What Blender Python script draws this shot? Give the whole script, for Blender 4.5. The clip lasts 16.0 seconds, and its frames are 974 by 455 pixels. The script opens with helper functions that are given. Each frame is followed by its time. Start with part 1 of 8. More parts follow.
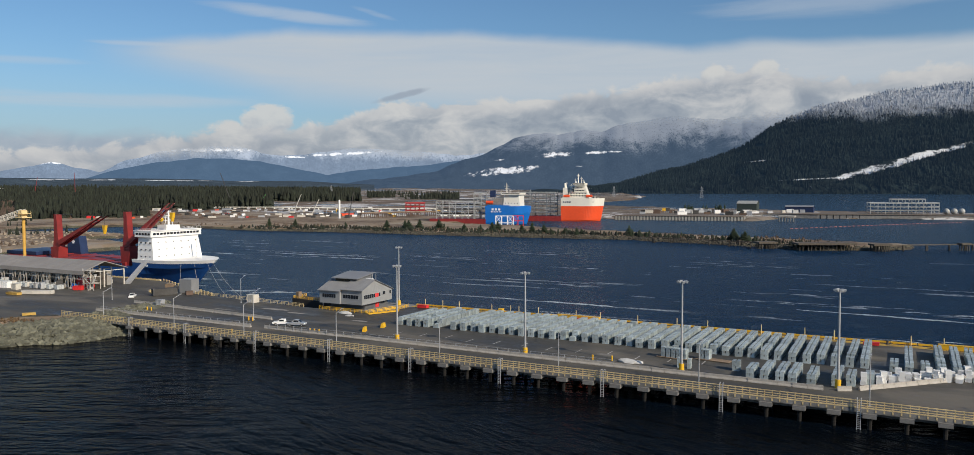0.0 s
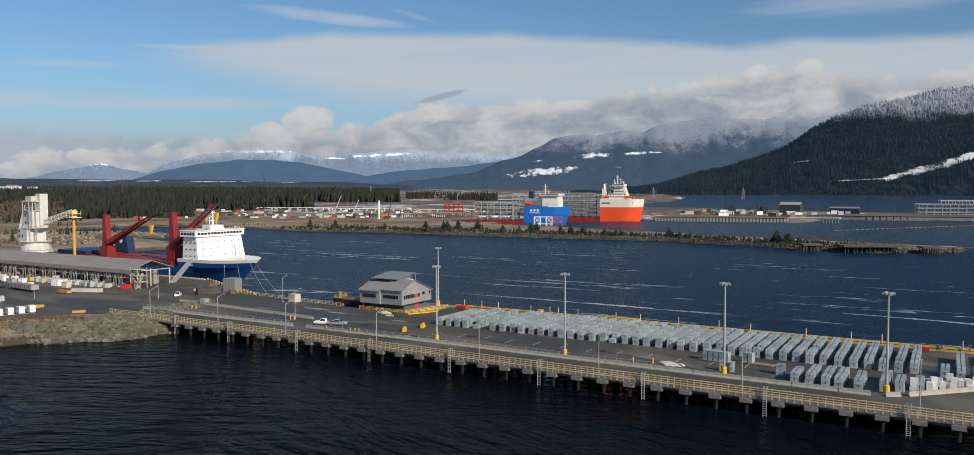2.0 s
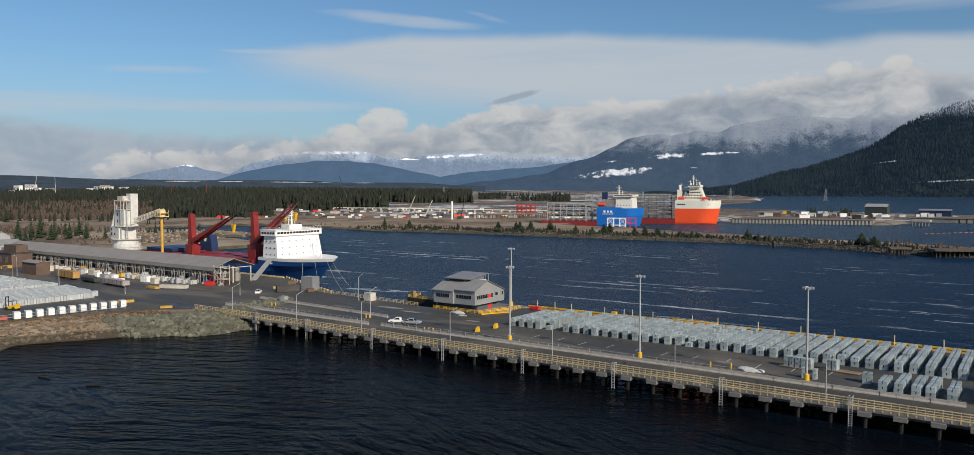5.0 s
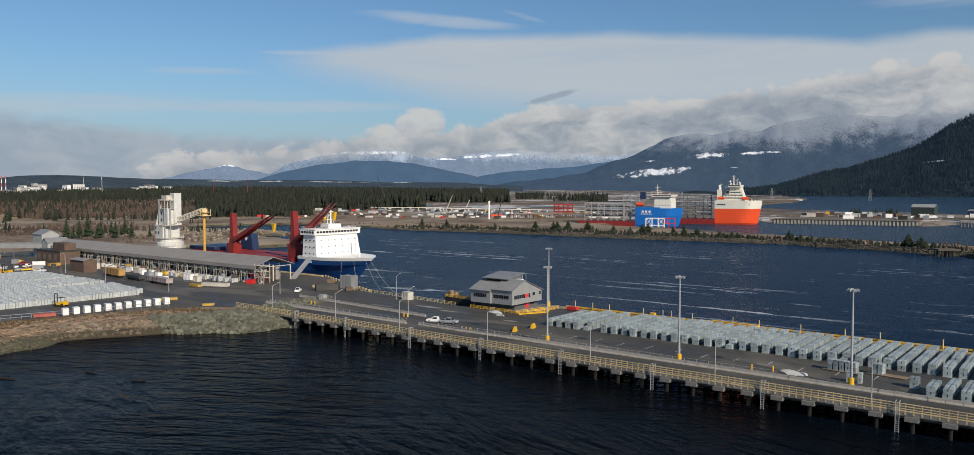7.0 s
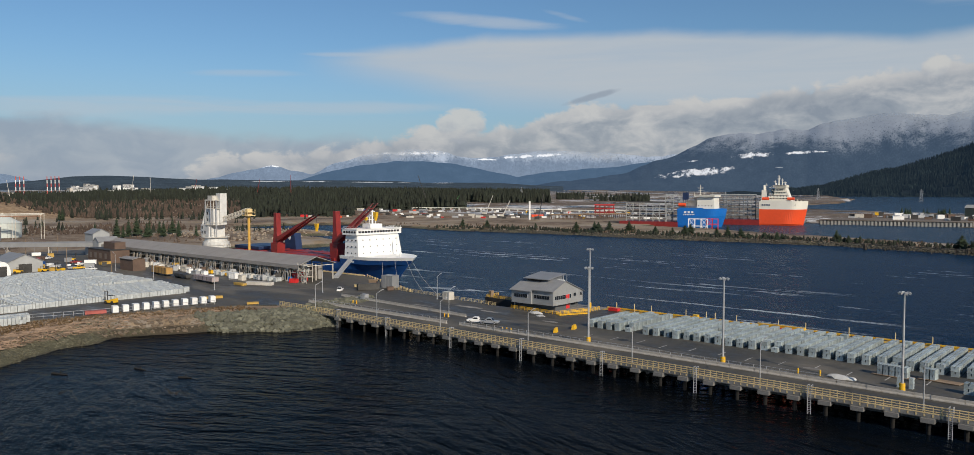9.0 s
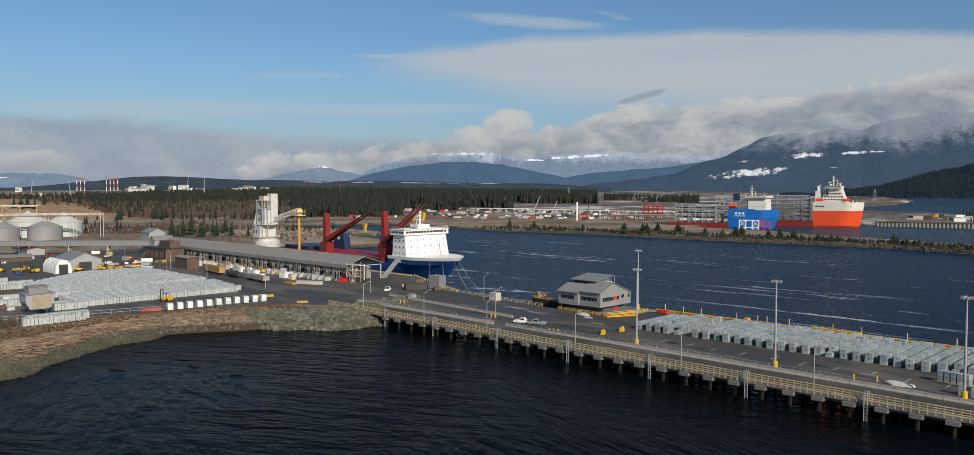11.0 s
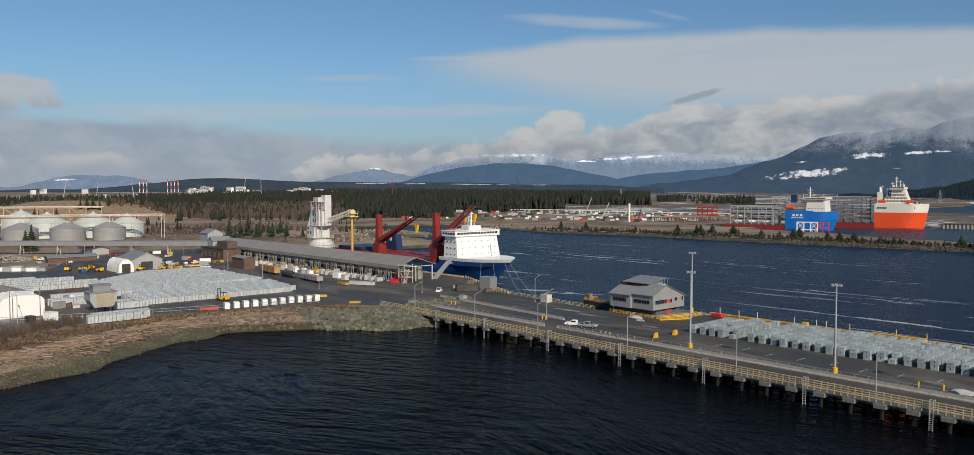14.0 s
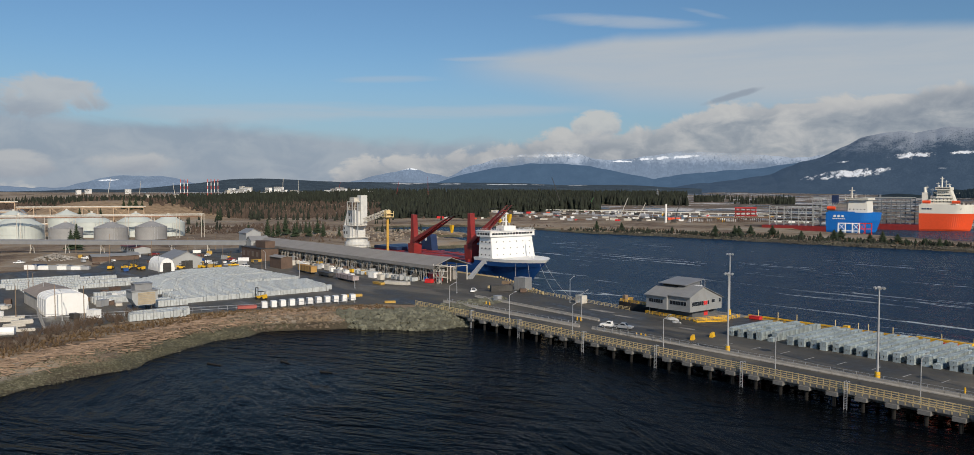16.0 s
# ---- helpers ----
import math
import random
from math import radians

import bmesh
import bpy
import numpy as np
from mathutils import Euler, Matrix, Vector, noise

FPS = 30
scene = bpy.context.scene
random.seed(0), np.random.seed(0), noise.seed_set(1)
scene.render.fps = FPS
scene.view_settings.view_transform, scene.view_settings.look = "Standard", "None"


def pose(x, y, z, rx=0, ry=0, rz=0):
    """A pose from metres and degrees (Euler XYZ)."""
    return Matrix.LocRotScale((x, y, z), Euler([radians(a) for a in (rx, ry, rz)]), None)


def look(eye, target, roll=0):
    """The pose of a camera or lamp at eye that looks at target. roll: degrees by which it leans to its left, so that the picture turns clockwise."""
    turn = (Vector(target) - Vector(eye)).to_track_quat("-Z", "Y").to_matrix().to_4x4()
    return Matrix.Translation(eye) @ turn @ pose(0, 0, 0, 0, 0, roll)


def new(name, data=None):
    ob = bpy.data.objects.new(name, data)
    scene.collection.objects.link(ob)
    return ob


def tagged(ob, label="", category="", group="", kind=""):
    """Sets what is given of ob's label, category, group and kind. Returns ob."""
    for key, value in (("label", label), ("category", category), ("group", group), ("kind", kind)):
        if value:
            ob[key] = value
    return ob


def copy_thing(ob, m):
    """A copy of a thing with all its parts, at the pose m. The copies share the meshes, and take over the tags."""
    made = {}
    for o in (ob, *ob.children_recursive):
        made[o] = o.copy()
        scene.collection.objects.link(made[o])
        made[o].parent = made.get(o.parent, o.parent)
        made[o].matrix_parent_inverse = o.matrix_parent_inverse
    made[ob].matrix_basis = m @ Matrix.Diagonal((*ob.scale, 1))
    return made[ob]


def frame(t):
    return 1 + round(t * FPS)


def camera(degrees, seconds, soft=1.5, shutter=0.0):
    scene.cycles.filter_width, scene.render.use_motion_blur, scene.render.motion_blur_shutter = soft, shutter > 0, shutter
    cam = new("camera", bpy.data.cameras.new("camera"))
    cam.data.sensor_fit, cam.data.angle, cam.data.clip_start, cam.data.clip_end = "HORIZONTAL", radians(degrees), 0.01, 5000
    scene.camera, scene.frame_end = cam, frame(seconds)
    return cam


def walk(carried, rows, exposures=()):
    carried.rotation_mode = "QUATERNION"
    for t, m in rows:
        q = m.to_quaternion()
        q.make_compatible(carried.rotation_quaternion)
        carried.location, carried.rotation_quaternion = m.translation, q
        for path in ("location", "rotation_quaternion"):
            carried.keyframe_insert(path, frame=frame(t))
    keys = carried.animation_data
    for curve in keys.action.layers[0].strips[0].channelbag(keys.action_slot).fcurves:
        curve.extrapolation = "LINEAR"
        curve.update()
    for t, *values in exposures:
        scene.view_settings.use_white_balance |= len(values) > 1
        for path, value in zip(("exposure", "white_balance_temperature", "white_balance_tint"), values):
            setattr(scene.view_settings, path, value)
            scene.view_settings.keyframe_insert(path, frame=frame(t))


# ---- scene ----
# the camera: a drone that hangs over the water and pans slowly to the left
cam = camera(62.64, 16.0, soft=0.5)
TURN = 27.75   # the pier runs along the x axis
ROWS = [  # t, x, y, z, yaw, pitch, roll
    (0, 0.000, 0.000, 47.000, 0.000, -3.003, 0.075),
    (0.5, -0.102, 0.031, 46.989, 0.511, -2.990, 0.067),
    (1, -0.201, 0.065, 46.978, 1.016, -2.972, 0.108),
    (1.5, -0.296, 0.102, 46.968, 1.801, -2.941, 0.092),
    (2, -0.388, 0.141, 46.959, 2.734, -2.932, 0.068),
    (2.5, -0.477, 0.183, 46.950, 3.437, -2.923, 0.045),
    (3, -0.562, 0.228, 46.941, 4.160, -2.908, 0.020),
    (3.5, -0.644, 0.275, 46.933, 5.165, -2.892, 0.018),
    (4, -0.723, 0.325, 46.925, 6.129, -2.906, 0.022),
    (4.5, -0.798, 0.377, 46.918, 7.090, -2.887, 0.010),
    (7, -1.123, 0.680, 46.889, 10.544, -2.888, -0.042),
    (7.5, -1.179, 0.748, 46.885, 11.420, -2.884, -0.041),
    (8, -1.230, 0.819, 46.881, 12.289, -2.880, -0.051),
    (8.5, -1.279, 0.892, 46.878, 12.952, -2.883, -0.046),
    (9, -1.324, 0.969, 46.875, 13.434, -2.868, -0.031),
    (9.5, -1.365, 1.048, 46.873, 13.890, -2.851, -0.007),
    (10, -1.403, 1.129, 46.871, 14.919, -2.834, -0.026),
    (12.5, -1.544, 1.577, 46.869, 18.697, -2.788, -0.065),
    (13, -1.562, 1.674, 46.870, 19.229, -2.752, -0.025),
    (13.5, -1.577, 1.774, 46.872, 19.778, -2.747, -0.019),
    (14, -1.588, 1.877, 46.874, 20.466, -2.733, -0.036),
    (14.5, -1.596, 1.982, 46.876, 21.112, -2.733, -0.016),
    (15, -1.601, 2.090, 46.879, 21.724, -2.721, -0.062),
    (15.5, -1.602, 2.201, 46.883, 22.397, -2.717, -0.055),
    (16, -1.600, 2.314, 46.887, 22.990, -2.714, -0.053),
]
walk(cam, [(t, pose(0, 0, 0, 0, 0, TURN) @ pose(x, y, z, 90 + pitch, roll, yaw)) for t, x, y, z, yaw, pitch, roll in ROWS],
     exposures=((0, -0.03), (5, -0.08), (10, -0.17), (16, -0.23)))

# ---- sky and sun ----
SUN_EL, SUN_AZ = 30.0, -17.0     # degrees; azimuth from +x towards +y


class Nodes:
    """A short hand for node trees."""

    def __init__(self, tree):
        self.t = tree
        tree.nodes.clear()

    def add(self, kind, props=None, **inputs):
        n = self.t.nodes.new(kind)
        props = props or {}
        if "operation" in props:
            n.operation = props["operation"]
        if "use_clamp" in props:
            n.use_clamp = props["use_clamp"]
        if "data_type" in props:
            n.data_type = props["data_type"]
        if "interpolation_type" in props:
            n.interpolation_type = props["interpolation_type"]
        for k, v in inputs.items():
            key = int(k[1:]) if k[0] == "i" and k[1:].isdigit() else k.replace("_", " ")
            self.put(n.inputs[key], v)
        return n

    def put(self, inp, v):
        if isinstance(v, bpy.types.NodeSocket):
            self.t.links.new(v, inp)
        elif isinstance(v, bpy.types.Node):
            self.t.links.new(v.outputs[0], inp)
        else:
            inp.default_value = v

    def math(self, op, a, b=0.0, c=0.0, clamp=False):
        return self.add("ShaderNodeMath", {"operation": op, "use_clamp": clamp}, i0=a, i1=b, i2=c).outputs[0]

    def ramp(self, fac, *stops):
        n = self.add("ShaderNodeValToRGB", None, Fac=fac)
        e = n.color_ramp.elements
        while len(e) < len(stops):
            e.new(0.5)
        for el, (p, c) in zip(e, stops):
            el.position = p
            el.color = c if len(c) == 4 else (*c, 1)
        return n.outputs[0]

    def step(self, v, lo, hi):
        return self.add("ShaderNodeMapRange", {"interpolation_type": "SMOOTHSTEP"}, Value=v, From_Min=lo, From_Max=hi).outputs[0]

    def mix(self, fac, a, b):
        n = self.add("ShaderNodeMix", {"data_type": "RGBA"})
        self.put(n.inputs[0], fac), self.put(n.inputs[6], a), self.put(n.inputs[7], b)
        return n.outputs[2]

    def noise(self, vec, scale, detail=4.0, rough=0.55, warp=0.0):
        return self.add("ShaderNodeTexNoise", None, Vector=vec, Scale=scale, Detail=detail, Roughness=rough, Distortion=warp).outputs[0]


def make_world():
    w = bpy.data.worlds.new("sky")
    scene.world = w
    w.use_nodes = True
    n = Nodes(w.node_tree)
    sky_node = n.add("ShaderNodeTexSky")
    sky_node.sky_type, sky_node.sun_disc = "NISHITA", False
    sky_node.sun_elevation, sky_node.sun_rotation = radians(SUN_EL), radians(90 - SUN_AZ)
    sky_node.altitude, sky_node.air_density, sky_node.dust_density, sky_node.ozone_density = 50, 1.0, 0.6, 1.6
    tint = n.add("ShaderNodeMix", {"data_type": "RGBA"})
    tint.blend_type = "MULTIPLY"
    tint.inputs[0].default_value = 1.0
    n.put(tint.inputs[6], sky_node.outputs[0]), n.put(tint.inputs[7], (0.71, 0.95, 1.15, 1))
    sky = tint.outputs[2]
    co = n.add("ShaderNodeTexCoord").outputs["Generated"]
    xyz = n.add("ShaderNodeSeparateXYZ", None, Vector=co)
    az = n.math("ARCTAN2", xyz.outputs[0], xyz.outputs[1])
    el = n.math("ARCSINE", xyz.outputs[2])

    def plane(sa, se, oz):
        return n.add("ShaderNodeCombineXYZ", None, X=n.math("MULTIPLY", az, sa), Y=n.math("MULTIPLY", el, se), Z=oz).outputs[0]

    azd = n.math("ADD", n.math("MULTIPLY", az, 180 / math.pi), TURN)
    eld = n.math("MULTIPLY", el, 180 / math.pi)

    def curve(*stops):
        """A height over the horizon that follows the azimuth, both in degrees."""
        fac = n.math("DIVIDE", n.math("ADD", azd, 60.0), 100.0)
        return n.math("MULTIPLY", n.ramp(fac, *(((a + 60) / 100, (h / 16,) * 3) for a, h in stops)), 16.0)

    def oval(a, e, wa, we, lean=0.0):
        """Squared distance from a leaning oval's middle."""
        da = n.math("SUBTRACT", azd, a)
        de = n.math("SUBTRACT", n.math("SUBTRACT", eld, e), n.math("MULTIPLY", da, lean))
        da, de = n.math("DIVIDE", da, wa), n.math("DIVIDE", de, we)
        return n.math("ADD", n.math("MULTIPLY", da, da), n.math("MULTIPLY", de, de))

    def centred(v, amount):
        return n.math("MULTIPLY", n.math("SUBTRACT", v, 0.5), amount)

    streak = n.noise(plane(3.0, 30.0, 3.1), 1.6, 6, 0.6, 0.6)
    wob = n.noise(plane(5.0, 12.0, 7.4), 1.3, 5, 0.55, 0.4)
    puff = n.noise(plane(21.0, 36.0, 1.7), 1.0, 7, 0.55, 0.5)
    fine = n.noise(plane(46.0, 66.0, 5.0), 1.0, 5, 0.6)
    # the blue, paler towards the horizon
    veil = n.step(el, 0.20, 0.0)
    c = n.mix(n.math("MULTIPLY", n.math("POWER", veil, 1.6), 0.72), sky, (4.0, 4.9, 6.1, 1))
    # a broad high sheet with a pointed western end
    top = n.math("ADD", curve((-27, 9.3), (-23, 9.5), (-20, 9.9), (-16, 10.4), (-13, 10.6), (-2, 10.8), (4, 10.5), (9, 10.1), (14, 9.5), (18, 9.9), (30, 9.3)), centred(wob, 0.9))
    bot = curve((-27, 9.2), (-23, 9.0), (-20, 8.7), (-16, 7.9), (-13, 7.2), (-2, 6.4), (4, 6.2), (13, 7.0), (30, 6.8))
    m = n.math("MULTIPLY", n.step(n.math("SUBTRACT", top, eld), -0.25, 0.75), n.step(n.math("SUBTRACT", eld, bot), -2.4, 0.5))
    m = n.math("MULTIPLY", m, n.step(azd, -27.5, -20))
    m = n.math("MULTIPLY", m, n.math("ADD", 0.62, n.math("MULTIPLY", streak, 0.5), clamp=True))
    c = n.mix(m, c, (6.1, 6.65, 7.2, 1))
    # thin streaks over it and to the west of it
    for a, e, wa, we, lean, k in ((-14, 11.6, 5.5, 0.50, -0.08, 0.55), (-8, 11.9, 1.6, 0.22, -0.25, 0.3), (-29.8, 7.7, 4.2, 0.30, 0.03, 0.42), (-23.5, 9.2, 3.2, 0.18, 0.02, 0.45), (24, 11.8, 9.0, 1.0, 0.0, 0.4), (-24, 5.5, 11.0, 0.55, 0.03, 0.5), (-38, 5.2, 12.0, 0.75, 0.03, 0.5)):
        d = n.math("ADD", oval(a, e, wa, we, lean), centred(streak, 2.4))
        c = n.mix(n.math("MULTIPLY", n.step(d, 1.2, -0.3), k), c, (6.1, 6.7, 7.4, 1))
    # grey cloud low in the west
    low = n.math("ADD", n.math("SUBTRACT", curve((-60, 4.9), (-50, 4.7), (-42, 4.2), (-36, 3.6), (-30, 3.3), (-20, 3.4), (-10, 3.0), (0, 2.0)), eld), centred(wob, 2.6))
    c = n.mix(n.math("MULTIPLY", n.step(low, -0.5, 0.6), 0.82), c, n.mix(n.step(puff, 0.3, 0.7), (3.75, 4.4, 5.45, 1), (4.9, 5.4, 6.15, 1)))
    # three rounded clouds over the western hills
    for a, e, wa, we in ((-51.6, 5.7, 4.0, 1.5), (-46.8, 1.7, 3.2, 0.9), (-53.8, 1.4, 2.8, 1.0)):
        d = n.math("ADD", oval(a, e, wa, we), n.math("ADD", centred(puff, 2.6), centred(fine, 0.8)))
        up = n.math("ADD", n.math("DIVIDE", n.math("SUBTRACT", eld, e), we), centred(puff, 2.0))
        c = n.mix(n.math("MULTIPLY", n.step(d, 1.05, 0.35), 0.85), c, n.mix(n.step(up, -0.8, 0.6), (4.3, 4.75, 5.5, 1), (6.4, 6.6, 6.8, 1)))
    # the cumulus bank along the mountains
    crest = curve((-36, 0), (-32, 2.2), (-26, 2.7), (-21.5, 3.4), (-19.1, 3.9), (-17.1, 4.2), (-13.9, 4.2), (-10.8, 4.4), (-9.1, 5.1), (-7.4, 5.7), (-3.4, 6.0), (3.8, 5.9), (5.8, 6.5),
                  (9.9, 6.6), (12, 7.2), (14.7, 7.5), (15.6, 8.2), (17.1, 7.7), (19.1, 8.3), (20.1, 7.6), (24.3, 7.1), (30.1, 7.3))
    body = n.math("ADD", n.math("SUBTRACT", crest, eld), n.math("ADD", centred(puff, 3.0), centred(fine, 1.0)))
    bank = n.math("MULTIPLY", n.step(body, -0.10, 0.45), 0.93)
    rim = n.step(body, 1.1, 0.15)
    shade = n.math("ADD", n.math("ADD", centred(puff, 2.2), centred(fine, 0.7)), n.math("ADD", 0.56, n.math("MULTIPLY", rim, 0.26)))
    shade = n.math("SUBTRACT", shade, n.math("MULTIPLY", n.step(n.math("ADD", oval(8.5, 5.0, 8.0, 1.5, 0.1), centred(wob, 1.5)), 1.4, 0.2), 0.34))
    shade = n.math("SUBTRACT", shade, n.math("MULTIPLY", n.step(n.math("ADD", oval(-8.0, 3.9, 5.0, 0.9), centred(wob, 1.5)), 1.3, 0.3), 0.18))
    lit = n.ramp(shade, (0.05, (0.48, 0.55, 0.66)), (0.40, (0.65, 0.71, 0.79)), (0.72, (0.90, 0.92, 0.95)), (1.0, (1.06, 1.06, 1.05)))
    lit = n.add("ShaderNodeVectorMath", {"operation": "SCALE"}, i0=lit, Scale=6.7).outputs[0]
    c = n.mix(bank, c, lit)
    # a bright tower of cumulus and two heads over the strait
    for a, e, wa, we in ((-15.3, 4.5, 2.0, 1.25), (15.7, 7.5, 0.9, 0.75), (19.0, 7.7, 1.0, 0.75)):
        d = n.math("ADD", oval(a, e, wa, we, 0.15), n.math("ADD", centred(puff, 2.0), centred(fine, 1.2)))
        up = n.math("ADD", n.math("DIVIDE", n.math("SUBTRACT", eld, e), we), n.math("ADD", centred(puff, 2.0), centred(fine, 2.0)))
        c = n.mix(n.math("MULTIPLY", n.step(d, 0.95, 0.5), 0.9), c, n.mix(n.step(up, -1.2, 0.4), (4.9, 5.3, 5.9, 1), (7.2, 7.3, 7.2, 1)))
    # one dark wisp before it
    d = n.math("ADD", oval(-6.0, 6.35, 2.2, 0.28, 0.25), centred(fine, 1.2))
    c2 = n.mix(n.math("MULTIPLY", n.step(d, 1.1, 0.1), 0.7), c, (3.5, 4.1, 5.0, 1))
    bg = n.add("ShaderNodeBackground", None, Color=c2, Strength=0.085)
    n.add("ShaderNodeOutputWorld", None, Surface=bg.outputs[0])


make_world()
sun = new("sun", bpy.data.lights.new("sun", "SUN"))
sun.data.energy, sun.data.angle, sun.data.color = 5.0, radians(0.6), (1.0, 0.875, 0.71)
sun.matrix_world = look((math.cos(radians(SUN_AZ)) * math.cos(radians(SUN_EL)), math.sin(radians(SUN_AZ)) * math.cos(radians(SUN_EL)), math.sin(radians(SUN_EL))), (0, 0, 0))
scene.view_settings.exposure = 0.0

# ---- materials ----


def material(name, color, rough=0.7, metal=0.0, vary=0.15, scale=1.0, bump=0.0, bump_scale=None, stain=None, stain_amt=0.0, per_object=0.0, per_island=0.0, coat=0.0):
    """A surface with variation at two scales, an optional stain colour and relief."""
    m = bpy.data.materials.new(name)
    m.use_nodes = True
    n = Nodes(m.node_tree)
    co = n.add("ShaderNodeTexCoord").outputs["Object"]
    big = n.noise(co, 0.35 * scale, 4)
    small = n.noise(co, 5.0 * scale, 5, 0.65)
    v = n.math("ADD", n.math("MULTIPLY", big, 0.6), n.math("MULTIPLY", small, 0.4))
    lo = tuple(max(0, c * (1 - vary * 1.6)) for c in color)
    hi = tuple(min(1, c * (1 + vary * 1.2)) for c in color)
    col = n.ramp(v, (0.3, lo), (0.7, hi))
    if stain:
        s = n.step(n.noise(co, 0.9 * scale, 6, 0.7, 0.5), 0.52, 0.72)
        col = n.mix(n.math("MULTIPLY", s, stain_amt), col, (*stain, 1))
    if per_object:
        r = n.add("ShaderNodeObjectInfo").outputs["Random"]
        col = n.mix(n.math("MULTIPLY", r, per_object), col, (color[0] * 0.35, color[1] * 0.35, color[2] * 0.35, 1))
    if per_island:
        r = n.add("ShaderNodeNewGeometry").outputs["Random Per Island"]
        col = n.mix(n.math("MULTIPLY", r, per_island), col, (color[0] * 0.35, color[1] * 0.35, color[2] * 0.35, 1))
    rr = n.math("ADD", rough - 0.08, n.math("MULTIPLY", small, 0.16), clamp=True)
    b = n.add("ShaderNodeBsdfPrincipled", None, Base_Color=col, Roughness=rr, Metallic=metal)
    if coat:
        b.inputs["Coat Weight"].default_value = coat
    if bump:
        h = n.noise(co, bump_scale or 8 * scale, 5, 0.6)
        n.put(b.inputs["Normal"], n.add("ShaderNodeBump", None, Strength=bump, Distance=0.1, Height=h).outputs[0])
    n.add("ShaderNodeOutputMaterial", None, Surface=b.outputs[0])
    return m


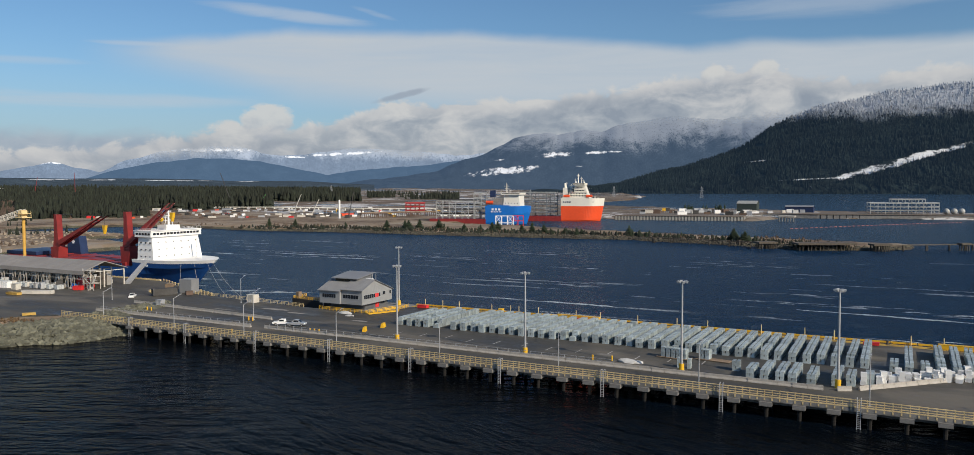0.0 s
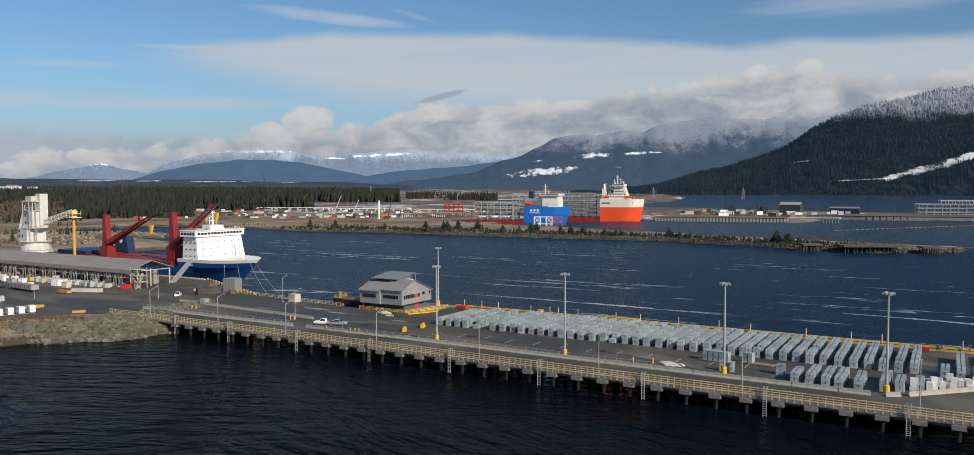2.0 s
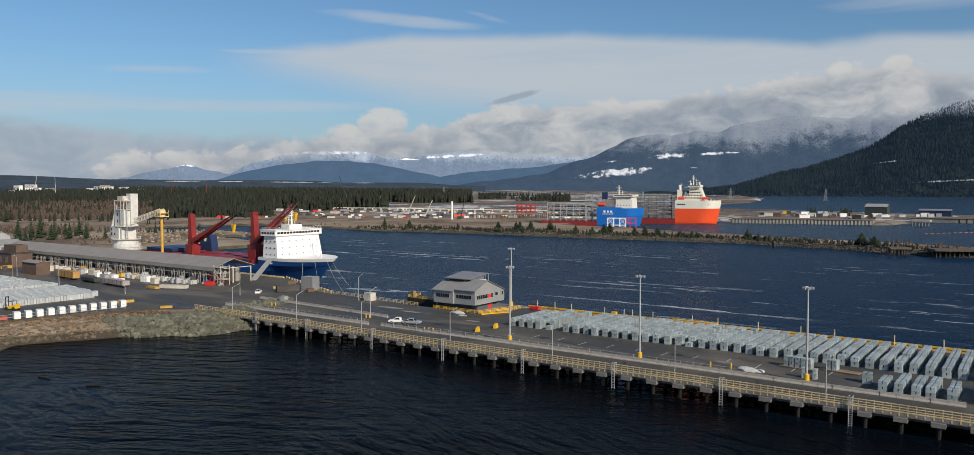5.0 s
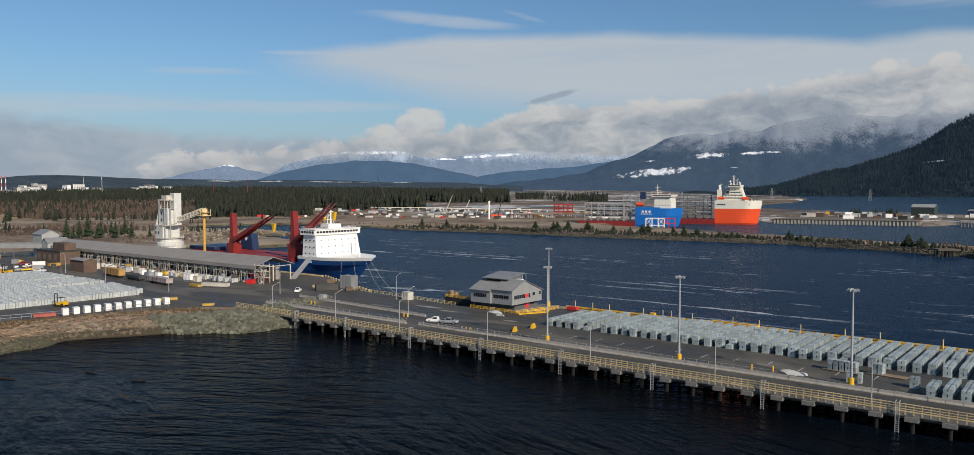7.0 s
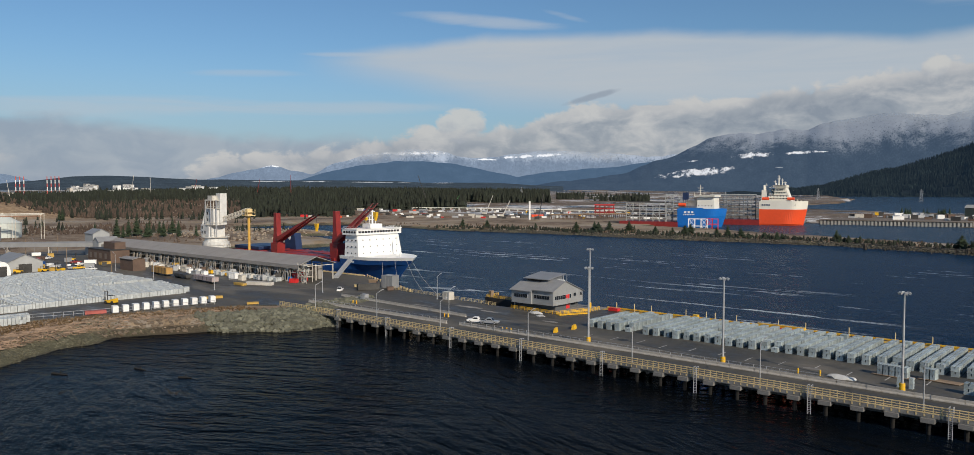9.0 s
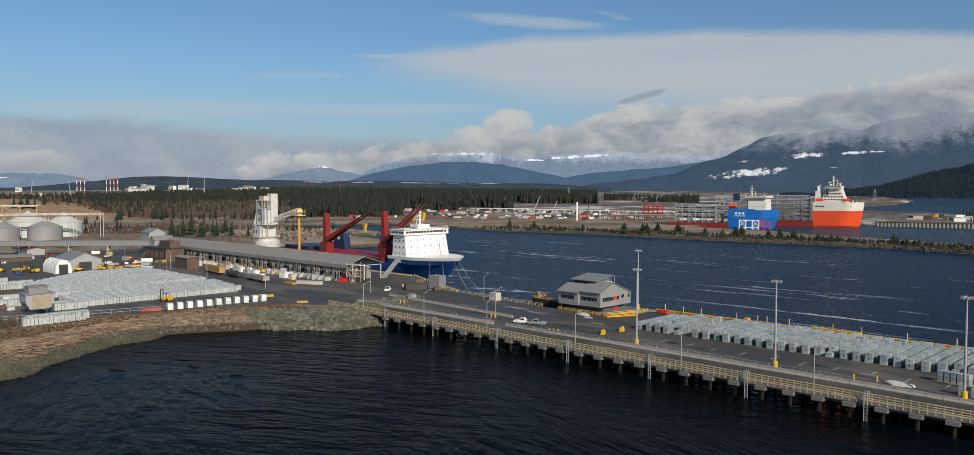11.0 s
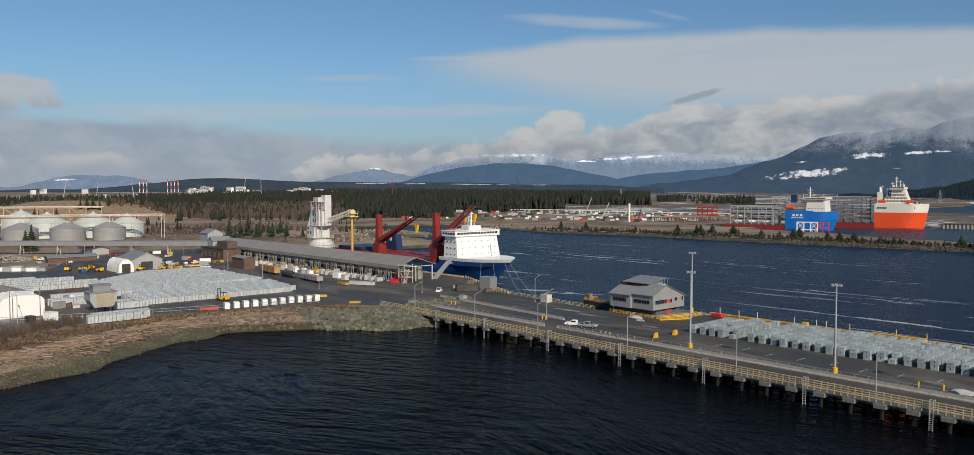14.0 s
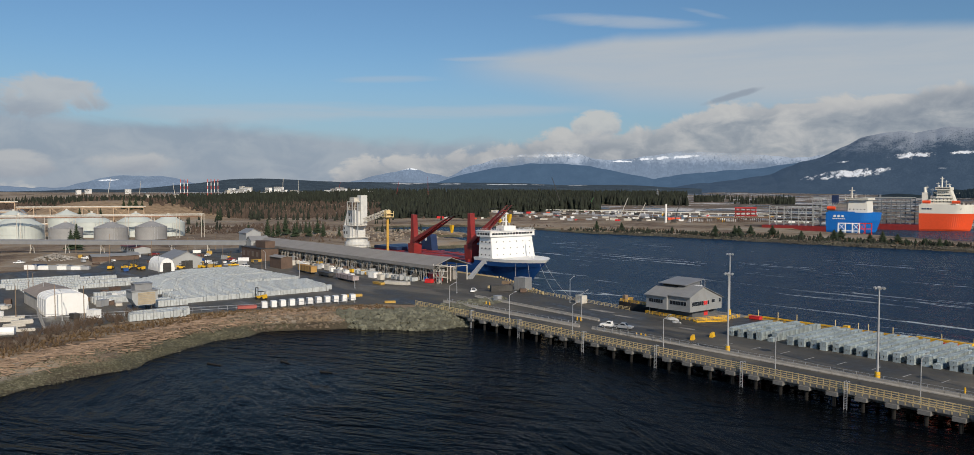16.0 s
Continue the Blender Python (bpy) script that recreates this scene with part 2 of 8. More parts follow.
def water_material():
    m = bpy.data.materials.new("sea_water")
    m.use_nodes = True
    n = Nodes(m.node_tree)
    co = n.add("ShaderNodeTexCoord").outputs["Object"]
    gust = n.noise(co, 0.012, 4, 0.55, 1.0)

    def train(turn, scale, long, warp):
        """Waves whose crests run along a heading."""
        v = n.add("ShaderNodeMapping", None, Vector=co, Rotation=(0, 0, radians(turn))).outputs[0]
        return n.noise(n.add("ShaderNodeMapping", None, Vector=v, Scale=(long, 1.0, 1.0)).outputs[0], scale, 3, 0.5, warp)

    # two wave trains that trade places from patch to patch, with ripples on them
    side = n.step(n.noise(co, 0.014, 2, 0.5), 0.40, 0.60)
    one = n.math("ADD", n.math("MULTIPLY", train(20, 0.27, 0.30, 0.35), 1.0), n.math("MULTIPLY", train(23, 0.7, 0.35, 0.3), 0.30))
    two = n.math("ADD", n.math("MULTIPLY", train(-27, 0.29, 0.30, 0.35), 1.0), n.math("MULTIPLY", train(-31, 0.75, 0.35, 0.3), 0.30))
    h = n.add("ShaderNodeMix", {"data_type": "FLOAT"})
    n.put(h.inputs[0], side), n.put(h.inputs[2], one), n.put(h.inputs[3], two)
    h = n.math("ADD", n.math("MULTIPLY", h.outputs[0], n.math("ADD", 0.55, n.math("MULTIPLY", gust, 0.9))), n.math("MULTIPLY", n.noise(co, 1.6, 3, 0.6), 0.10))
    open_sea = n.step(n.add("ShaderNodeSeparateXYZ", None, Vector=co).outputs[1], 215, 300)
    chop = n.math("ADD", train(8, 0.42, 0.5, 0.5), n.math("MULTIPLY", n.noise(co, 0.9, 4, 0.65), 0.8))
    h = n.math("ADD", h, n.math("MULTIPLY", n.math("MULTIPLY", chop, open_sea), 1.5))
    bump = n.add("ShaderNodeBump", None, Strength=1.0, Distance=1.15, Height=h).outputs[0]
    # wind streaks of foam, long and thin, out in the open channel
    y = n.add("ShaderNodeSeparateXYZ", None, Vector=co).outputs[1]
    # near black by the shore, blue out in the channel: base colour standing in for reflected sky
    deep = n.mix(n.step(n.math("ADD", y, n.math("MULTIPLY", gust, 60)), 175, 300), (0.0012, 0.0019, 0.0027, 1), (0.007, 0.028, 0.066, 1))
    # paler blue beyond the spit, also put in for the sky's reflection
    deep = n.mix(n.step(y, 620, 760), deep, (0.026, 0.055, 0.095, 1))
    fm = n.add("ShaderNodeMapping", None, Vector=co, Rotation=(0, 0, radians(-20)), Scale=(0.007, 0.13, 1.0)).outputs[0]
    foam = n.step(n.noise(fm, 1.0, 5, 0.5, 0.8), 0.61, 0.66)
    foam = n.math("MULTIPLY", foam, n.step(n.noise(co, 0.9, 5, 0.75), 0.34, 0.60))
    foam = n.math("MULTIPLY", foam, n.step(n.noise(co, 0.012, 3, 0.5), 0.43, 0.56))
    foam = n.math("MULTIPLY", foam, n.math("MULTIPLY", n.step(y, 232, 250), n.step(y, 560, 420)))
    # pale wash that drifts off the moored ship's bow
    x = n.add("ShaderNodeSeparateXYZ", None, Vector=co).outputs[0]
    for wx, wy, wl, ww, k in ((-258, 258.5, 9.0, 3.0, 0.9), (-240, 262.5, 18.0, 1.3, 0.7)):
        du, dv = n.math("SUBTRACT", x, wx), n.math("SUBTRACT", y, wy)
        lu = n.math("DIVIDE", n.math("ADD", n.math("MULTIPLY", du, 0.9), n.math("MULTIPLY", dv, 0.44)), wl)
        lv = n.math("DIVIDE", n.math("SUBTRACT", n.math("MULTIPLY", dv, 0.9), n.math("MULTIPLY", du, 0.44)), ww)
        d = n.math("ADD", n.math("ADD", n.math("MULTIPLY", lu, lu), n.math("MULTIPLY", lv, lv)), n.math("MULTIPLY", n.math("SUBTRACT", n.noise(co, 0.5, 5, 0.7), 0.5), 3.0))
        foam = n.math("MAXIMUM", foam, n.math("MULTIPLY", n.step(d, 1.1, -0.2), k))
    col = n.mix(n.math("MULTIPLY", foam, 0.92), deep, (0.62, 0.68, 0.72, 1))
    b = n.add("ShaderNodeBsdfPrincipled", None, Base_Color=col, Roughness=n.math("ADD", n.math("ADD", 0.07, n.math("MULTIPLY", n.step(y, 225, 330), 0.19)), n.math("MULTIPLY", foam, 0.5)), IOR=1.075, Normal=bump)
    n.put(b.inputs["Specular IOR Level"], n.math("SUBTRACT", 0.5, n.math("MULTIPLY", n.step(y, 200, 290), 0.05)))
    n.add("ShaderNodeOutputMaterial", None, Surface=b.outputs[0])
    return m


def ground_material():
    """Gravel, mud, dry grass, asphalt of the yard and wet beach, by height and place."""
    m = bpy.data.materials.new("shore_ground")
    m.use_nodes = True
    n = Nodes(m.node_tree)
    co = n.add("ShaderNodeTexCoord").outputs["Object"]
    xyz = n.add("ShaderNodeSeparateXYZ", None, Vector=co)
    x, y, z = xyz.outputs
    big = n.noise(co, 0.012, 5, 0.6, 0.5)
    mid = n.noise(co, 0.12, 5, 0.62, 0.4)
    fine = n.noise(co, 1.6, 5, 0.7)
    earth = n.ramp(n.math("ADD", n.math("MULTIPLY", big, 0.65), n.math("MULTIPLY", mid, 0.35)),
                   (0.34, (0.045, 0.034, 0.021)), (0.44, (0.12, 0.078, 0.048)), (0.52, (0.27, 0.20, 0.125)), (0.60, (0.33, 0.29, 0.24)), (0.68, (0.10, 0.085, 0.045)))
    gravel = n.ramp(fine, (0.3, (0.06, 0.05, 0.04)), (0.7, (0.24, 0.205, 0.16)))
    col = n.mix(n.math("MULTIPLY", n.step(mid, 0.4, 0.65), 0.5), earth, gravel)
    beach = n.ramp(n.math("ADD", n.math("MULTIPLY", fine, 0.7), n.math("MULTIPLY", mid, 0.3)), (0.34, (0.022, 0.022, 0.012)), (0.52, (0.085, 0.08, 0.045)), (0.72, (0.33, 0.30, 0.21)))
    mud = n.step(n.noise(co, 0.035, 4, 0.55, 0.6), 0.46, 0.58)
    beach = n.mix(n.math("MULTIPLY", mud, 0.75), beach, (0.040, 0.026, 0.016, 1))
    col = n.mix(n.step(n.math("ADD", z, n.math("MULTIPLY", mid, 1.6)), 4.3, 3.5), col, beach)
    wet = n.step(n.math("ADD", z, n.math("MULTIPLY", mid, 0.8)), 1.9, 1.3)
    col = n.mix(n.math("MULTIPLY", wet, 0.7), col, (0.02, 0.018, 0.012, 1))
    # bare tan soil over the capped landfill mound
    mx, my = n.math("DIVIDE", n.math("ADD", x, 1230.0), 185.0), n.math("DIVIDE", n.math("SUBTRACT", y, 330.0), 140.0)
    md = n.math("ADD", n.math("ADD", n.math("MULTIPLY", mx, mx), n.math("MULTIPLY", my, my)), n.math("MULTIPLY", n.math("SUBTRACT", big, 0.5), 1.2))
    soil = n.ramp(mid, (0.35, (0.20, 0.13, 0.07)), (0.65, (0.38, 0.27, 0.16)))
    col = n.mix(n.math("MULTIPLY", n.step(md, 1.15, 0.8), 0.85), col, soil)
    flats = n.step(y, 880, 980)
    marsh = n.ramp(n.noise(co, 0.009, 5, 0.65, 0.6), (0.40, (0.035, 0.025, 0.016)), (0.47, (0.15, 0.105, 0.07)), (0.53, (0.05, 0.037, 0.026)), (0.60, (0.22, 0.19, 0.155)))
    col = n.mix(n.math("MULTIPLY", flats, 0.75), col, marsh)
    snow = n.math("MULTIPLY", n.step(n.noise(co, 0.0062, 5, 0.6, 0.8), 0.535, 0.57), n.step(mid, 0.36, 0.5))
    col = n.mix(n.math("MULTIPLY", snow, n.math("MULTIPLY", flats, 0.8)), col, (0.62, 0.63, 0.64, 1))
    pool = n.math("MULTIPLY", n.step(n.noise(co, 0.008, 4, 0.5, 1.0), 0.56, 0.58), flats)
    col = n.mix(pool, col, (0.02, 0.025, 0.03, 1))
    b = n.add("ShaderNodeBsdfPrincipled", None, Base_Color=col, Roughness=n.math("SUBTRACT", 0.92, n.math("MULTIPLY", pool, 0.75)))
    n.put(b.inputs["Normal"], n.add("ShaderNodeBump", None, Strength=0.7, Distance=0.3, Height=n.math("ADD", fine, mid)).outputs[0])
    n.add("ShaderNodeOutputMaterial", None, Surface=b.outputs[0])
    return m


def asphalt_material(name, wet=0.5):
    m = bpy.data.materials.new(name)
    m.use_nodes = True
    n = Nodes(m.node_tree)
    co = n.add("ShaderNodeTexCoord").outputs["Object"]
    st = n.add("ShaderNodeMapping", None, Vector=co, Scale=(0.35, 1.0, 1.0)).outputs[0]
    big = n.noise(st, 0.07, 5, 0.62, 0.6)
    mid = n.noise(co, 0.5, 5, 0.65)
    fine = n.noise(co, 6.0, 4, 0.7)
    v = n.math("ADD", n.math("MULTIPLY", big, 0.6), n.math("ADD", n.math("MULTIPLY", mid, 0.25), n.math("MULTIPLY", fine, 0.15)))
    col = n.ramp(v, (0.34, (0.024, 0.023, 0.019)), (0.5, (0.058, 0.054, 0.044)), (0.62, (0.105, 0.097, 0.08)), (0.74, (0.20, 0.185, 0.155)))
    dust = n.step(n.noise(st, 0.045, 5, 0.6, 0.8), 0.50, 0.62)
    col = n.mix(n.math("MULTIPLY", dust, 0.55), col, (0.165, 0.145, 0.112, 1))
    rough = n.ramp(n.math("ADD", n.math("MULTIPLY", big, 0.7), n.math("MULTIPLY", mid, 0.3)), (0.36, (0.38,) * 3), (0.46, (0.6,) * 3), (0.58, (0.8,) * 3))
    b = n.add("ShaderNodeBsdfPrincipled", None, Base_Color=col, Roughness=rough)
    n.put(b.inputs["Normal"], n.add("ShaderNodeBump", None, Strength=0.25, Distance=0.03, Height=fine).outputs[0])
    n.add("ShaderNodeOutputMaterial", None, Surface=b.outputs[0])
    return m


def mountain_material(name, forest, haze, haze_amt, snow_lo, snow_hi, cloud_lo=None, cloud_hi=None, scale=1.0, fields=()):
    """Forested slope of a far backdrop; snow dusts the trees above a height and lies in clearings; a bluish glow of its
    own stands in for haze.
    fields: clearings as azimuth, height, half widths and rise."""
    far = cloud_lo is not None
    m = bpy.data.materials.new(name)
    m.use_nodes = True
    n = Nodes(m.node_tree)
    co = n.add("ShaderNodeTexCoord").outputs["Object"]
    x, y, z = n.add("ShaderNodeSeparateXYZ", None, Vector=co).outputs
    up = n.add("ShaderNodeMapping", None, Vector=co, Scale=(1, 1, 0.45)).outputs[0]
    fine = n.noise(up, 0.06 * scale, 4, 0.8)
    mid = n.noise(co, 0.006 * scale, 5, 0.6, 0.5)
    wide = n.noise(co, 0.0022, 3, 0.5, 0.4)
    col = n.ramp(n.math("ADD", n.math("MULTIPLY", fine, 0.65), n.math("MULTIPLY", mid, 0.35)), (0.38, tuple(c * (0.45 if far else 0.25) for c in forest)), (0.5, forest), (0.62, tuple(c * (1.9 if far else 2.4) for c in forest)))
    lift = n.math("MULTIPLY", n.math("SUBTRACT", n.math("ADD", n.math("MULTIPLY", mid, 0.5), n.math("MULTIPLY", wide, 0.5)), 0.5), (snow_hi - snow_lo) * 3.0)
    s = n.step(n.math("ADD", z, lift), snow_lo, snow_hi)
    s = n.math("MULTIPLY", s, n.step(n.math("ADD", fine, n.math("MULTIPLY", s, 0.16)), 0.46, 0.60))
    # far slopes carry fainter snow, as if seen through haze
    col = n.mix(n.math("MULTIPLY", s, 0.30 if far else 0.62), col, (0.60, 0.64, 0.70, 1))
    az = n.math("ARCTAN2", x, y)
    for fa, fz, wa, wz, rise in fields:
        da = n.math("DIVIDE", n.math("SUBTRACT", az, radians(fa - TURN)), radians(wa))
        dz = n.math("DIVIDE", n.math("SUBTRACT", n.math("SUBTRACT", z, fz), n.math("MULTIPLY", da, rise)), wz)
        e = n.math("ADD", n.math("MULTIPLY", da, da), n.math("MULTIPLY", dz, dz))
        e = n.math("ADD", e, n.math("MULTIPLY", n.math("SUBTRACT", n.noise(co, 0.016, 6, 0.75), 0.5), 7.5))
        col = n.mix(n.math("MULTIPLY", n.step(e, 0.8, -0.1), 0.85), col, (0.74, 0.76, 0.78, 1))
    b = n.add("ShaderNodeBsdfPrincipled", None, Base_Color=col, Roughness=0.95)
    b.inputs["Specular IOR Level"].default_value = 0.1
    # bluish emission imitates the haze of the air before the slope
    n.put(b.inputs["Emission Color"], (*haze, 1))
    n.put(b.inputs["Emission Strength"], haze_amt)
    out = b.outputs[0]
    if cloud_lo is not None:
        puff = n.noise(co, 0.0024, 6, 0.62, 0.4)
        c = n.step(n.math("ADD", z, n.math("MULTIPLY", n.math("SUBTRACT", puff, 0.5), (cloud_hi - cloud_lo) * 1.8)), cloud_lo, cloud_hi)
        tr = n.add("ShaderNodeBsdfTransparent")
        mx = n.add("ShaderNodeMixShader", None, Fac=c)
        n.put(mx.inputs[1], out), n.put(mx.inputs[2], tr.outputs[0])
        out = mx.outputs[0]
    n.add("ShaderNodeOutputMaterial", None, Surface=out)
    return m


WATER = water_material()
GROUND = ground_material()
ASPHALT = asphalt_material("worn_asphalt")
CONCRETE = material("weathered_concrete", (0.40, 0.375, 0.335), 0.85, vary=0.25, scale=0.8, bump=0.3, stain=(0.12, 0.11, 0.10), stain_amt=0.6)
CONCRETE_DARK = material("pile_concrete", (0.20, 0.195, 0.185), 0.85, vary=0.3, bump=0.3, stain=(0.05, 0.05, 0.045), stain_amt=0.7)
# base kept near black to stand in for the shade under the pier
PILE = material("near_black_pile", (0.012, 0.011, 0.010), 0.95, vary=0.4)
RAIL_YELLOW = material("faded_yellow_paint", (0.68, 0.53, 0.27), 0.6, vary=0.25, stain=(0.30, 0.26, 0.18), stain_amt=0.5)
YELLOW = material("safety_yellow_paint", (0.72, 0.42, 0.02), 0.5, vary=0.12, stain=(0.35, 0.2, 0.05), stain_amt=0.3)
GALV = material("galvanised_steel", (0.42, 0.43, 0.44), 0.5, 0.35, vary=0.15)
STEEL_DARK = material("dark_steel", (0.06, 0.058, 0.055), 0.6, 0.3, vary=0.3)
ALU = material("aluminium_ingots", (0.50, 0.575, 0.585), 0.4, 0.25, vary=0.3, scale=1.2, per_object=0.55, bump=0.25)
WHITE = material("white_paint", (0.80, 0.80, 0.78), 0.5, vary=0.05, stain=(0.55, 0.48, 0.40), stain_amt=0.15)
RED = material("red_oxide_paint", (0.23, 0.022, 0.02), 0.5, vary=0.18, stain=(0.18, 0.04, 0.03), stain_amt=0.4)
RED_BRIGHT = material("bright_red_paint", (0.60, 0.03, 0.03), 0.5, vary=0.12)
ORANGE = material("orange_antifouling", (0.80, 0.085, 0.02), 0.55, vary=0.1, scale=0.1, stain=(0.6, 0.10, 0.05), stain_amt=0.35)
BLUE = material("ship_blue_paint", (0.012, 0.065, 0.23), 0.4, vary=0.12, scale=0.15, stain=(0.02, 0.05, 0.16), stain_amt=0.35)
BLUE_BRIGHT = material("bright_blue_paint", (0.01, 0.15, 0.52), 0.4, vary=0.1, scale=0.15)
NAVY = material("navy_paint", (0.015, 0.03, 0.085), 0.45, vary=0.2)
CLAD = material("grey_metal_cladding", (0.37, 0.38, 0.38), 0.5, 0.1, vary=0.08)
ROOF = material("grey_metal_roof", (0.25, 0.255, 0.26), 0.5, 0.15, vary=0.1, stain=(0.22, 0.21, 0.2), stain_amt=0.35)
ROOF_TAN = material("dusty_metal_roof", (0.28, 0.262, 0.24), 0.6, 0.1, vary=0.12, scale=0.5, stain=(0.26, 0.23, 0.2), stain_amt=0.5)
GLASS = material("dark_window_glass", (0.02, 0.024, 0.03), 0.08, vary=0.1)
RUBBER = material("black_rubber", (0.02, 0.02, 0.02), 0.8, vary=0.2)
BROWN = material("brown_cladding", (0.115, 0.075, 0.055), 0.75, vary=0.2)
WOOD = material("weathered_timber", (0.28, 0.20, 0.13), 0.85, vary=0.3, per_object=0.3)
DRIFT = material("bleached_driftwood", (0.34, 0.24, 0.165), 0.9, vary=0.3, per_island=0.75, bump=0.3)
ROCK = material("grey_riprap", (0.165, 0.165, 0.12), 0.9, vary=0.45, per_island=0.85, bump=0.5, stain=(0.12, 0.13, 0.07), stain_amt=0.5)
CREAM = material("cream_steel", (0.55, 0.52, 0.46), 0.6, vary=0.2, stain=(0.35, 0.28, 0.2), stain_amt=0.4)
PINE = material("conifer_needles", (0.028, 0.048, 0.02), 0.9, vary=0.4, scale=0.5, per_island=0.5)
TWIG = material("bare_alder_twigs", (0.105, 0.072, 0.05), 0.95, vary=0.3, per_island=0.5)
BARK = material("bark", (0.09, 0.065, 0.045), 0.95, vary=0.3)

# ---- building blocks ----


def box(bm, x0, x1, y0, y1, z0, z1):
    v = [bm.verts.new(p) for p in ((x0, y0, z0), (x1, y0, z0), (x1, y1, z0), (x0, y1, z0), (x0, y0, z1), (x1, y0, z1), (x1, y1, z1), (x0, y1, z1))]
    for f in ((3, 2, 1, 0), (4, 5, 6, 7), (0, 1, 5, 4), (1, 2, 6, 5), (2, 3, 7, 6), (3, 0, 4, 7)):
        bm.faces.new([v[i] for i in f])
    return v


def rod(bm, a, b, r0, r1=None, n=6):
    """A tapered bar from a to b."""
    a, b = Vector(a), Vector(b)
    r1 = r0 if r1 is None else r1
    d = (b - a).normalized()
    s = d.orthogonal().normalized()
    t = d.cross(s)
    rings = []
    for p, r in ((a, r0), (b, r1)):
        rings.append([bm.verts.new(p + (s * math.cos(k * 2 * math.pi / n) + t * math.sin(k * 2 * math.pi / n)) * r) for k in range(n)])
    for k in range(n):
        bm.faces.new((rings[0][k], rings[0][(k + 1) % n], rings[1][(k + 1) % n], rings[1][k]))
    bm.faces.new(rings[0][::-1])
    bm.faces.new(rings[1])


def lathe(bm, x, y, rings, n=20):
    """Rings of (z, radius) about an upright axis, capped."""
    loops = [[bm.verts.new((x + r * math.cos(k * 2 * math.pi / n), y + r * math.sin(k * 2 * math.pi / n), z)) for k in range(n)] for z, r in rings]
    for lo, hi in zip(loops, loops[1:]):
        for k in range(n):
            bm.faces.new((lo[k], lo[(k + 1) % n], hi[(k + 1) % n], hi[k]))
    bm.faces.new(loops[0][::-1])
    bm.faces.new(loops[-1])


def prism(bm, outline, axis, lo, hi):
    """An outline of (a, b) pushed along an axis: 'x' takes (y, z), 'y' takes (x, z), 'z' takes (x, y)."""
    def place(p, h):
        return (h, *p) if axis == "x" else (p[0], h, p[1]) if axis == "y" else (*p, h)
    a = [bm.verts.new(place(p, lo)) for p in outline]
    b = [bm.verts.new(place(p, hi)) for p in outline]
    n = len(outline)
    for k in range(n):
        bm.faces.new((a[k], a[(k + 1) % n], b[(k + 1) % n], b[k]))
    bm.faces.new(a[::-1])
    bm.faces.new(b)
    bmesh.ops.recalc_face_normals(bm, faces=bm.faces[:])


def mesh_of(name, bm, mat, smooth=False):
    me = bpy.data.meshes.new(name)
    bm.to_mesh(me)
    bm.free()
    me.materials.append(mat)
    if smooth:
        me.shade_smooth()
    return me


def part(name, bm, mat, parent, label="", smooth=False):
    """One mesh under a thing or a part."""
    ob = new(name, mesh_of(name, bm, mat, smooth))
    ob.parent = parent
    return tagged(ob, label=label)


def shared(name, me, parent, m, label=""):
    """A part on a mesh that other parts use too."""
    ob = new(name, me)
    ob.parent = parent
    ob.matrix_basis = m
    return tagged(ob, label=label)


def thing(name, label, category, place=None, group="", kind=""):
    ob = new(name)
    ob.empty_display_size = 0.5
    if place is not None:
        ob.matrix_basis = place
    return tagged(ob, label, category, group, kind)


def solid(name, bm, mat, label, category, group="", kind="", smooth=False, place=None):
    ob = new(name, mesh_of(name, bm, mat, smooth))
    if place is not None:
        ob.matrix_basis = place
    return tagged(ob, label, category, group, kind)


def BM():
    return bmesh.new()


DECK, SEA = 5.0, 1.0
rng = random.Random(7)

# ---- sea and ground ----
SHORE = [(-4800, -600), (-170, -600), (-185, -200), (-197, -40), (-207, 29), (-217, 57), (-235, 79), (-245, 108), (-235, 132), (-219, 146), (-214, 166), (-222, 205), (-262, 226),
         (-290, 238), (-500, 242), (-515, 290), (-529, 330), (-505, 352), (-500, 390), (-515, 408), (-554, 428), (-596, 424), (-640, 418), (-650, 428), (-625, 450), (-612, 478), (-630, 496), (-690, 490), (-757, 466), (-806, 490), (-815, 545), (-785, 605), (-730, 628), (-660, 622), (-620, 612), (-493, 630), (-326, 639), (-216, 652),
         (-103, 622), (-60, 600), (-4, 632), (6, 668), (-85, 694), (-254, 745), (-391, 800), (-470, 812), (-480, 1046), (-336, 1046), (-170, 1062), (-150, 1182),
         (60, 1216), (230, 1260), (230, 1400), (-150, 1440), (-330, 1520), (-520, 1600), (-690, 1700), (-730, 1820), (-700, 2250), (-800, 2700), (-1100, 3300), (-1800, 4800), (-4800, 4800)]


def graded(*spans):
    out = []
    for a, b, s in spans:
        out += list(np.arange(a, b, s))
    return np.array(out + [spans[-1][1]], float)


def far_rise(x, y):
    r = np.hypot(x, y)
    s = np.clip((r - 1500) / 3300, 0, 1)
    return 21.0 * s * s * (3 - 2 * s)


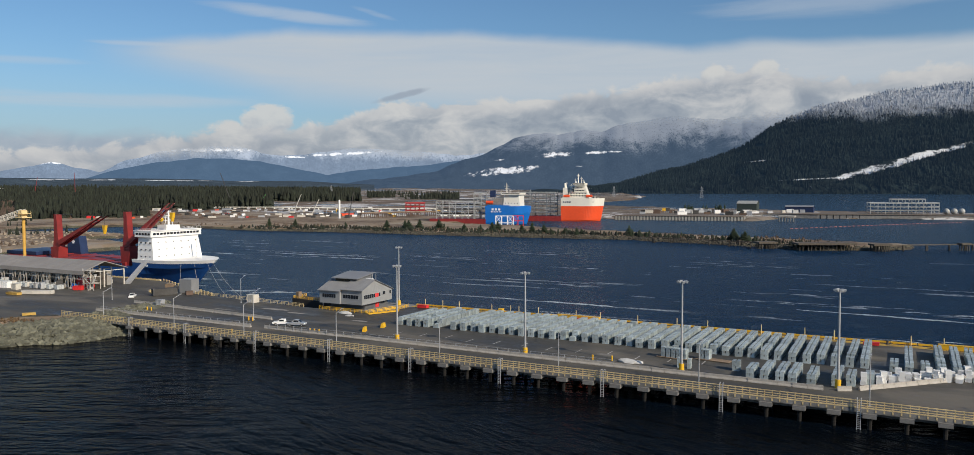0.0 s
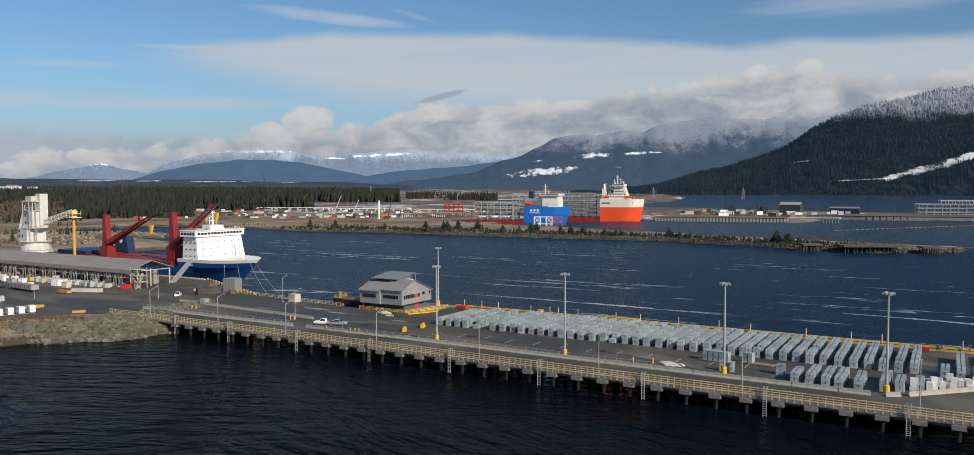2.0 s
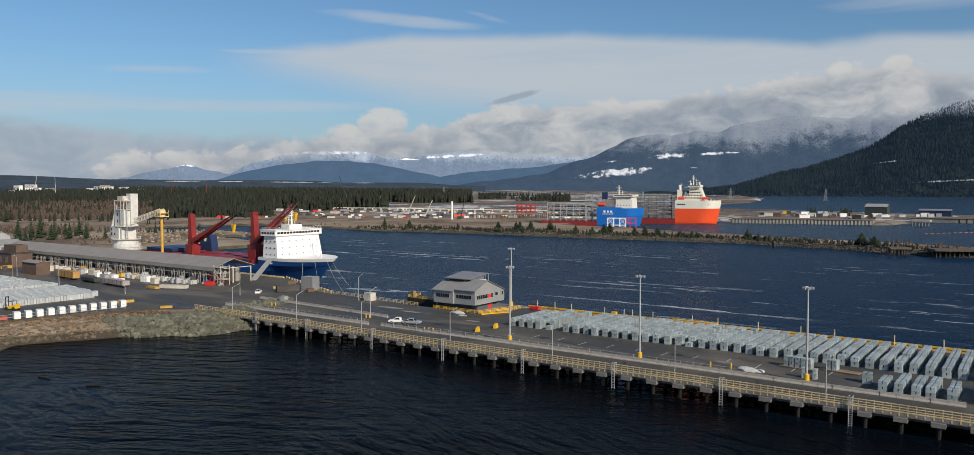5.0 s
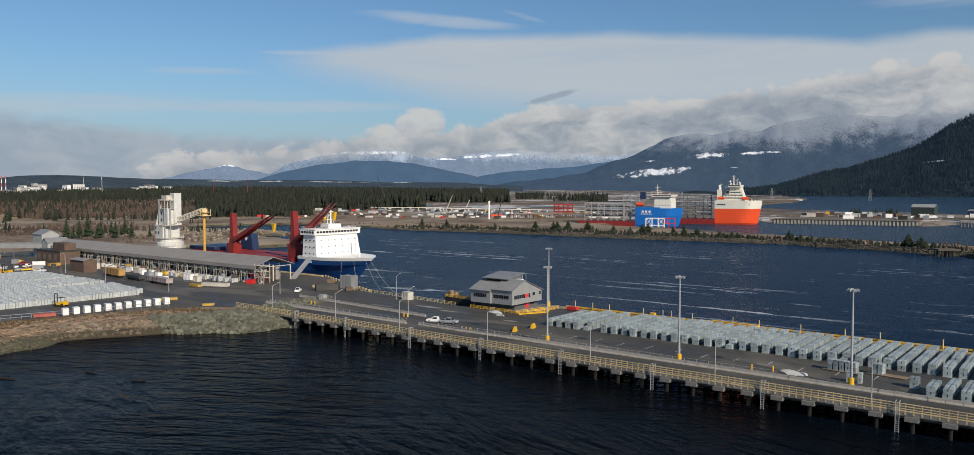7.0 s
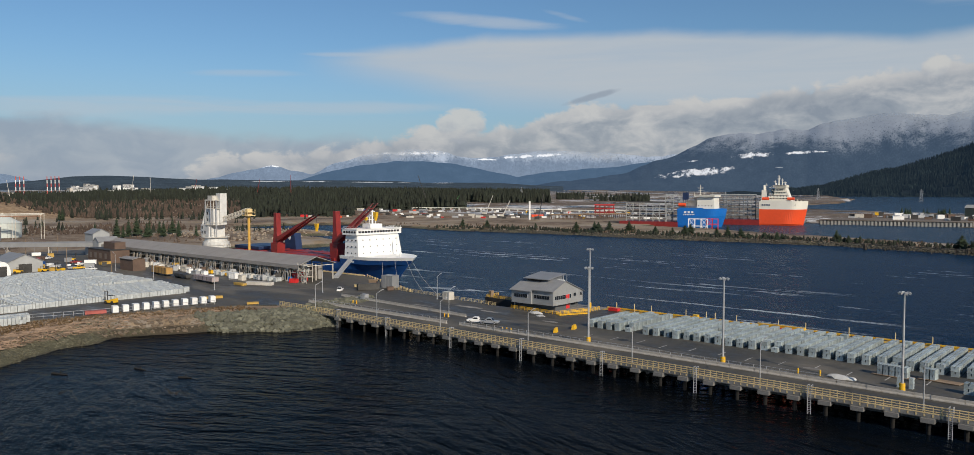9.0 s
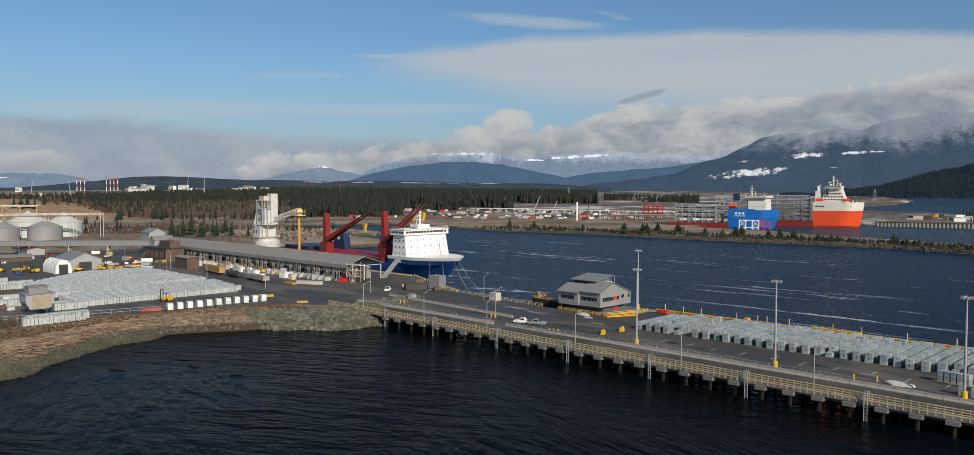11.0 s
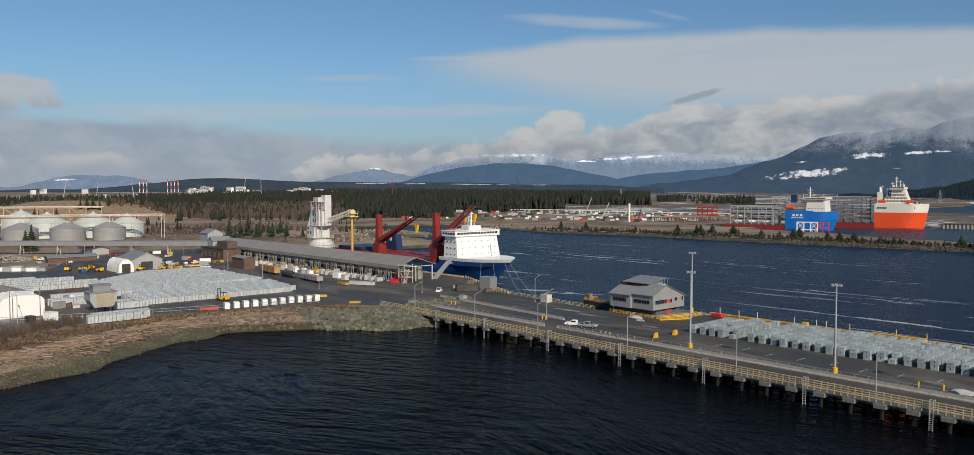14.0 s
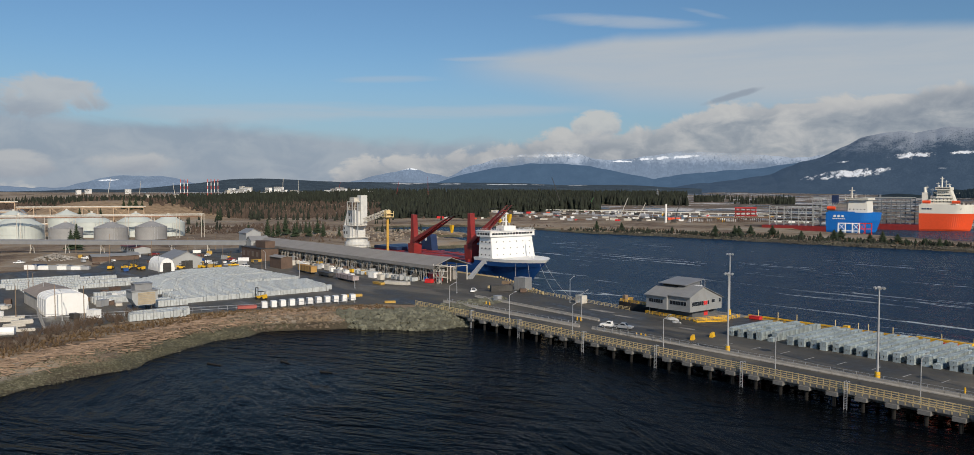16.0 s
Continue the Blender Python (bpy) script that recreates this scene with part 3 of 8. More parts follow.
def sheet(name, xs, ys, height, mat, label, category):
    X, Y = np.meshgrid(xs, ys)
    Z = height(X, Y)
    nx, ny = len(xs), len(ys)
    idx = np.arange(nx * ny).reshape(ny, nx)
    quads = np.stack([idx[:-1, :-1], idx[:-1, 1:], idx[1:, 1:], idx[1:, :-1]], -1).reshape(-1, 4)
    me = bpy.data.meshes.new(name)
    me.from_pydata(np.stack([X, Y, Z], -1).reshape(-1, 3).tolist(), [], quads.tolist())
    me.materials.append(mat)
    me.shade_smooth()
    return tagged(new(name, me), label, category, kind="structure")


def inside_distance(X, Y):
    """Metres from the shoreline: positive on land, negative at sea."""
    P = np.array(SHORE, float)
    best = np.full(X.shape, 1e9)
    odd = np.zeros(X.shape, bool)
    for (x0, y0), (x1, y1) in zip(P, np.roll(P, -1, 0)):
        dx, dy = x1 - x0, y1 - y0
        t = np.clip(((X - x0) * dx + (Y - y0) * dy) / (dx * dx + dy * dy), 0, 1)
        best = np.minimum(best, np.hypot(X - x0 - t * dx, Y - y0 - t * dy))
        if dy:
            odd ^= ((y0 > Y) != (y1 > Y)) & (X < x0 + (Y - y0) / dy * dx)
    return np.where(odd, best, -best)


def value_noise(X, Y, size, seed):
    g = np.random.RandomState(seed).rand(256, 256)
    u, v = X / size + 1000, Y / size + 1000
    i, j = np.floor(u).astype(int), np.floor(v).astype(int)
    a, b = u - i, v - j
    a, b = a * a * (3 - 2 * a), b * b * (3 - 2 * b)
    at = lambda p, q: g[p % 256, q % 256]
    return (at(i, j) * (1 - a) + at(i + 1, j) * a) * (1 - b) + (at(i, j + 1) * (1 - a) + at(i + 1, j + 1) * a) * b


def land_height(X, Y):
    d = inside_distance(X, Y)
    near = (X > -330) & (Y < 175) & (Y > -300)
    d = d + (value_noise(X, Y, 9, 1) - 0.5) * np.where(near, 5, 8)
    # a long beach by the yard, steeper banks elsewhere
    run = np.where(near & (Y < 112), 13.0, 9.0)
    up = np.clip(d / run, -1, 1)
    z = SEA + np.where(up > 0, 3.75 * np.maximum(up, 0) ** 0.8, 5 * up)
    spit = (X > -640) & (Y > 560) & (Y < 840)
    z = np.where(spit & (z > 3.2), 3.2 + (z - 3.2) * 0.4, z)
    z += np.where(d > 4, (value_noise(X, Y, 7, 2) - 0.5) * 0.35, 0)
    # flat made ground of the terminal
    yard = np.clip((d - 22) / 10, 0, 1) * ((X > -520) & (Y < 260))
    z = z * (1 - yard) + 4.7 * yard
    # rolling land far inland
    inland = np.clip((d - 300) / 900, 0, 1)
    z += inland * (6 + 14 * value_noise(X, Y, 420, 3)) * (np.hypot(X, Y) > 700)
    # the landfill mound
    z += 22 * np.exp(-(((X + 1230) / 150) ** 2 + ((Y - 330) / 110) ** 2) ** 2)
    return z + np.where(z > 0, far_rise(X, Y), 0)


gx = graded((-4800, -1600, 90), (-1600, -800, 25), (-800, -330, 8), (-330, -190, 1.6), (-190, 60, 8), (60, 400, 30), (400, 4800, 200))
gy = graded((-600, -20, 20), (-20, 178, 1.6), (178, 900, 8), (900, 1600, 20), (1600, 4800, 90))
ground = sheet("ground", gx, gy, land_height, GROUND, "brown gravel and mud shore with dry grass", "ground")
def swell(X, Y):
    """Short wind waves, steepest out in the channel, with long flat crests."""
    u, v = X * 0.94 - Y * 0.34, X * 0.34 + Y * 0.94
    near = (X > -645) & (X < 215) & (Y > 30) & (Y < 646)
    p, q = X * 0.88 + Y * 0.47, Y * 0.88 - X * 0.47
    turn = value_noise(X, Y, 60, 66)
    w = (0.62 * (value_noise(u * 0.30, v, 3.4, 61) - 0.5) + 0.30 * (value_noise(u * 0.4, v, 2.3, 62) - 0.5)) * (0.35 + 0.75 * turn)
    w += (0.55 * (value_noise(p * 0.30, q, 3.1, 67) - 0.5) + 0.26 * (value_noise(p * 0.4, q, 2.2, 68) - 0.5)) * (1.05 - 0.7 * turn)
    w += 0.14 * (value_noise(u * 0.4, v, 11, 63) - 0.5)
    calm = 0.55 + 0.6 * value_noise(X, Y, 85, 64)
    calm = calm * np.clip(0.8 + (Y - 120) / 600, 0.8, 1.0)
    return SEA + far_rise(X, Y) + np.where(near, w * calm * np.clip((Y - 150) / 150, 0.12, 0.7), 0)


wx = graded((-4800, -640, 160), (-640, 210, 1.7), (210, 4800, 160))
wy = graded((-600, 40, 20), (40, 240, 1.15), (240, 640, 1.5), (640, 4800, 120))
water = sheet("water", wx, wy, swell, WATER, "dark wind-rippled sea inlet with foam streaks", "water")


# ---- mountains ----
def ridge(name, label, mat, near, far, crests, rough, seed, step=0.1, jag=0.0):
    """A slope that climbs from its foot at range near to its crest at range far. Crests: azimuth in degrees, clockwise from the first view, and height."""
    az = np.arange(crests[0][0], crests[-1][0] + step, step)
    ca, ch = np.array(crests, float).T
    crest = np.interp(az, ca, ch)
    k = np.hanning(int(1.0 / step) | 1)
    pad = len(k) // 2
    crest = np.convolve(np.pad(crest, pad, mode="edge"), k / k.sum(), mode="valid")
    rr = np.linspace(0, 1, 34)
    A, R = np.meshgrid(az, rr)
    dist = near + (far - near) * R
    ang = np.radians(A - TURN)
    X, Y = dist * np.sin(ang), dist * np.cos(ang)
    lump = sum((value_noise(X, Y, s, seed + i) - 0.5) * s for i, s in enumerate((520, 230, 100, 45)))
    # gullies that run down the slope
    gully = np.abs(value_noise(A * 40 + 25 * value_noise(X, Y, 260, seed + 9), R * 60, 46, seed + 7) - 0.5) * 2
    Z = 21 + (crest[None, :] - 21) * (R ** 0.9) + (lump * rough + (gully - 0.5) * jag) * np.minimum(R * 3, 1)
    Z[0] = 3
    n, m = len(az), len(rr)
    idx = np.arange(n * m).reshape(m, n)
    q = np.stack([idx[:-1, :-1], idx[:-1, 1:], idx[1:, 1:], idx[1:, :-1]], -1).reshape(-1, 4)
    me = bpy.data.meshes.new(name)
    me.from_pydata(np.stack([X, Y, Z], -1).reshape(-1, 3).tolist(), [], q.tolist())
    me.materials.append(mat)
    me.shade_smooth()
    return tagged(new(name, me), label, "mountain", kind="structure")


# third and fourth arguments: colour and strength of the glow put in for haze
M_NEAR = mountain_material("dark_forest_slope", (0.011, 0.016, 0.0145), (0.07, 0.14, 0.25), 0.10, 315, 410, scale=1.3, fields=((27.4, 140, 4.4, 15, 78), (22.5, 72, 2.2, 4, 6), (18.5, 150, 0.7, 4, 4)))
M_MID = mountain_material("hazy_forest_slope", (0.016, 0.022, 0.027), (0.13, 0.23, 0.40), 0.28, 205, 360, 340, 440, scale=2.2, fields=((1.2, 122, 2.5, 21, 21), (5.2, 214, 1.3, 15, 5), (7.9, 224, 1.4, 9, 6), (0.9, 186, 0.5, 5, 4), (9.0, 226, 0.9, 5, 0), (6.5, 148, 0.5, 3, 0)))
M_FRONT = mountain_material("haze_blue_slope", (0.012, 0.019, 0.027), (0.16, 0.29, 0.49), 0.40, 185, 270, 215, 300, scale=2.5, fields=((-26.2, 112, 0.7, 6, 6), (-13.6, 186, 0.4, 4, 0), (-8.9, 150, 0.3, 3, 0)))
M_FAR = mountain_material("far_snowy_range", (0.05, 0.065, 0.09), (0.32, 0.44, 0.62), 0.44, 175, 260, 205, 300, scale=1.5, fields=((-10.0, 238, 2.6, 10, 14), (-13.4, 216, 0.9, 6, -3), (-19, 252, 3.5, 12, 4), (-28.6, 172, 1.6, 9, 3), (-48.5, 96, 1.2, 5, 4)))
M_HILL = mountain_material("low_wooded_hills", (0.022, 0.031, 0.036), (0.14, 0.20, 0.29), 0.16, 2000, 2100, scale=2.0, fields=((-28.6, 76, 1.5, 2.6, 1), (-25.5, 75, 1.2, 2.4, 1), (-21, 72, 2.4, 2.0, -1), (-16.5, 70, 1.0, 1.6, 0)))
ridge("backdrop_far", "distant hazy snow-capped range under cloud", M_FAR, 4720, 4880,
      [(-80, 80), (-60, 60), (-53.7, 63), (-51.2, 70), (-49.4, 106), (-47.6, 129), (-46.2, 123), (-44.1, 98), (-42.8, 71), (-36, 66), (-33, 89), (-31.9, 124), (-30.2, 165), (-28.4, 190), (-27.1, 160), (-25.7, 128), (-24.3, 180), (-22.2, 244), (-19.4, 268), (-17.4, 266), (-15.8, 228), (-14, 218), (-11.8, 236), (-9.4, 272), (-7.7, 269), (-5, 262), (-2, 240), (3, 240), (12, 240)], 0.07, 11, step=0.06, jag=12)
ridge("backdrop_front", "haze-blue forested foothills below the snowy range", M_FRONT, 4490, 4700,
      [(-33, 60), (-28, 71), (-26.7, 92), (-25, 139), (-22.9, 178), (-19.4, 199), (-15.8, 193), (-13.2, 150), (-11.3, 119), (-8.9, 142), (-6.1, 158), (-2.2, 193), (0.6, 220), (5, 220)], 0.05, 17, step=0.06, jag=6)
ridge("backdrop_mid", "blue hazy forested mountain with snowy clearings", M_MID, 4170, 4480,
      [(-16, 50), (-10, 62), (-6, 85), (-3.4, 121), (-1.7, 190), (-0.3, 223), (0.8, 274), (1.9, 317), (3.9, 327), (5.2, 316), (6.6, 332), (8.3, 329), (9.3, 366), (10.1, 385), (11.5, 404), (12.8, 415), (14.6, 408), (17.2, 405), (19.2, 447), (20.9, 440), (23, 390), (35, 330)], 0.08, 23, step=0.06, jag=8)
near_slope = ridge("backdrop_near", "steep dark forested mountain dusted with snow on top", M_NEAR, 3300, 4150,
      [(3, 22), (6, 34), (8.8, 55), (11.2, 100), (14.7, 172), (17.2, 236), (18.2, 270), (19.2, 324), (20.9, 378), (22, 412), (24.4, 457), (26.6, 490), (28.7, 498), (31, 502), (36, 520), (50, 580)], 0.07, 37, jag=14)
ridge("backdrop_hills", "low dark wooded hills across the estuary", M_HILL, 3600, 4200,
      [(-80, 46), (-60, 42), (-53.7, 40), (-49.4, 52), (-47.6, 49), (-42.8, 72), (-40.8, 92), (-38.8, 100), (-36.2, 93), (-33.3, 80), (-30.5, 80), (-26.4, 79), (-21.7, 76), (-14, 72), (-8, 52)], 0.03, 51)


def slope_trees(name, label, slope, mat, count, az0, az1, seed, clear):
    """Conifers that stand all over a far slope, as one mesh of tapered crowns."""
    g = np.array([v.co for v in slope.data.vertices]).reshape(34, -1, 3)
    R = np.random.RandomState(seed)
    A = np.degrees(np.arctan2(g[0, :, 0], g[0, :, 1])) + TURN
    cols = np.where((A > az0) & (A < az1))[0]
    i = R.uniform(cols[0], cols[-1] - 1, count)
    j = 32.99 * R.rand(count) ** 0.85
    i0, j0 = i.astype(int), j.astype(int)
    a, b = (i - i0)[:, None], (j - j0)[:, None]
    P = (g[j0, i0] * (1 - a) + g[j0, i0 + 1] * a) * (1 - b) + (g[j0 + 1, i0] * (1 - a) + g[j0 + 1, i0 + 1] * a) * b
    az = np.degrees(np.arctan2(P[:, 0], P[:, 1])) + TURN
    keep = value_noise(P[:, 0], P[:, 1] + P[:, 2] * 2, 60, seed) > 0.16
    for fa, fz, wa, wz, rise in clear:
        da = (az - fa) / wa
        keep &= da ** 2 + ((P[:, 2] - fz - da * rise) / wz) ** 2 > 0.9
    P = P[keep]
    n = len(P)
    H = R.uniform(9, 21, n) * (0.75 + 0.5 * value_noise(P[:, 0], P[:, 1], 130, seed + 1))
    rad = H * R.uniform(0.15, 0.24, n)
    verts, faces = [], []
    for lo, hi, k in ((-0.1, 0.62, 1.0), (0.35, 1.0, 0.66)):
        t = R.uniform(0, 6.28, n)[:, None] + np.arange(5) * 2 * math.pi / 5
        ring = np.stack([P[:, :1] + np.cos(t) * (rad * k)[:, None], P[:, 1:2] + np.sin(t) * (rad * k)[:, None], np.repeat((P[:, 2] + H * lo)[:, None], 5, 1)], -1)
        tip = (P + np.stack([0 * H, 0 * H, H * hi], -1))[:, None]
        base = 6 * n * len(verts) + 6 * np.arange(n)[:, None]
        verts.append(np.concatenate([ring, tip], 1).reshape(-1, 3))
        faces += [np.stack([base[:, 0] + q, base[:, 0] + (q + 1) % 5, base[:, 0] + 5], -1) for q in range(5)]
    me = bpy.data.meshes.new(name)
    me.from_pydata(np.concatenate(verts).tolist(), [], np.concatenate(faces).tolist())
    me.materials.append(mat)
    return tagged(new(name, me), label, "trees", kind="stuff")


# the trees take the slope's material, with its glow put in for haze
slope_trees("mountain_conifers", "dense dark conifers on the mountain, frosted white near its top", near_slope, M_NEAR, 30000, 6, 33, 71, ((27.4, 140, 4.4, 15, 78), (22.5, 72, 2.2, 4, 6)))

# ---- the pier ----
NEAR_Y, FAR_Y, LEFT_X, RIGHT_X = 164.6, 236.0, -252.0, 130.0
deck = thing("pavement", "worn wet asphalt deck of a long concrete pier", "pier deck", kind="structure")
bm = BM()
prism(bm, [(LEFT_X, NEAR_Y), (RIGHT_X, NEAR_Y), (RIGHT_X, FAR_Y), (-152, FAR_Y), (-152, 216), (-184, 214.5), (LEFT_X, 222)], "z", 4.15, DECK)
part("deck_surface", bm, ASPHALT, deck)
bm = BM()
box(bm, LEFT_X, RIGHT_X, NEAR_Y - 0.35, NEAR_Y - 0.003, 4.25, 5.05)
part("deck_edge", bm, CONCRETE_DARK, deck, "dark grey concrete edge beam")
bm = BM()
box(bm, LEFT_X, RIGHT_X, NEAR_Y + 1.5, NEAR_Y + 2.3, 3.3, 4.14)
box(bm, LEFT_X, RIGHT_X, NEAR_Y + 6.5, NEAR_Y + 7.3, 3.3, 4.14)
part("deck_beam", bm, CONCRETE_DARK, deck)

# painted bay lines and patches on the deck
PAINT = material("worn_white_road_paint", (0.36, 0.35, 0.33), 0.8, vary=0.3, scale=2)
PATCH = material("dried_slurry", (0.24, 0.225, 0.205), 0.9, vary=0.3, scale=0.6)
for i in range(16):
    bm = BM()
    x = -128 + i * 7.8
    box(bm, x, x + 0.28, 186.0 + (i % 3), 190.5 + (i % 3), DECK + 0.001, DECK + 0.006)
    part("road_line", bm, PAINT, deck)
for i, (x, y, w, l) in enumerate(((-190, 206, 14, 3), (-178, 203, 9, 2.2), (-205, 198, 12, 1.2), (-150, 200, 7, 2), (-66, 188, 5, 2), (-150, 176.9, 6, 1.6))):
    bm = BM()
    pts = [(x + w * math.cos(k * 0.449) * rng.uniform(0.35, 0.55), y + l * math.sin(k * 0.449) * rng.uniform(0.35, 0.55)) for k in range(14)]
    prism(bm, pts, "z", DECK + 0.001, DECK + 0.008)
    part("slurry_patch", bm, PATCH, deck)

# bents: a concrete cap on dark piles, one every 6.2 m
def pier_bent(far, rows):
    b = thing("pier_bent", "grey concrete cap on dark round supports in the sea", "pier bent", group="pier bents")
    bm = BM()
    prism(bm, [(-1.2, 3.35), (1.2, 3.35), (1.2, 4.2), (-1.2, 4.2)], "y", NEAR_Y - 0.95, NEAR_Y + 3)
    box(bm, -0.7, 0.7, NEAR_Y + 3.002, far, 3.2, 4.14)
    part("cap", bm, CONCRETE_DARK, b)
    for y in rows:
        bm = BM()
        rod(bm, (0, y, -1.5), (0, y, 3.35 if y < 166 else 3.2), 0.36, 0.42, 10)
        for z in (0.6, 1.7, 2.6):
            rod(bm, (0, y, z), (0, y, z + 0.12), 0.45, 0.45, 10)
        part("support", bm, PILE, b)
    return b


wide_bent = pier_bent(FAR_Y - 2, (164.9, 171.5, 178, 190, 205, 220, 233))
wide_bent.matrix_basis = pose(-5.45, 0, 0)
slim_bent = pier_bent(212.5, (164.9, 171.5, 178, 190, 205))
slim_bent.matrix_basis = pose(-5.45 - 6.2 * 24, 0, 0)
for k in range(-33, 22):
    if k not in (0, -24):
        copy_thing(wide_bent if k > -24 else slim_bent, pose(-5.45 + 6.2 * k, 0, 0))

# yellow railing along the edge
railing = thing("railing", "faded yellow post-and-rail railing along the pier edge", "railing")
bm = BM()
prism(bm, [(-0.09, 4.55), (0.09, 4.55), (0.075, 6.6), (-0.075, 6.6)], "y", NEAR_Y - 0.24, NEAR_Y - 0.06)
box(bm, -0.14, 0.14, NEAR_Y - 0.40, NEAR_Y - 0.352, 4.45, 4.95)
post_mesh = mesh_of("railing_post", bm, RAIL_YELLOW)
for k in range(230):
    shared("post", post_mesh, railing, pose(-243 + 1.42 * k, 0, 0))
for z, h in ((6.44, 0.16), (5.98, 0.12), (5.5, 0.12), (5.06, 0.22)):
    bm = BM()
    box(bm, -243, 85, NEAR_Y - 0.34, NEAR_Y - 0.245, z, z + h)
    part("rail", bm, RAIL_YELLOW, railing)

# ladders down to the water
ladder = thing("ladder", "grey galvanised ladder hanging down the pier side", "ladder", pose(-7.3, 0, 0), group="pier ladders")
for s in (-0.33, 0.33):
    bm = BM()
    rod(bm, (s, NEAR_Y - 0.75, 0.3), (s, NEAR_Y - 0.75, 6.9), 0.075)
    rod(bm, (s, NEAR_Y - 0.75, 6.9), (s, NEAR_Y + 0.3, 6.9), 0.06)
    rod(bm, (s, NEAR_Y + 0.3, 6.9), (s, NEAR_Y + 0.3, 5.0), 0.06)
    part("stringer", bm, GALV, ladder)
bm = BM()
rod(bm, (-0.33, NEAR_Y - 0.75, 0), (0.33, NEAR_Y - 0.75, 0), 0.05, n=5)
rung = mesh_of("ladder_rung", bm, GALV)
for k in range(17):
    shared("rung", rung, ladder, pose(0, 0, 0.5 + 0.36 * k))
for x in (-32.7, -58.0, -83.05, -107.8, -133.0, -158.7, -186.0, -209.8, 18.0, 43.0):
    copy_thing(ladder, pose(x, 0, 0))

# street lamps inside the railing
LAMP_GLASS = material("lamp_lens", (0.6, 0.6, 0.58), 0.3, vary=0.05)


def street_lamp(arm_y):
    lamp = thing("street_lamp", "galvanised street lamp with a raised single arm", "street lamp", group="street lamps")
    bm = BM()
    rod(bm, (0, 0, 0), (0, 0, 8.6), 0.13, 0.09, 8)
    box(bm, -0.22, 0.22, -0.22, 0.22, 0, 0.25)
    part("pole", bm, GALV, lamp)
    bm = BM()
    rod(bm, (0, 0, 8.5), (0, arm_y, 9.4), 0.07, 0.05)
    part("arm", bm, GALV, lamp)
    bm = BM()
    s = 1 if arm_y > 0 else -1
    prism(bm, [(arm_y - 0.1 * s, 9.36), (arm_y + 0.75 * s, 9.5), (arm_y + 0.7 * s, 9.62), (arm_y - 0.1 * s, 9.52)], "x", -0.17, 0.17)
    part("lamp_head", bm, GALV, lamp)
    return lamp


lamp = street_lamp(2.3)
lamp.matrix_basis = pose(-5.6, 166.2, DECK)
for x in (-37.7, -69.2, -100.6, -132.3, -165.0, -193.0, -224.7, 26.0):
    copy_thing(lamp, pose(x, 166.2, DECK))
copy_thing(lamp, pose(-181, 186.5, DECK))
copy_thing(lamp, pose(-212, 212.4, DECK, 0, 0, 12))

# tall floodlight masts on yellow bases
mast = thing("floodlight_mast", "tall grey floodlight mast on a yellow concrete base", "light mast", group="floodlight masts")
bm = BM()
lathe(bm, 0, 0, ((0, 0.62), (1.7, 0.58), (1.75, 0.5)), 16)
part("base", bm, YELLOW, mast, "yellow painted concrete base")
bm = BM()
rod(bm, (0, 0, 1.7), (0, 0, 20.6), 0.30, 0.16, 10)
part("pole", bm, GALV, mast)
bm = BM()
rod(bm, (-0.9, 0, 20.25), (0.9, 0, 20.25), 0.07)
rod(bm, (0, -0.9, 20.25), (0, 0.9, 20.25), 0.07)
part("crossarm", bm, GALV, mast)
bm = BM()
prism(bm, [(-0.26, -0.2), (0.26, -0.2), (0.2, 0.22), (-0.2, 0.22)], "x", -0.3, 0.3)
flood = mesh_of("floodlight", bm, GALV)
for k in range(6):
    a = k * 60
    shared("floodlight", flood, mast, pose(1.0 * math.cos(radians(a)), 1.0 * math.sin(radians(a)), 20.35, 30, 0, a + 90))
mast.matrix_basis = pose(-12.0, 179.0, DECK)
for x, y in ((-44.5, 178.9), (-83.5, 179.0), (-121.6, 178.8), (-157.7, 233.2)):
    copy_thing(mast, pose(x, y, DECK))

# concrete road barriers, each block a thing
bm = BM()
prism(bm, [(-0.32, 0), (0.32, 0), (0.32, 0.2), (0.13, 0.45), (0.1, 0.95), (-0.1, 0.95), (-0.13, 0.45), (-0.32, 0.2)], "x", -1.47, 1.47)
barrier_mesh = mesh_of("barrier", bm, CONCRETE)


def barrier_run(x0, y0, x1, y1, group, skip=()):
    n = max(1, int(math.hypot(x1 - x0, y1 - y0) / 3.0))
    a = math.degrees(math.atan2(y1 - y0, x1 - x0))
    for k in range(n):
        if k in skip:
            continue
        t = (k + 0.5) / n
        ob = new("barrier", barrier_mesh)
        ob.matrix_basis = pose(x0 + (x1 - x0) * t, y0 + (y1 - y0) * t + rng.uniform(-0.06, 0.06), DECK, 0, 0, a + rng.uniform(-0.6, 0.6))
        tagged(ob, "pale concrete road barrier block on the pier deck", "barrier", group)


barrier_run(-242, 176.2, -172, 176.2, "barriers along the roadway")
barrier_run(-167.5, 177.0, -14.5, 175.6, "barriers along the roadway")
barrier_run(-12.5, 176.0, -8.8, 178.0, "barriers along the roadway")
barrier_run(-8.0, 178.6, 30.0, 217.0, "barriers round the store")
barrier_run(-246, 194.5, -176, 189.4, "barriers of the middle lane")

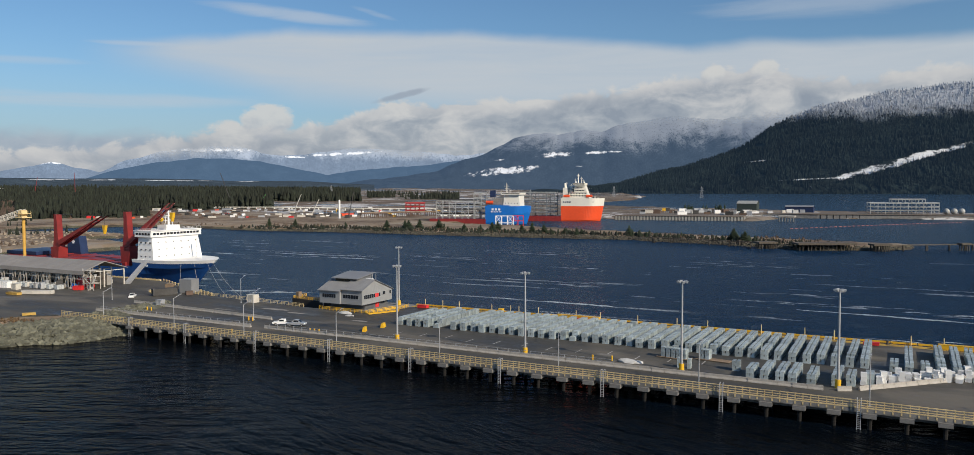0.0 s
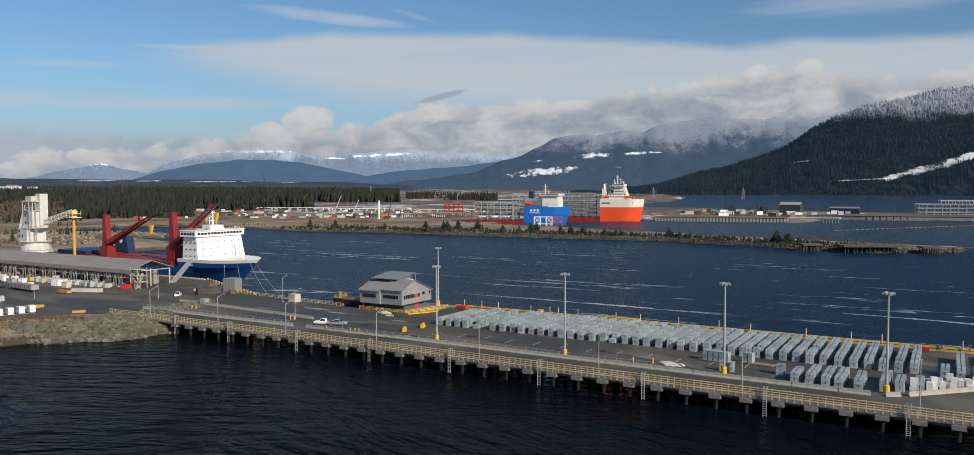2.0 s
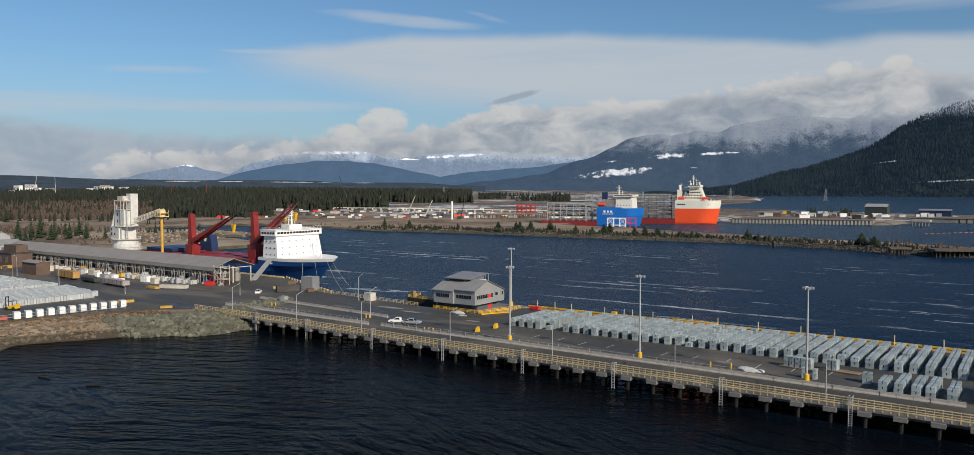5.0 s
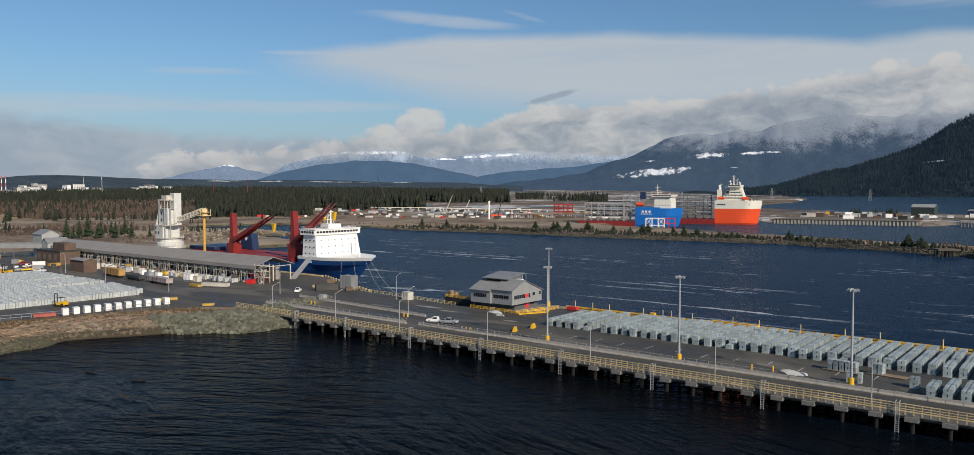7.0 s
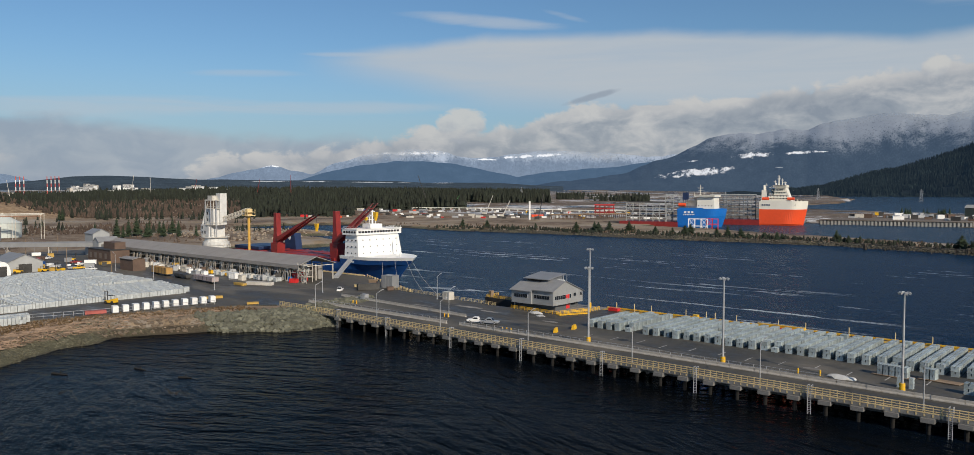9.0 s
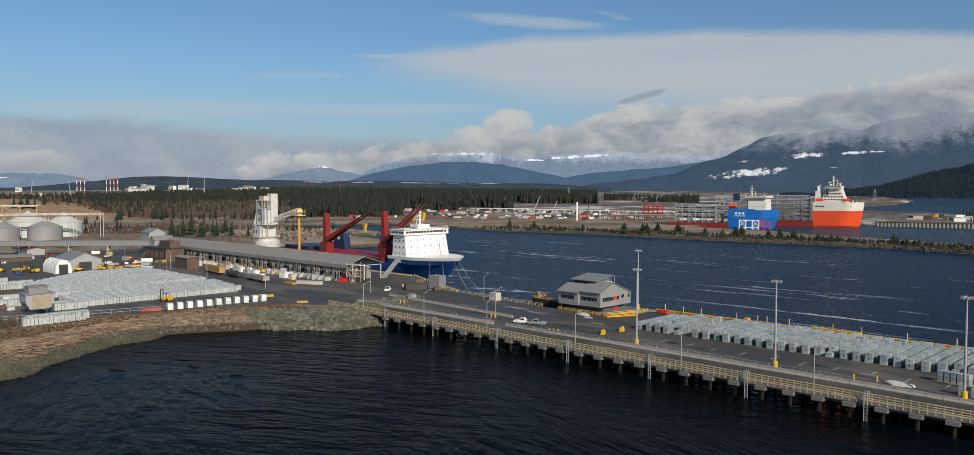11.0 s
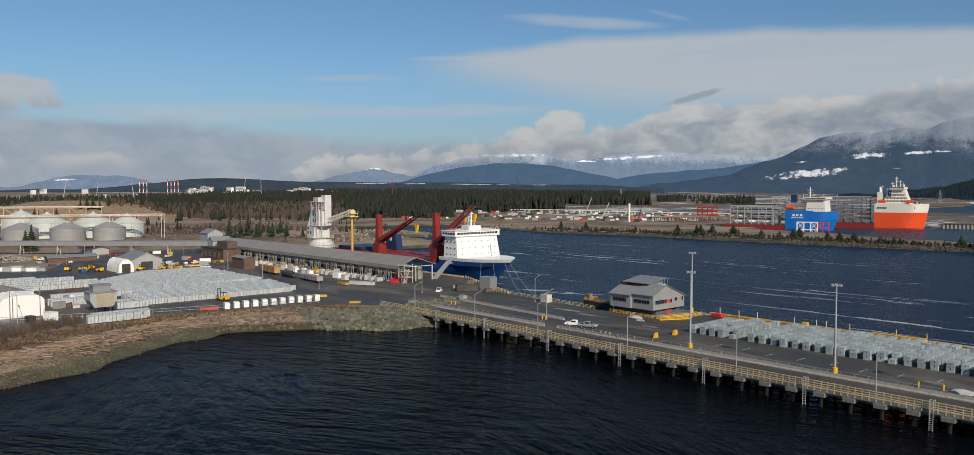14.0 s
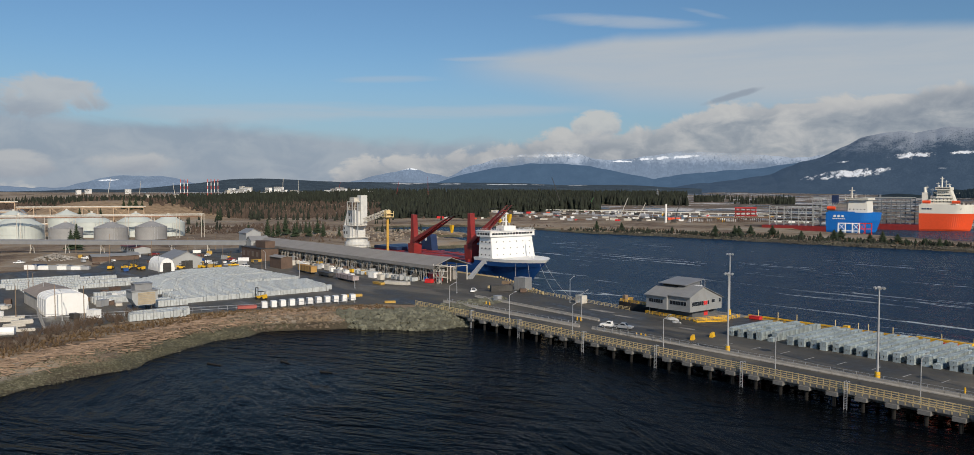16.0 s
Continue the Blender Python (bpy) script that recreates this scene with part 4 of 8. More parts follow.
# steel guard fence behind the barrier
fence = thing("wire_fence", "low galvanised mesh fence beside the roadway", "fence")
for x0, x1 in ((-240, -172), (-165, -60)):
    bm = BM()
    for z in (0.95, 1.5):
        box(bm, x0, x1, 176.55, 176.6, DECK + z, DECK + z + 0.06)
    part("fence_rail", bm, GALV, fence)
bm = BM()
box(bm, -0.04, 0.04, 176.5, 176.6, DECK, DECK + 1.55)
fp = mesh_of("fence_post", bm, GALV)
for k in range(58):
    x = -240 + 3.0 * k
    if not -172 < x < -165:
        shared("fence_post", fp, fence, pose(x, 0, 0))

# yellow kerb along the far edge, with mooring posts
kerb = thing("bull_rail", "yellow timber bull rail along the far pier edge", "kerb")
for k in range(34):
    x = -152 + 6.2 * k
    bm = BM()
    box(bm, x + 0.08, x + 6.1, FAR_Y - 0.55 + rng.uniform(-0.05, 0.05), FAR_Y - 0.05, DECK + 0.18, DECK + 0.62)
    part("timber", bm, YELLOW, kerb)
    bm = BM()
    box(bm, x + 0.5, x + 1.1, FAR_Y - 0.5, FAR_Y - 0.1, DECK, DECK + 0.178)
    part("block", bm, YELLOW, kerb)
bm = BM()
box(bm, -152, 90, FAR_Y - 4.0, FAR_Y - 0.9, DECK + 0.001, DECK + 0.007)
part("painted_strip", bm, material("worn_yellow_edge_paint", (0.42, 0.27, 0.05), 0.8, vary=0.4, scale=0.7, stain=(0.13, 0.11, 0.09), stain_amt=0.9), kerb)
bm = BM()
rod(bm, (0, 0, 0), (0, 0, 2.6), 0.14, 0.12, 8)
marker = solid("marker_post", bm, RAIL_YELLOW, "thin yellow marker post at the pier edge", "post", "marker posts", place=pose(-148, 235.2, DECK))
for x in (-141, -134.5, -122, -115, -112, -105, -92, -84, -72, -60, -51, -36, -24.5, -17, 1.5, 9, 22, 34):
    copy_thing(marker, pose(x, 235.2, DECK))
bollard = thing("bollard", "dark steel mooring bollard on the far pier edge", "bollard", pose(-104, 234.6, DECK), group="bollards")
bm = BM()
lathe(bm, 0, 0, ((0, 0.5), (0.1, 0.5), (0.14, 0.3), (0.7, 0.26), (0.82, 0.42), (0.98, 0.36)), 12)
part("post", bm, STEEL_DARK, bollard)
bm = BM()
lathe(bm, 0, 0, ((-0.001, 0.62), (0.06, 0.62)), 12)
part("base_plate", bm, STEEL_DARK, bollard)
for x in (-128, -79, -54, -29, -4, 21):
    copy_thing(bollard, pose(x, 234.6, DECK))

# yellow and red bins at the far edge
def edge_box(name, x0, x1, y0, y1, h, mat, label, category):
    t = thing(name, label, category, pose((x0 + x1) / 2, (y0 + y1) / 2, DECK))
    w, d = (x1 - x0) / 2, (y1 - y0) / 2
    bm = BM()
    box(bm, -w, w, -d, d, 0.15, h - 0.08)
    part("body", bm, mat, t)
    bm = BM()
    box(bm, -w - 0.05, w + 0.05, -d - 0.05, d + 0.05, h - 0.078, h)
    part("rim", bm, mat, t)
    for s in (-1, 1):
        bm = BM()
        box(bm, s * w * 0.7 - 0.12, s * w * 0.7 + 0.12, -d, d, 0, 0.148)
        part("skid", bm, STEEL_DARK, t)
    return t


edge_box("skip", -148.5, -144.8, 230.6, 232.4, 1.1, RED_BRIGHT, "red steel skip at the pier edge", "skip")
edge_box("gangway_crate", -97.5, -83.5, 232.6, 233.8, 1.35, YELLOW, "long yellow gangway section lying at the edge", "gangway")
edge_box("skip", -90.5, -86.5, 230.6, 232.0, 0.9, RED_BRIGHT, "red steel skip beside a yellow gangway", "skip")
edge_box("gangway_crate", 7.6, 20.0, 232.6, 233.8, 1.4, YELLOW, "long yellow gangway section lying at the edge", "gangway")
edge_box("skip", -9.6, -5.8, 230.4, 231.8, 0.9, RED_BRIGHT, "red steel skip at the pier edge", "skip")
edge_box("equipment_box", -118.5, -117.0, 233.0, 234.4, 1.6, YELLOW, "yellow steel equipment box at the edge", "box")

# yellow blocks and bollards on the deck
for x, y, a in ((-138.2, 186.6, 25), (-137.2, 194.4, 20)):
    bm = BM()
    prism(bm, [(-0.55, 0), (0.55, 0), (0.28, 1.25), (-0.28, 1.25)], "x", -1.25, 1.25)
    solid("barrier_block", bm, YELLOW, "yellow painted concrete block on the deck", "barrier", "yellow blocks", place=pose(x, y, DECK, 0, 0, a + 90))
bm = BM()
lathe(bm, 0, 0, ((0, 0.2), (1.15, 0.2), (1.22, 0.12)), 10)
yb = solid("guard_post", bm, YELLOW, "short round yellow guard post on the deck", "guard post", "guard posts", place=pose(-151, 177.8, DECK))
for x, y in ((-149.5, 178.0), (-148, 178.2), (-227.2, 184.6), (-225.4, 184.8), (-181.8, 185.3), (-180.2, 185.3), (-170.3, 166.9), (-66.5, 181), (-62, 182.1)):
    copy_thing(yb, pose(x, y, DECK))

# ---- ingot stacks ----
# one strapped bundle: stacked ingots with deep open joints between the layers and down the middle
side = []
for lay in range(4):
    z = 0.05 + lay * 0.285
    o = 0.03 * (lay % 2)
    side += [(0.87 - o, z), (0.87 - o, z + 0.205), (0.70, z + 0.21), (0.70, z + 0.28)]
side = side[:-2] + [(0.80, 1.12), (0.12, 1.12), (0.09, 0.6)]
outline = side + [(-p, q) for p, q in reversed(side)] + [(-0.75, 0.0), (0.75, 0.0)]
bm = BM()
prism(bm, outline, "y", -1.03, 1.03)
bundle_mesh = mesh_of("ingot_bundle", bm, ALU)


def ingot_stack(x, y0, n, high, label="long stack of strapped silvery aluminium ingot bundles", group="ingot stacks"):
    t = thing("ingot_stack", label, "ingot stack", pose(x, y0, DECK, 0, 0, rng.uniform(-0.7, 0.7)), group=group)
    for k in range(n):
        h = high if rng.random() > 0.03 else max(1, high - 1)
        for j in range(h):
            shared("ingot_block", bundle_mesh, t, pose(rng.uniform(-0.07, 0.07), 1.2 + 2.36 * k, 1.17 * j, 0, 0, rng.uniform(-0.9, 0.9)))
    return t


for k in range(53):
    x = -135.2 + 3.1 * k + rng.uniform(-0.15, 0.15)
    if k in (5, 42):
        continue
    n = 11 if k not in (0, 1, 43, 44) else 9
    if k in (43, 45):
        n = 2
    ingot_stack(x, 200.4 + rng.uniform(-0.5, 0.5), n, 2)
for x, n, y in ((-33.6, 1, 184.5), (-29.6, 3, 178.6), (-26.6, 5, 178.2), (-23.5, 5, 178.2), (-20.9, 5, 178.4), (-17.2, 4, 178.8), (-12.5, 5, 180.0), (-9.8, 3, 181.4), (-6.3, 2, 184.5)):
    ingot_stack(x, y, n, 2, "short stack of silvery aluminium ingot bundles", "short ingot stacks")

# bright blocks, loosely piled
WHITE_ALU = material("bright_aluminium_sows", (0.80, 0.80, 0.78), 0.45, 0.05, vary=0.08, per_object=0.12)
bm = BM()
prism(bm, [(-0.55, 0), (0.55, 0), (0.62, 0.42), (-0.62, 0.42)], "y", -0.6, 0.6)
prism(bm, [(-0.55, 0.43), (0.55, 0.43), (0.62, 0.85), (-0.62, 0.85)], "y", -0.6, 0.6)
sow_mesh = mesh_of("sow_block", bm, WHITE_ALU)
for k in range(74):
    t = k / 73
    x, y = -7.5 + 28 * t + rng.uniform(-0.8, 0.8), 184.0 + 17.5 * t + rng.uniform(0, 5.5)
    pile = thing("ingot_pile", "small pile of bright aluminium sow blocks", "ingot pile", pose(x, y, DECK, 0, 0, rng.uniform(-12, 12)), group="piles of sow blocks")
    for j in range(rng.choice((1, 1, 2, 2, 3))):
        shared("block", sow_mesh, pile, pose(rng.uniform(-0.1, 0.1), 0, 0.86 * j, 0, 0, rng.uniform(-6, 6)))

# packs on wooden bearers
for x, y, n in ((-49.5, 192.0, 5), (-40.5, 193.5, 2)):
    t = thing("pallet_load", "aluminium ingot bundles standing on a timber pallet", "pallet load", pose(x, y, DECK, 0, 0, -8))
    bm = BM()
    box(bm, -4.2, 4.2, -1.4, 1.4, 0.12, 0.24)
    box(bm, -4.0, 4.0, -1.2, -0.9, 0, 0.118)
    box(bm, -4.0, 4.0, 0.9, 1.2, 0, 0.118)
    part("pallet", bm, WOOD, t, "pale timber pallet")
    for k in range(n):
        for j in (0, 1):
            shared("ingot_block", bundle_mesh, t, pose(-2.6 + 1.32 * k, 0, 0.245 + 1.17 * j, 0, 0, rng.uniform(-2, 2)) @ Matrix.Diagonal((0.62, 0.9, 1, 1)))
for x in (-45.9, -43.6):
    t = thing("ingot_bundle", "single upright bundle of aluminium ingots on the deck", "ingot bundle", pose(x, 182.6, DECK), group="single bundles")
    for j in (0, 1):
        shared("ingot_block", bundle_mesh, t, pose(0, 0, 1.17 * j) @ Matrix.Diagonal((0.5, 0.5, 1, 1)))


# parked pickups
def wheel_mesh():
    bm = BM()
    rod(bm, (0, -0.14, 0), (0, 0.14, 0), 0.39, 0.39, 16)
    tyre = mesh_of("tyre", bm, RUBBER)
    bm = BM()
    rod(bm, (0, -0.15, 0), (0, 0.15, 0), 0.22, 0.22, 10)
    return tyre, mesh_of("rim", bm, GALV)


TYRE, RIM = wheel_mesh()


def pickup(place, mat, label):
    car = thing("pickup_truck", label, "truck", place, group="parked pickups")
    bm = BM()
    prism(bm, [(-2.85, 0.5), (-2.85, 1.12), (-0.95, 1.12), (-0.9, 1.2), (1.35, 1.2), (2.75, 1.08), (2.85, 0.9), (2.85, 0.5), (2.3, 0.42), (-2.3, 0.42)], "y", -0.95, 0.95)
    bmesh.ops.bevel(bm, geom=bm.edges[:], offset=0.05, segments=1, affect="EDGES")
    part("body", bm, mat, car)
    bm = BM()
    prism(bm, [(-0.92, 1.19), (-0.75, 1.85), (0.6, 1.88), (1.35, 1.19)], "y", -0.82, 0.82)
    cab = part("cab", bm, mat, car)
    bm = BM()
    prism(bm, [(-0.74, 1.25), (-0.62, 1.76), (0.5, 1.78), (1.0, 1.25)], "y", -0.835, 0.835)
    part("side_window", bm, GLASS, cab)
    bm = BM()
    prism(bm, [(0.66, 1.82), (1.36, 1.24), (1.40, 1.24), (0.70, 1.82)], "y", -0.7, 0.7)
    part("windscreen", bm, GLASS, cab)
    bm = BM()
    box(bm, -2.7, -1.05, -0.78, 0.78, 1.121, 1.128)
    part("load_bed", bm, STEEL_DARK, car)
    for s in (-1, 1):
        bm = BM()
        box(bm, 2.83, 2.88, s * 0.75 - 0.16, s * 0.75 + 0.16, 0.8, 0.98)
        part("headlight", bm, LAMP_GLASS, car)
        for x in (-1.75, 1.85):
            w = shared("wheel", TYRE, car, pose(x, s * 0.86, 0.39))
            shared("rim", RIM, w, pose(0, 0, 0))
    return car


pickup(pose(-166.3, 183.4, DECK, 0, 0, 205), WHITE, "white crew-cab pickup truck parked on the pier deck")
pickup(pose(-161.6, 184.4, DECK, 0, 0, 20), material("silver_car_paint", (0.5, 0.52, 0.54), 0.3, 0.5, vary=0.05), "silver pickup truck parked beside a white one")
pickup(pose(-258.5, 203.6, 4.75, 0, 0, -48), WHITE, "white pickup truck parked near the ship berth")

# ---- the pier house ----
house = thing("pier_house", "two-storey grey metal-clad pier office with pitched roof", "building", kind="")
RIB = material("ribbed_grey_cladding", (0.29, 0.30, 0.305), 0.5, 0.1, vary=0.07)
bm = BM()
box(bm, -178.5, -152.5, 216.3, 237, 4.0, 4.98)
for x in (-176, -168, -160):
    for y in (220, 228, 235):
        rod(bm, (x, y, -1), (x, y, 4.0), 0.5, 0.5, 10)
part("platform", bm, CONCRETE_DARK, house, "concrete platform on piles")
bm = BM()
box(bm, -176.5, -162.3, 219.2, 232.6, 4.98, 7.0)
part("lower_wall", bm, material("dark_grey_cladding", (0.10, 0.105, 0.11), 0.6, 0.1, vary=0.1), house, "dark recessed ground storey")
bm = BM()
prism(bm, [(215.8, 7.0), (233.3, 7.0), (233.3, 10.75), (222.8, 14.85), (215.8, 12.0)], "x", -169.6, -160.8)
wall = part("upper_wall", bm, RIB, house, "light grey ribbed cladding")
bm = BM()
prism(bm, [(215.1, 7.0), (231.5, 7.0), (231.5, 11.2), (222.8, 14.4), (215.1, 11.5)], "x", -178.2, -169.602)
bay = part("upper_wall", bm, RIB, house, "light grey ribbed cladding")
# standing ribs on the cladding
for k in range(28):
    bm = BM()
    y = 216.1 + k * 0.62
    zt = min(12.0 + (y - 215.8) * 0.407, 14.85 - (y - 222.8) * 0.39) - 0.12
    box(bm, -160.8, -160.76, y, y + 0.06, 7.05, zt)
    part("rib", bm, RIB, wall)
for i, (prof, x0, x1) in enumerate((([(215.2, 11.95), (222.8, 15.05), (234.0, 10.68), (234.0, 10.5), (222.8, 14.87), (215.2, 11.77)], -169.55, -160.3),
                                    ([(214.5, 11.42), (222.8, 14.65), (232.1, 11.2), (232.1, 11.02), (222.8, 14.47), (214.5, 11.24)], -178.7, -169.3))):
    bm = BM()
    prism(bm, prof, "x", x0, x1)
    r = part("roof", bm, ROOF, house, "grey standing-seam metal roof")
    for k in range(int((x1 - x0) / 0.6)):
        bm = BM()
        x = x0 + 0.3 + 0.6 * k
        p0, p1, p2 = prof[0], prof[1], prof[2]
        prism(bm, [(p0[0], p0[1] - 0.02), (p1[0], p1[1] - 0.02), (p1[0], p1[1] + 0.06), (p0[0], p0[1] + 0.06)], "x", x, x + 0.05)
        part("seam", bm, ROOF, r)
# clerestory
bm = BM()
prism(bm, [(221.5, 13.4), (229.5, 12.5), (229.5, 16.0), (221.5, 14.9)], "x", -176.4, -166.8)
clere = part("clerestory", bm, material("clerestory_cladding", (0.16, 0.17, 0.18), 0.5, 0.1, vary=0.1), house, "dark raised clerestory")
bm = BM()
prism(bm, [(220.2, 14.95), (230.6, 16.35), (230.6, 16.55), (220.2, 15.15)], "x", -177.2, -165.9)
part("clerestory_roof", bm, ROOF, clere)
bm = BM()
box(bm, -176.0, -167.2, 221.42, 221.48, 14.05, 14.7)
part("pane", bm, GLASS, clere)
for x0, x1 in ((-166.4, 0), (-164.9, 0)):
    bm = BM()
    rod(bm, (x0, 229.5, 12.4), (x0, 229.5, 16.3), 0.09)
    part("roof_post", bm, GALV, clere)
bm = BM()
box(bm, -164.9, -162.6, 223.5, 225.0, 14.0, 15.0)
part("roof_unit", bm, WHITE, house, "white rooftop ventilation unit")


def window_strip(parent, axis, fixed, a0, a1, z0, z1, n, red=()):
    """A ribbon window: a frame and its panes, set proud of the wall."""
    w = (a1 - a0) / n
    bm = BM()
    if axis == "x":
        box(bm, a0 - 0.12, a1 + 0.12, fixed - 0.05, fixed - 0.002, z0 - 0.12, z1 + 0.12)
    else:
        box(bm, fixed + 0.002, fixed + 0.05, a0 - 0.12, a1 + 0.12, z0 - 0.12, z1 + 0.12)
    f = part("window", bm, GALV, parent, "ribbon window in a grey frame")
    for k in range(n):
        bm = BM()
        p0, p1 = a0 + w * k + 0.06, a0 + w * (k + 1) - 0.06
        if axis == "x":
            box(bm, p0, p1, fixed - 0.085, fixed - 0.051, z0, z1)
        else:
            box(bm, fixed + 0.051, fixed + 0.085, p0, p1, z0, z1)
        part("pane", bm, RED_BRIGHT if k in red else GLASS, f)


window_strip(bay, "x", 215.1, -177.0, -171.2, 9.0, 10.2, 6)
window_strip(wall, "x", 215.8, -168.8, -162.2, 9.0, 10.2, 6)
window_strip(wall, "y", -160.76, 216.8, 226.2, 8.9, 10.2, 9, red=(6, 7))
window_strip(wall, "y", -160.76, 227.6, 229.2, 9.3, 10.4, 1)
window_strip(wall, "y", -160.76, 231.6, 232.6, 9.2, 10.4, 1)
bm = BM()
box(bm, -162.29, -162.2, 225.4, 227.4, 5.0, 6.95)
door = part("door", bm, RED_BRIGHT, house, "red steel double door")
bm = BM()
box(bm, -162.2, -162.1, 226.36, 226.44, 5.9, 6.1)
part("handle", bm, GALV, door)
bm = BM()
box(bm, -162.29, -162.24, 228.4, 230.8, 5.9, 6.7)
part("window", bm, GLASS, house)
for k in range(4):
    bm = BM()
    rod(bm, (-177.6, 216.2 + 5.4 * k, 4.98), (-177.6, 216.2 + 5.4 * k, 7.0), 0.14)
    part("column", bm, GALV, house)

# yellow walkway railings by the house
walkway = thing("walkway", "yellow steel walkway railings beside the pier office", "walkway")


def rail_run(parent, x0, y0, x1, y1, z0, z1, h=1.15, step=1.5, mat=YELLOW, rails=(0.0, 0.38, 0.76)):
    n = max(1, round(math.hypot(x1 - x0, y1 - y0) / step))
    for k in range(n + 1):
        t = k / n
        bm = BM()
        x, y, z = x0 + (x1 - x0) * t, y0 + (y1 - y0) * t, z0 + (z1 - z0) * t
        rod(bm, (x, y, z), (x, y, z + h), 0.07, n=5)
        part("post", bm, mat, parent)
    for d in rails:
        bm = BM()
        rod(bm, (x0, y0, z0 + h - d), (x1, y1, z1 + h - d), 0.07, n=5)
        part("rail", bm, mat, parent)


rail_run(walkway, -177, 213.4, -157.0, 212.4, DECK, DECK)
rail_run(walkway, -156.6, 212.2, -151.5, 222.5, DECK, DECK + 0.5)
rail_run(walkway, -154.8, 211.6, -149.9, 221.6, DECK, DECK + 0.3)
rail_run(walkway, -151.4, 223.0, -152.2, 231.0, DECK, DECK)
bm = BM()
prism(bm, [(-156.5, 212.0), (-154.9, 211.5), (-150.0, 221.6), (-151.6, 222.4)], "z", DECK + 0.02, DECK + 0.28)
part("ramp", bm, YELLOW, walkway)
# tarpaulin heap and debris near the ramp
for x, y, s in ((-163.5, 210.2, 1.3), (-158.8, 206.5, 0.9), (-131.5, 178.0, 1.1), (-58.5, 182.5, 1.4), (-56.5, 182.8, 1.1), (-98, 176.9, 0.7)):
    bm = BM()
    bmesh.ops.create_icosphere(bm, subdivisions=2, radius=1)
    for v in bm.verts:
        k = 1 + 0.5 * noise.noise(v.co * 1.7 + Vector((x, y, 0)))
        v.co = Vector((v.co.x * 1.9 * k * s, v.co.y * 1.0 * k * s, max(0, v.co.z * 0.55 * k * s)))
    solid("tarpaulin", bm, material("pale_tarpaulin", (0.5, 0.5, 0.48), 0.7, vary=0.2, scale=2), "crumpled pale tarpaulin heap on the deck", "tarpaulin", "tarpaulin heaps", place=pose(x, y, DECK))

edge_rail = thing("edge_railing", "weathered timber railing along the landward deck edge", "railing")
rail_run(edge_rail, -246, 221.0, -184.5, 214.0, DECK, DECK, 1.25, 1.9, RAIL_YELLOW, (0.0, 0.45, 0.9))
# moored work barge behind the pier
barge = thing("work_barge", "dark timber mooring barge with yellow railings", "barge", pose(-199, 238.5, 0, 0, 0, -6))
bm = BM()
prism(bm, [(-8, SEA - 0.6), (8, SEA - 0.6), (8.6, 4.0), (-8.6, 4.0)], "y", -4.5, 3)
part("hull", bm, material("tarred_timber", (0.035, 0.03, 0.025), 0.85, vary=0.4, bump=0.4), barge)
rail_run(barge, -8.2, -4.2, 8.2, -4.2, 4.0, 4.0, 1.0, 2.0)
rail_run(barge, -8.2, -4.2, -8.2, 2.6, 4.0, 4.0, 1.0, 2.0)
bm = BM()
box(bm, -7.8, -6.4, -3.2, -1.6, 4.0, 6.4)
part("hut", bm, WOOD, barge, "small timber hut")

# ---- vessels ----


def hull_part(name, parent, mat, levels, n=28, cap=True, label=""):
    """A hull lofted through levels of (z, stern x, bow x, half beam, start of the bow curve, power)."""
    bm = BM()
    rings = []
    for z, xs, xb, half, u0, pw in levels:
        side = []
        for k in range(n + 1):
            u = 1 - (1 - k / n) ** 1.6
            y = half * (1 - max(0.0, (u - u0) / (1 - u0)) ** pw)
            side.append((xs + (xb - xs) * u, max(y, 0.12)))
        loop = [(x, y) for x, y in side] + [(x, -y) for x, y in reversed(side)]
        rings.append([bm.verts.new((x, y, z)) for x, y in loop])
    m = len(rings[0])
    for a, b in zip(rings, rings[1:]):
        for k in range(m):
            bm.faces.new((a[k], a[(k + 1) % m], b[(k + 1) % m], b[k]))
    if cap:
        bm.faces.new(rings[-1])
    bmesh.ops.recalc_face_normals(bm, faces=bm.faces[:])
    return part(name, bm, mat, parent, label)


ship = thing("heavy_lift_ship", "blue cargo ship with white forward house and red cranes", "ship", pose(0, 268.5, 0))
hull_part("hull", ship, BLUE, [(-1, -432, -297, 13.5, 0.70, 1.6), (2.5, -434, -293.5, 14.4, 0.72, 1.9), (6, -435, -290, 14.5, 0.76, 2.2), (9.0, -435, -287, 14.5, 0.80, 2.4)], label="blue painted hull")
hull_part("bow", ship, BLUE, [(9.005, -322, -287, 14.5, 0.30, 2.4), (11.2, -322, -284.6, 14.5, 0.34, 2.5)])
hull_part("forecastle", ship, WHITE, [(11.205, -322, -284.5, 14.6, 0.34, 2.5), (12.7, -322, -283.2, 14.8, 0.36, 2.6)], label="white forecastle bulwark")
bm = BM()
box(bm, -428, -330, -12.2, 12.2, 9.0, 10.6)
part("hatch_cover", bm, RED, ship, "red hatch covers")
for k in range(7):
    bm = BM()
    box(bm, -427 + 14 * k, -426.2 + 14 * k, -12.4, 12.4, 10.6, 10.9)
    part("hatch_joint", bm, RED, ship)
bm = BM()
box(bm, -432, -330, -14.4, -13.9, 9.0, 10.4)
part("bulwark", bm, NAVY, ship)
bm = BM()
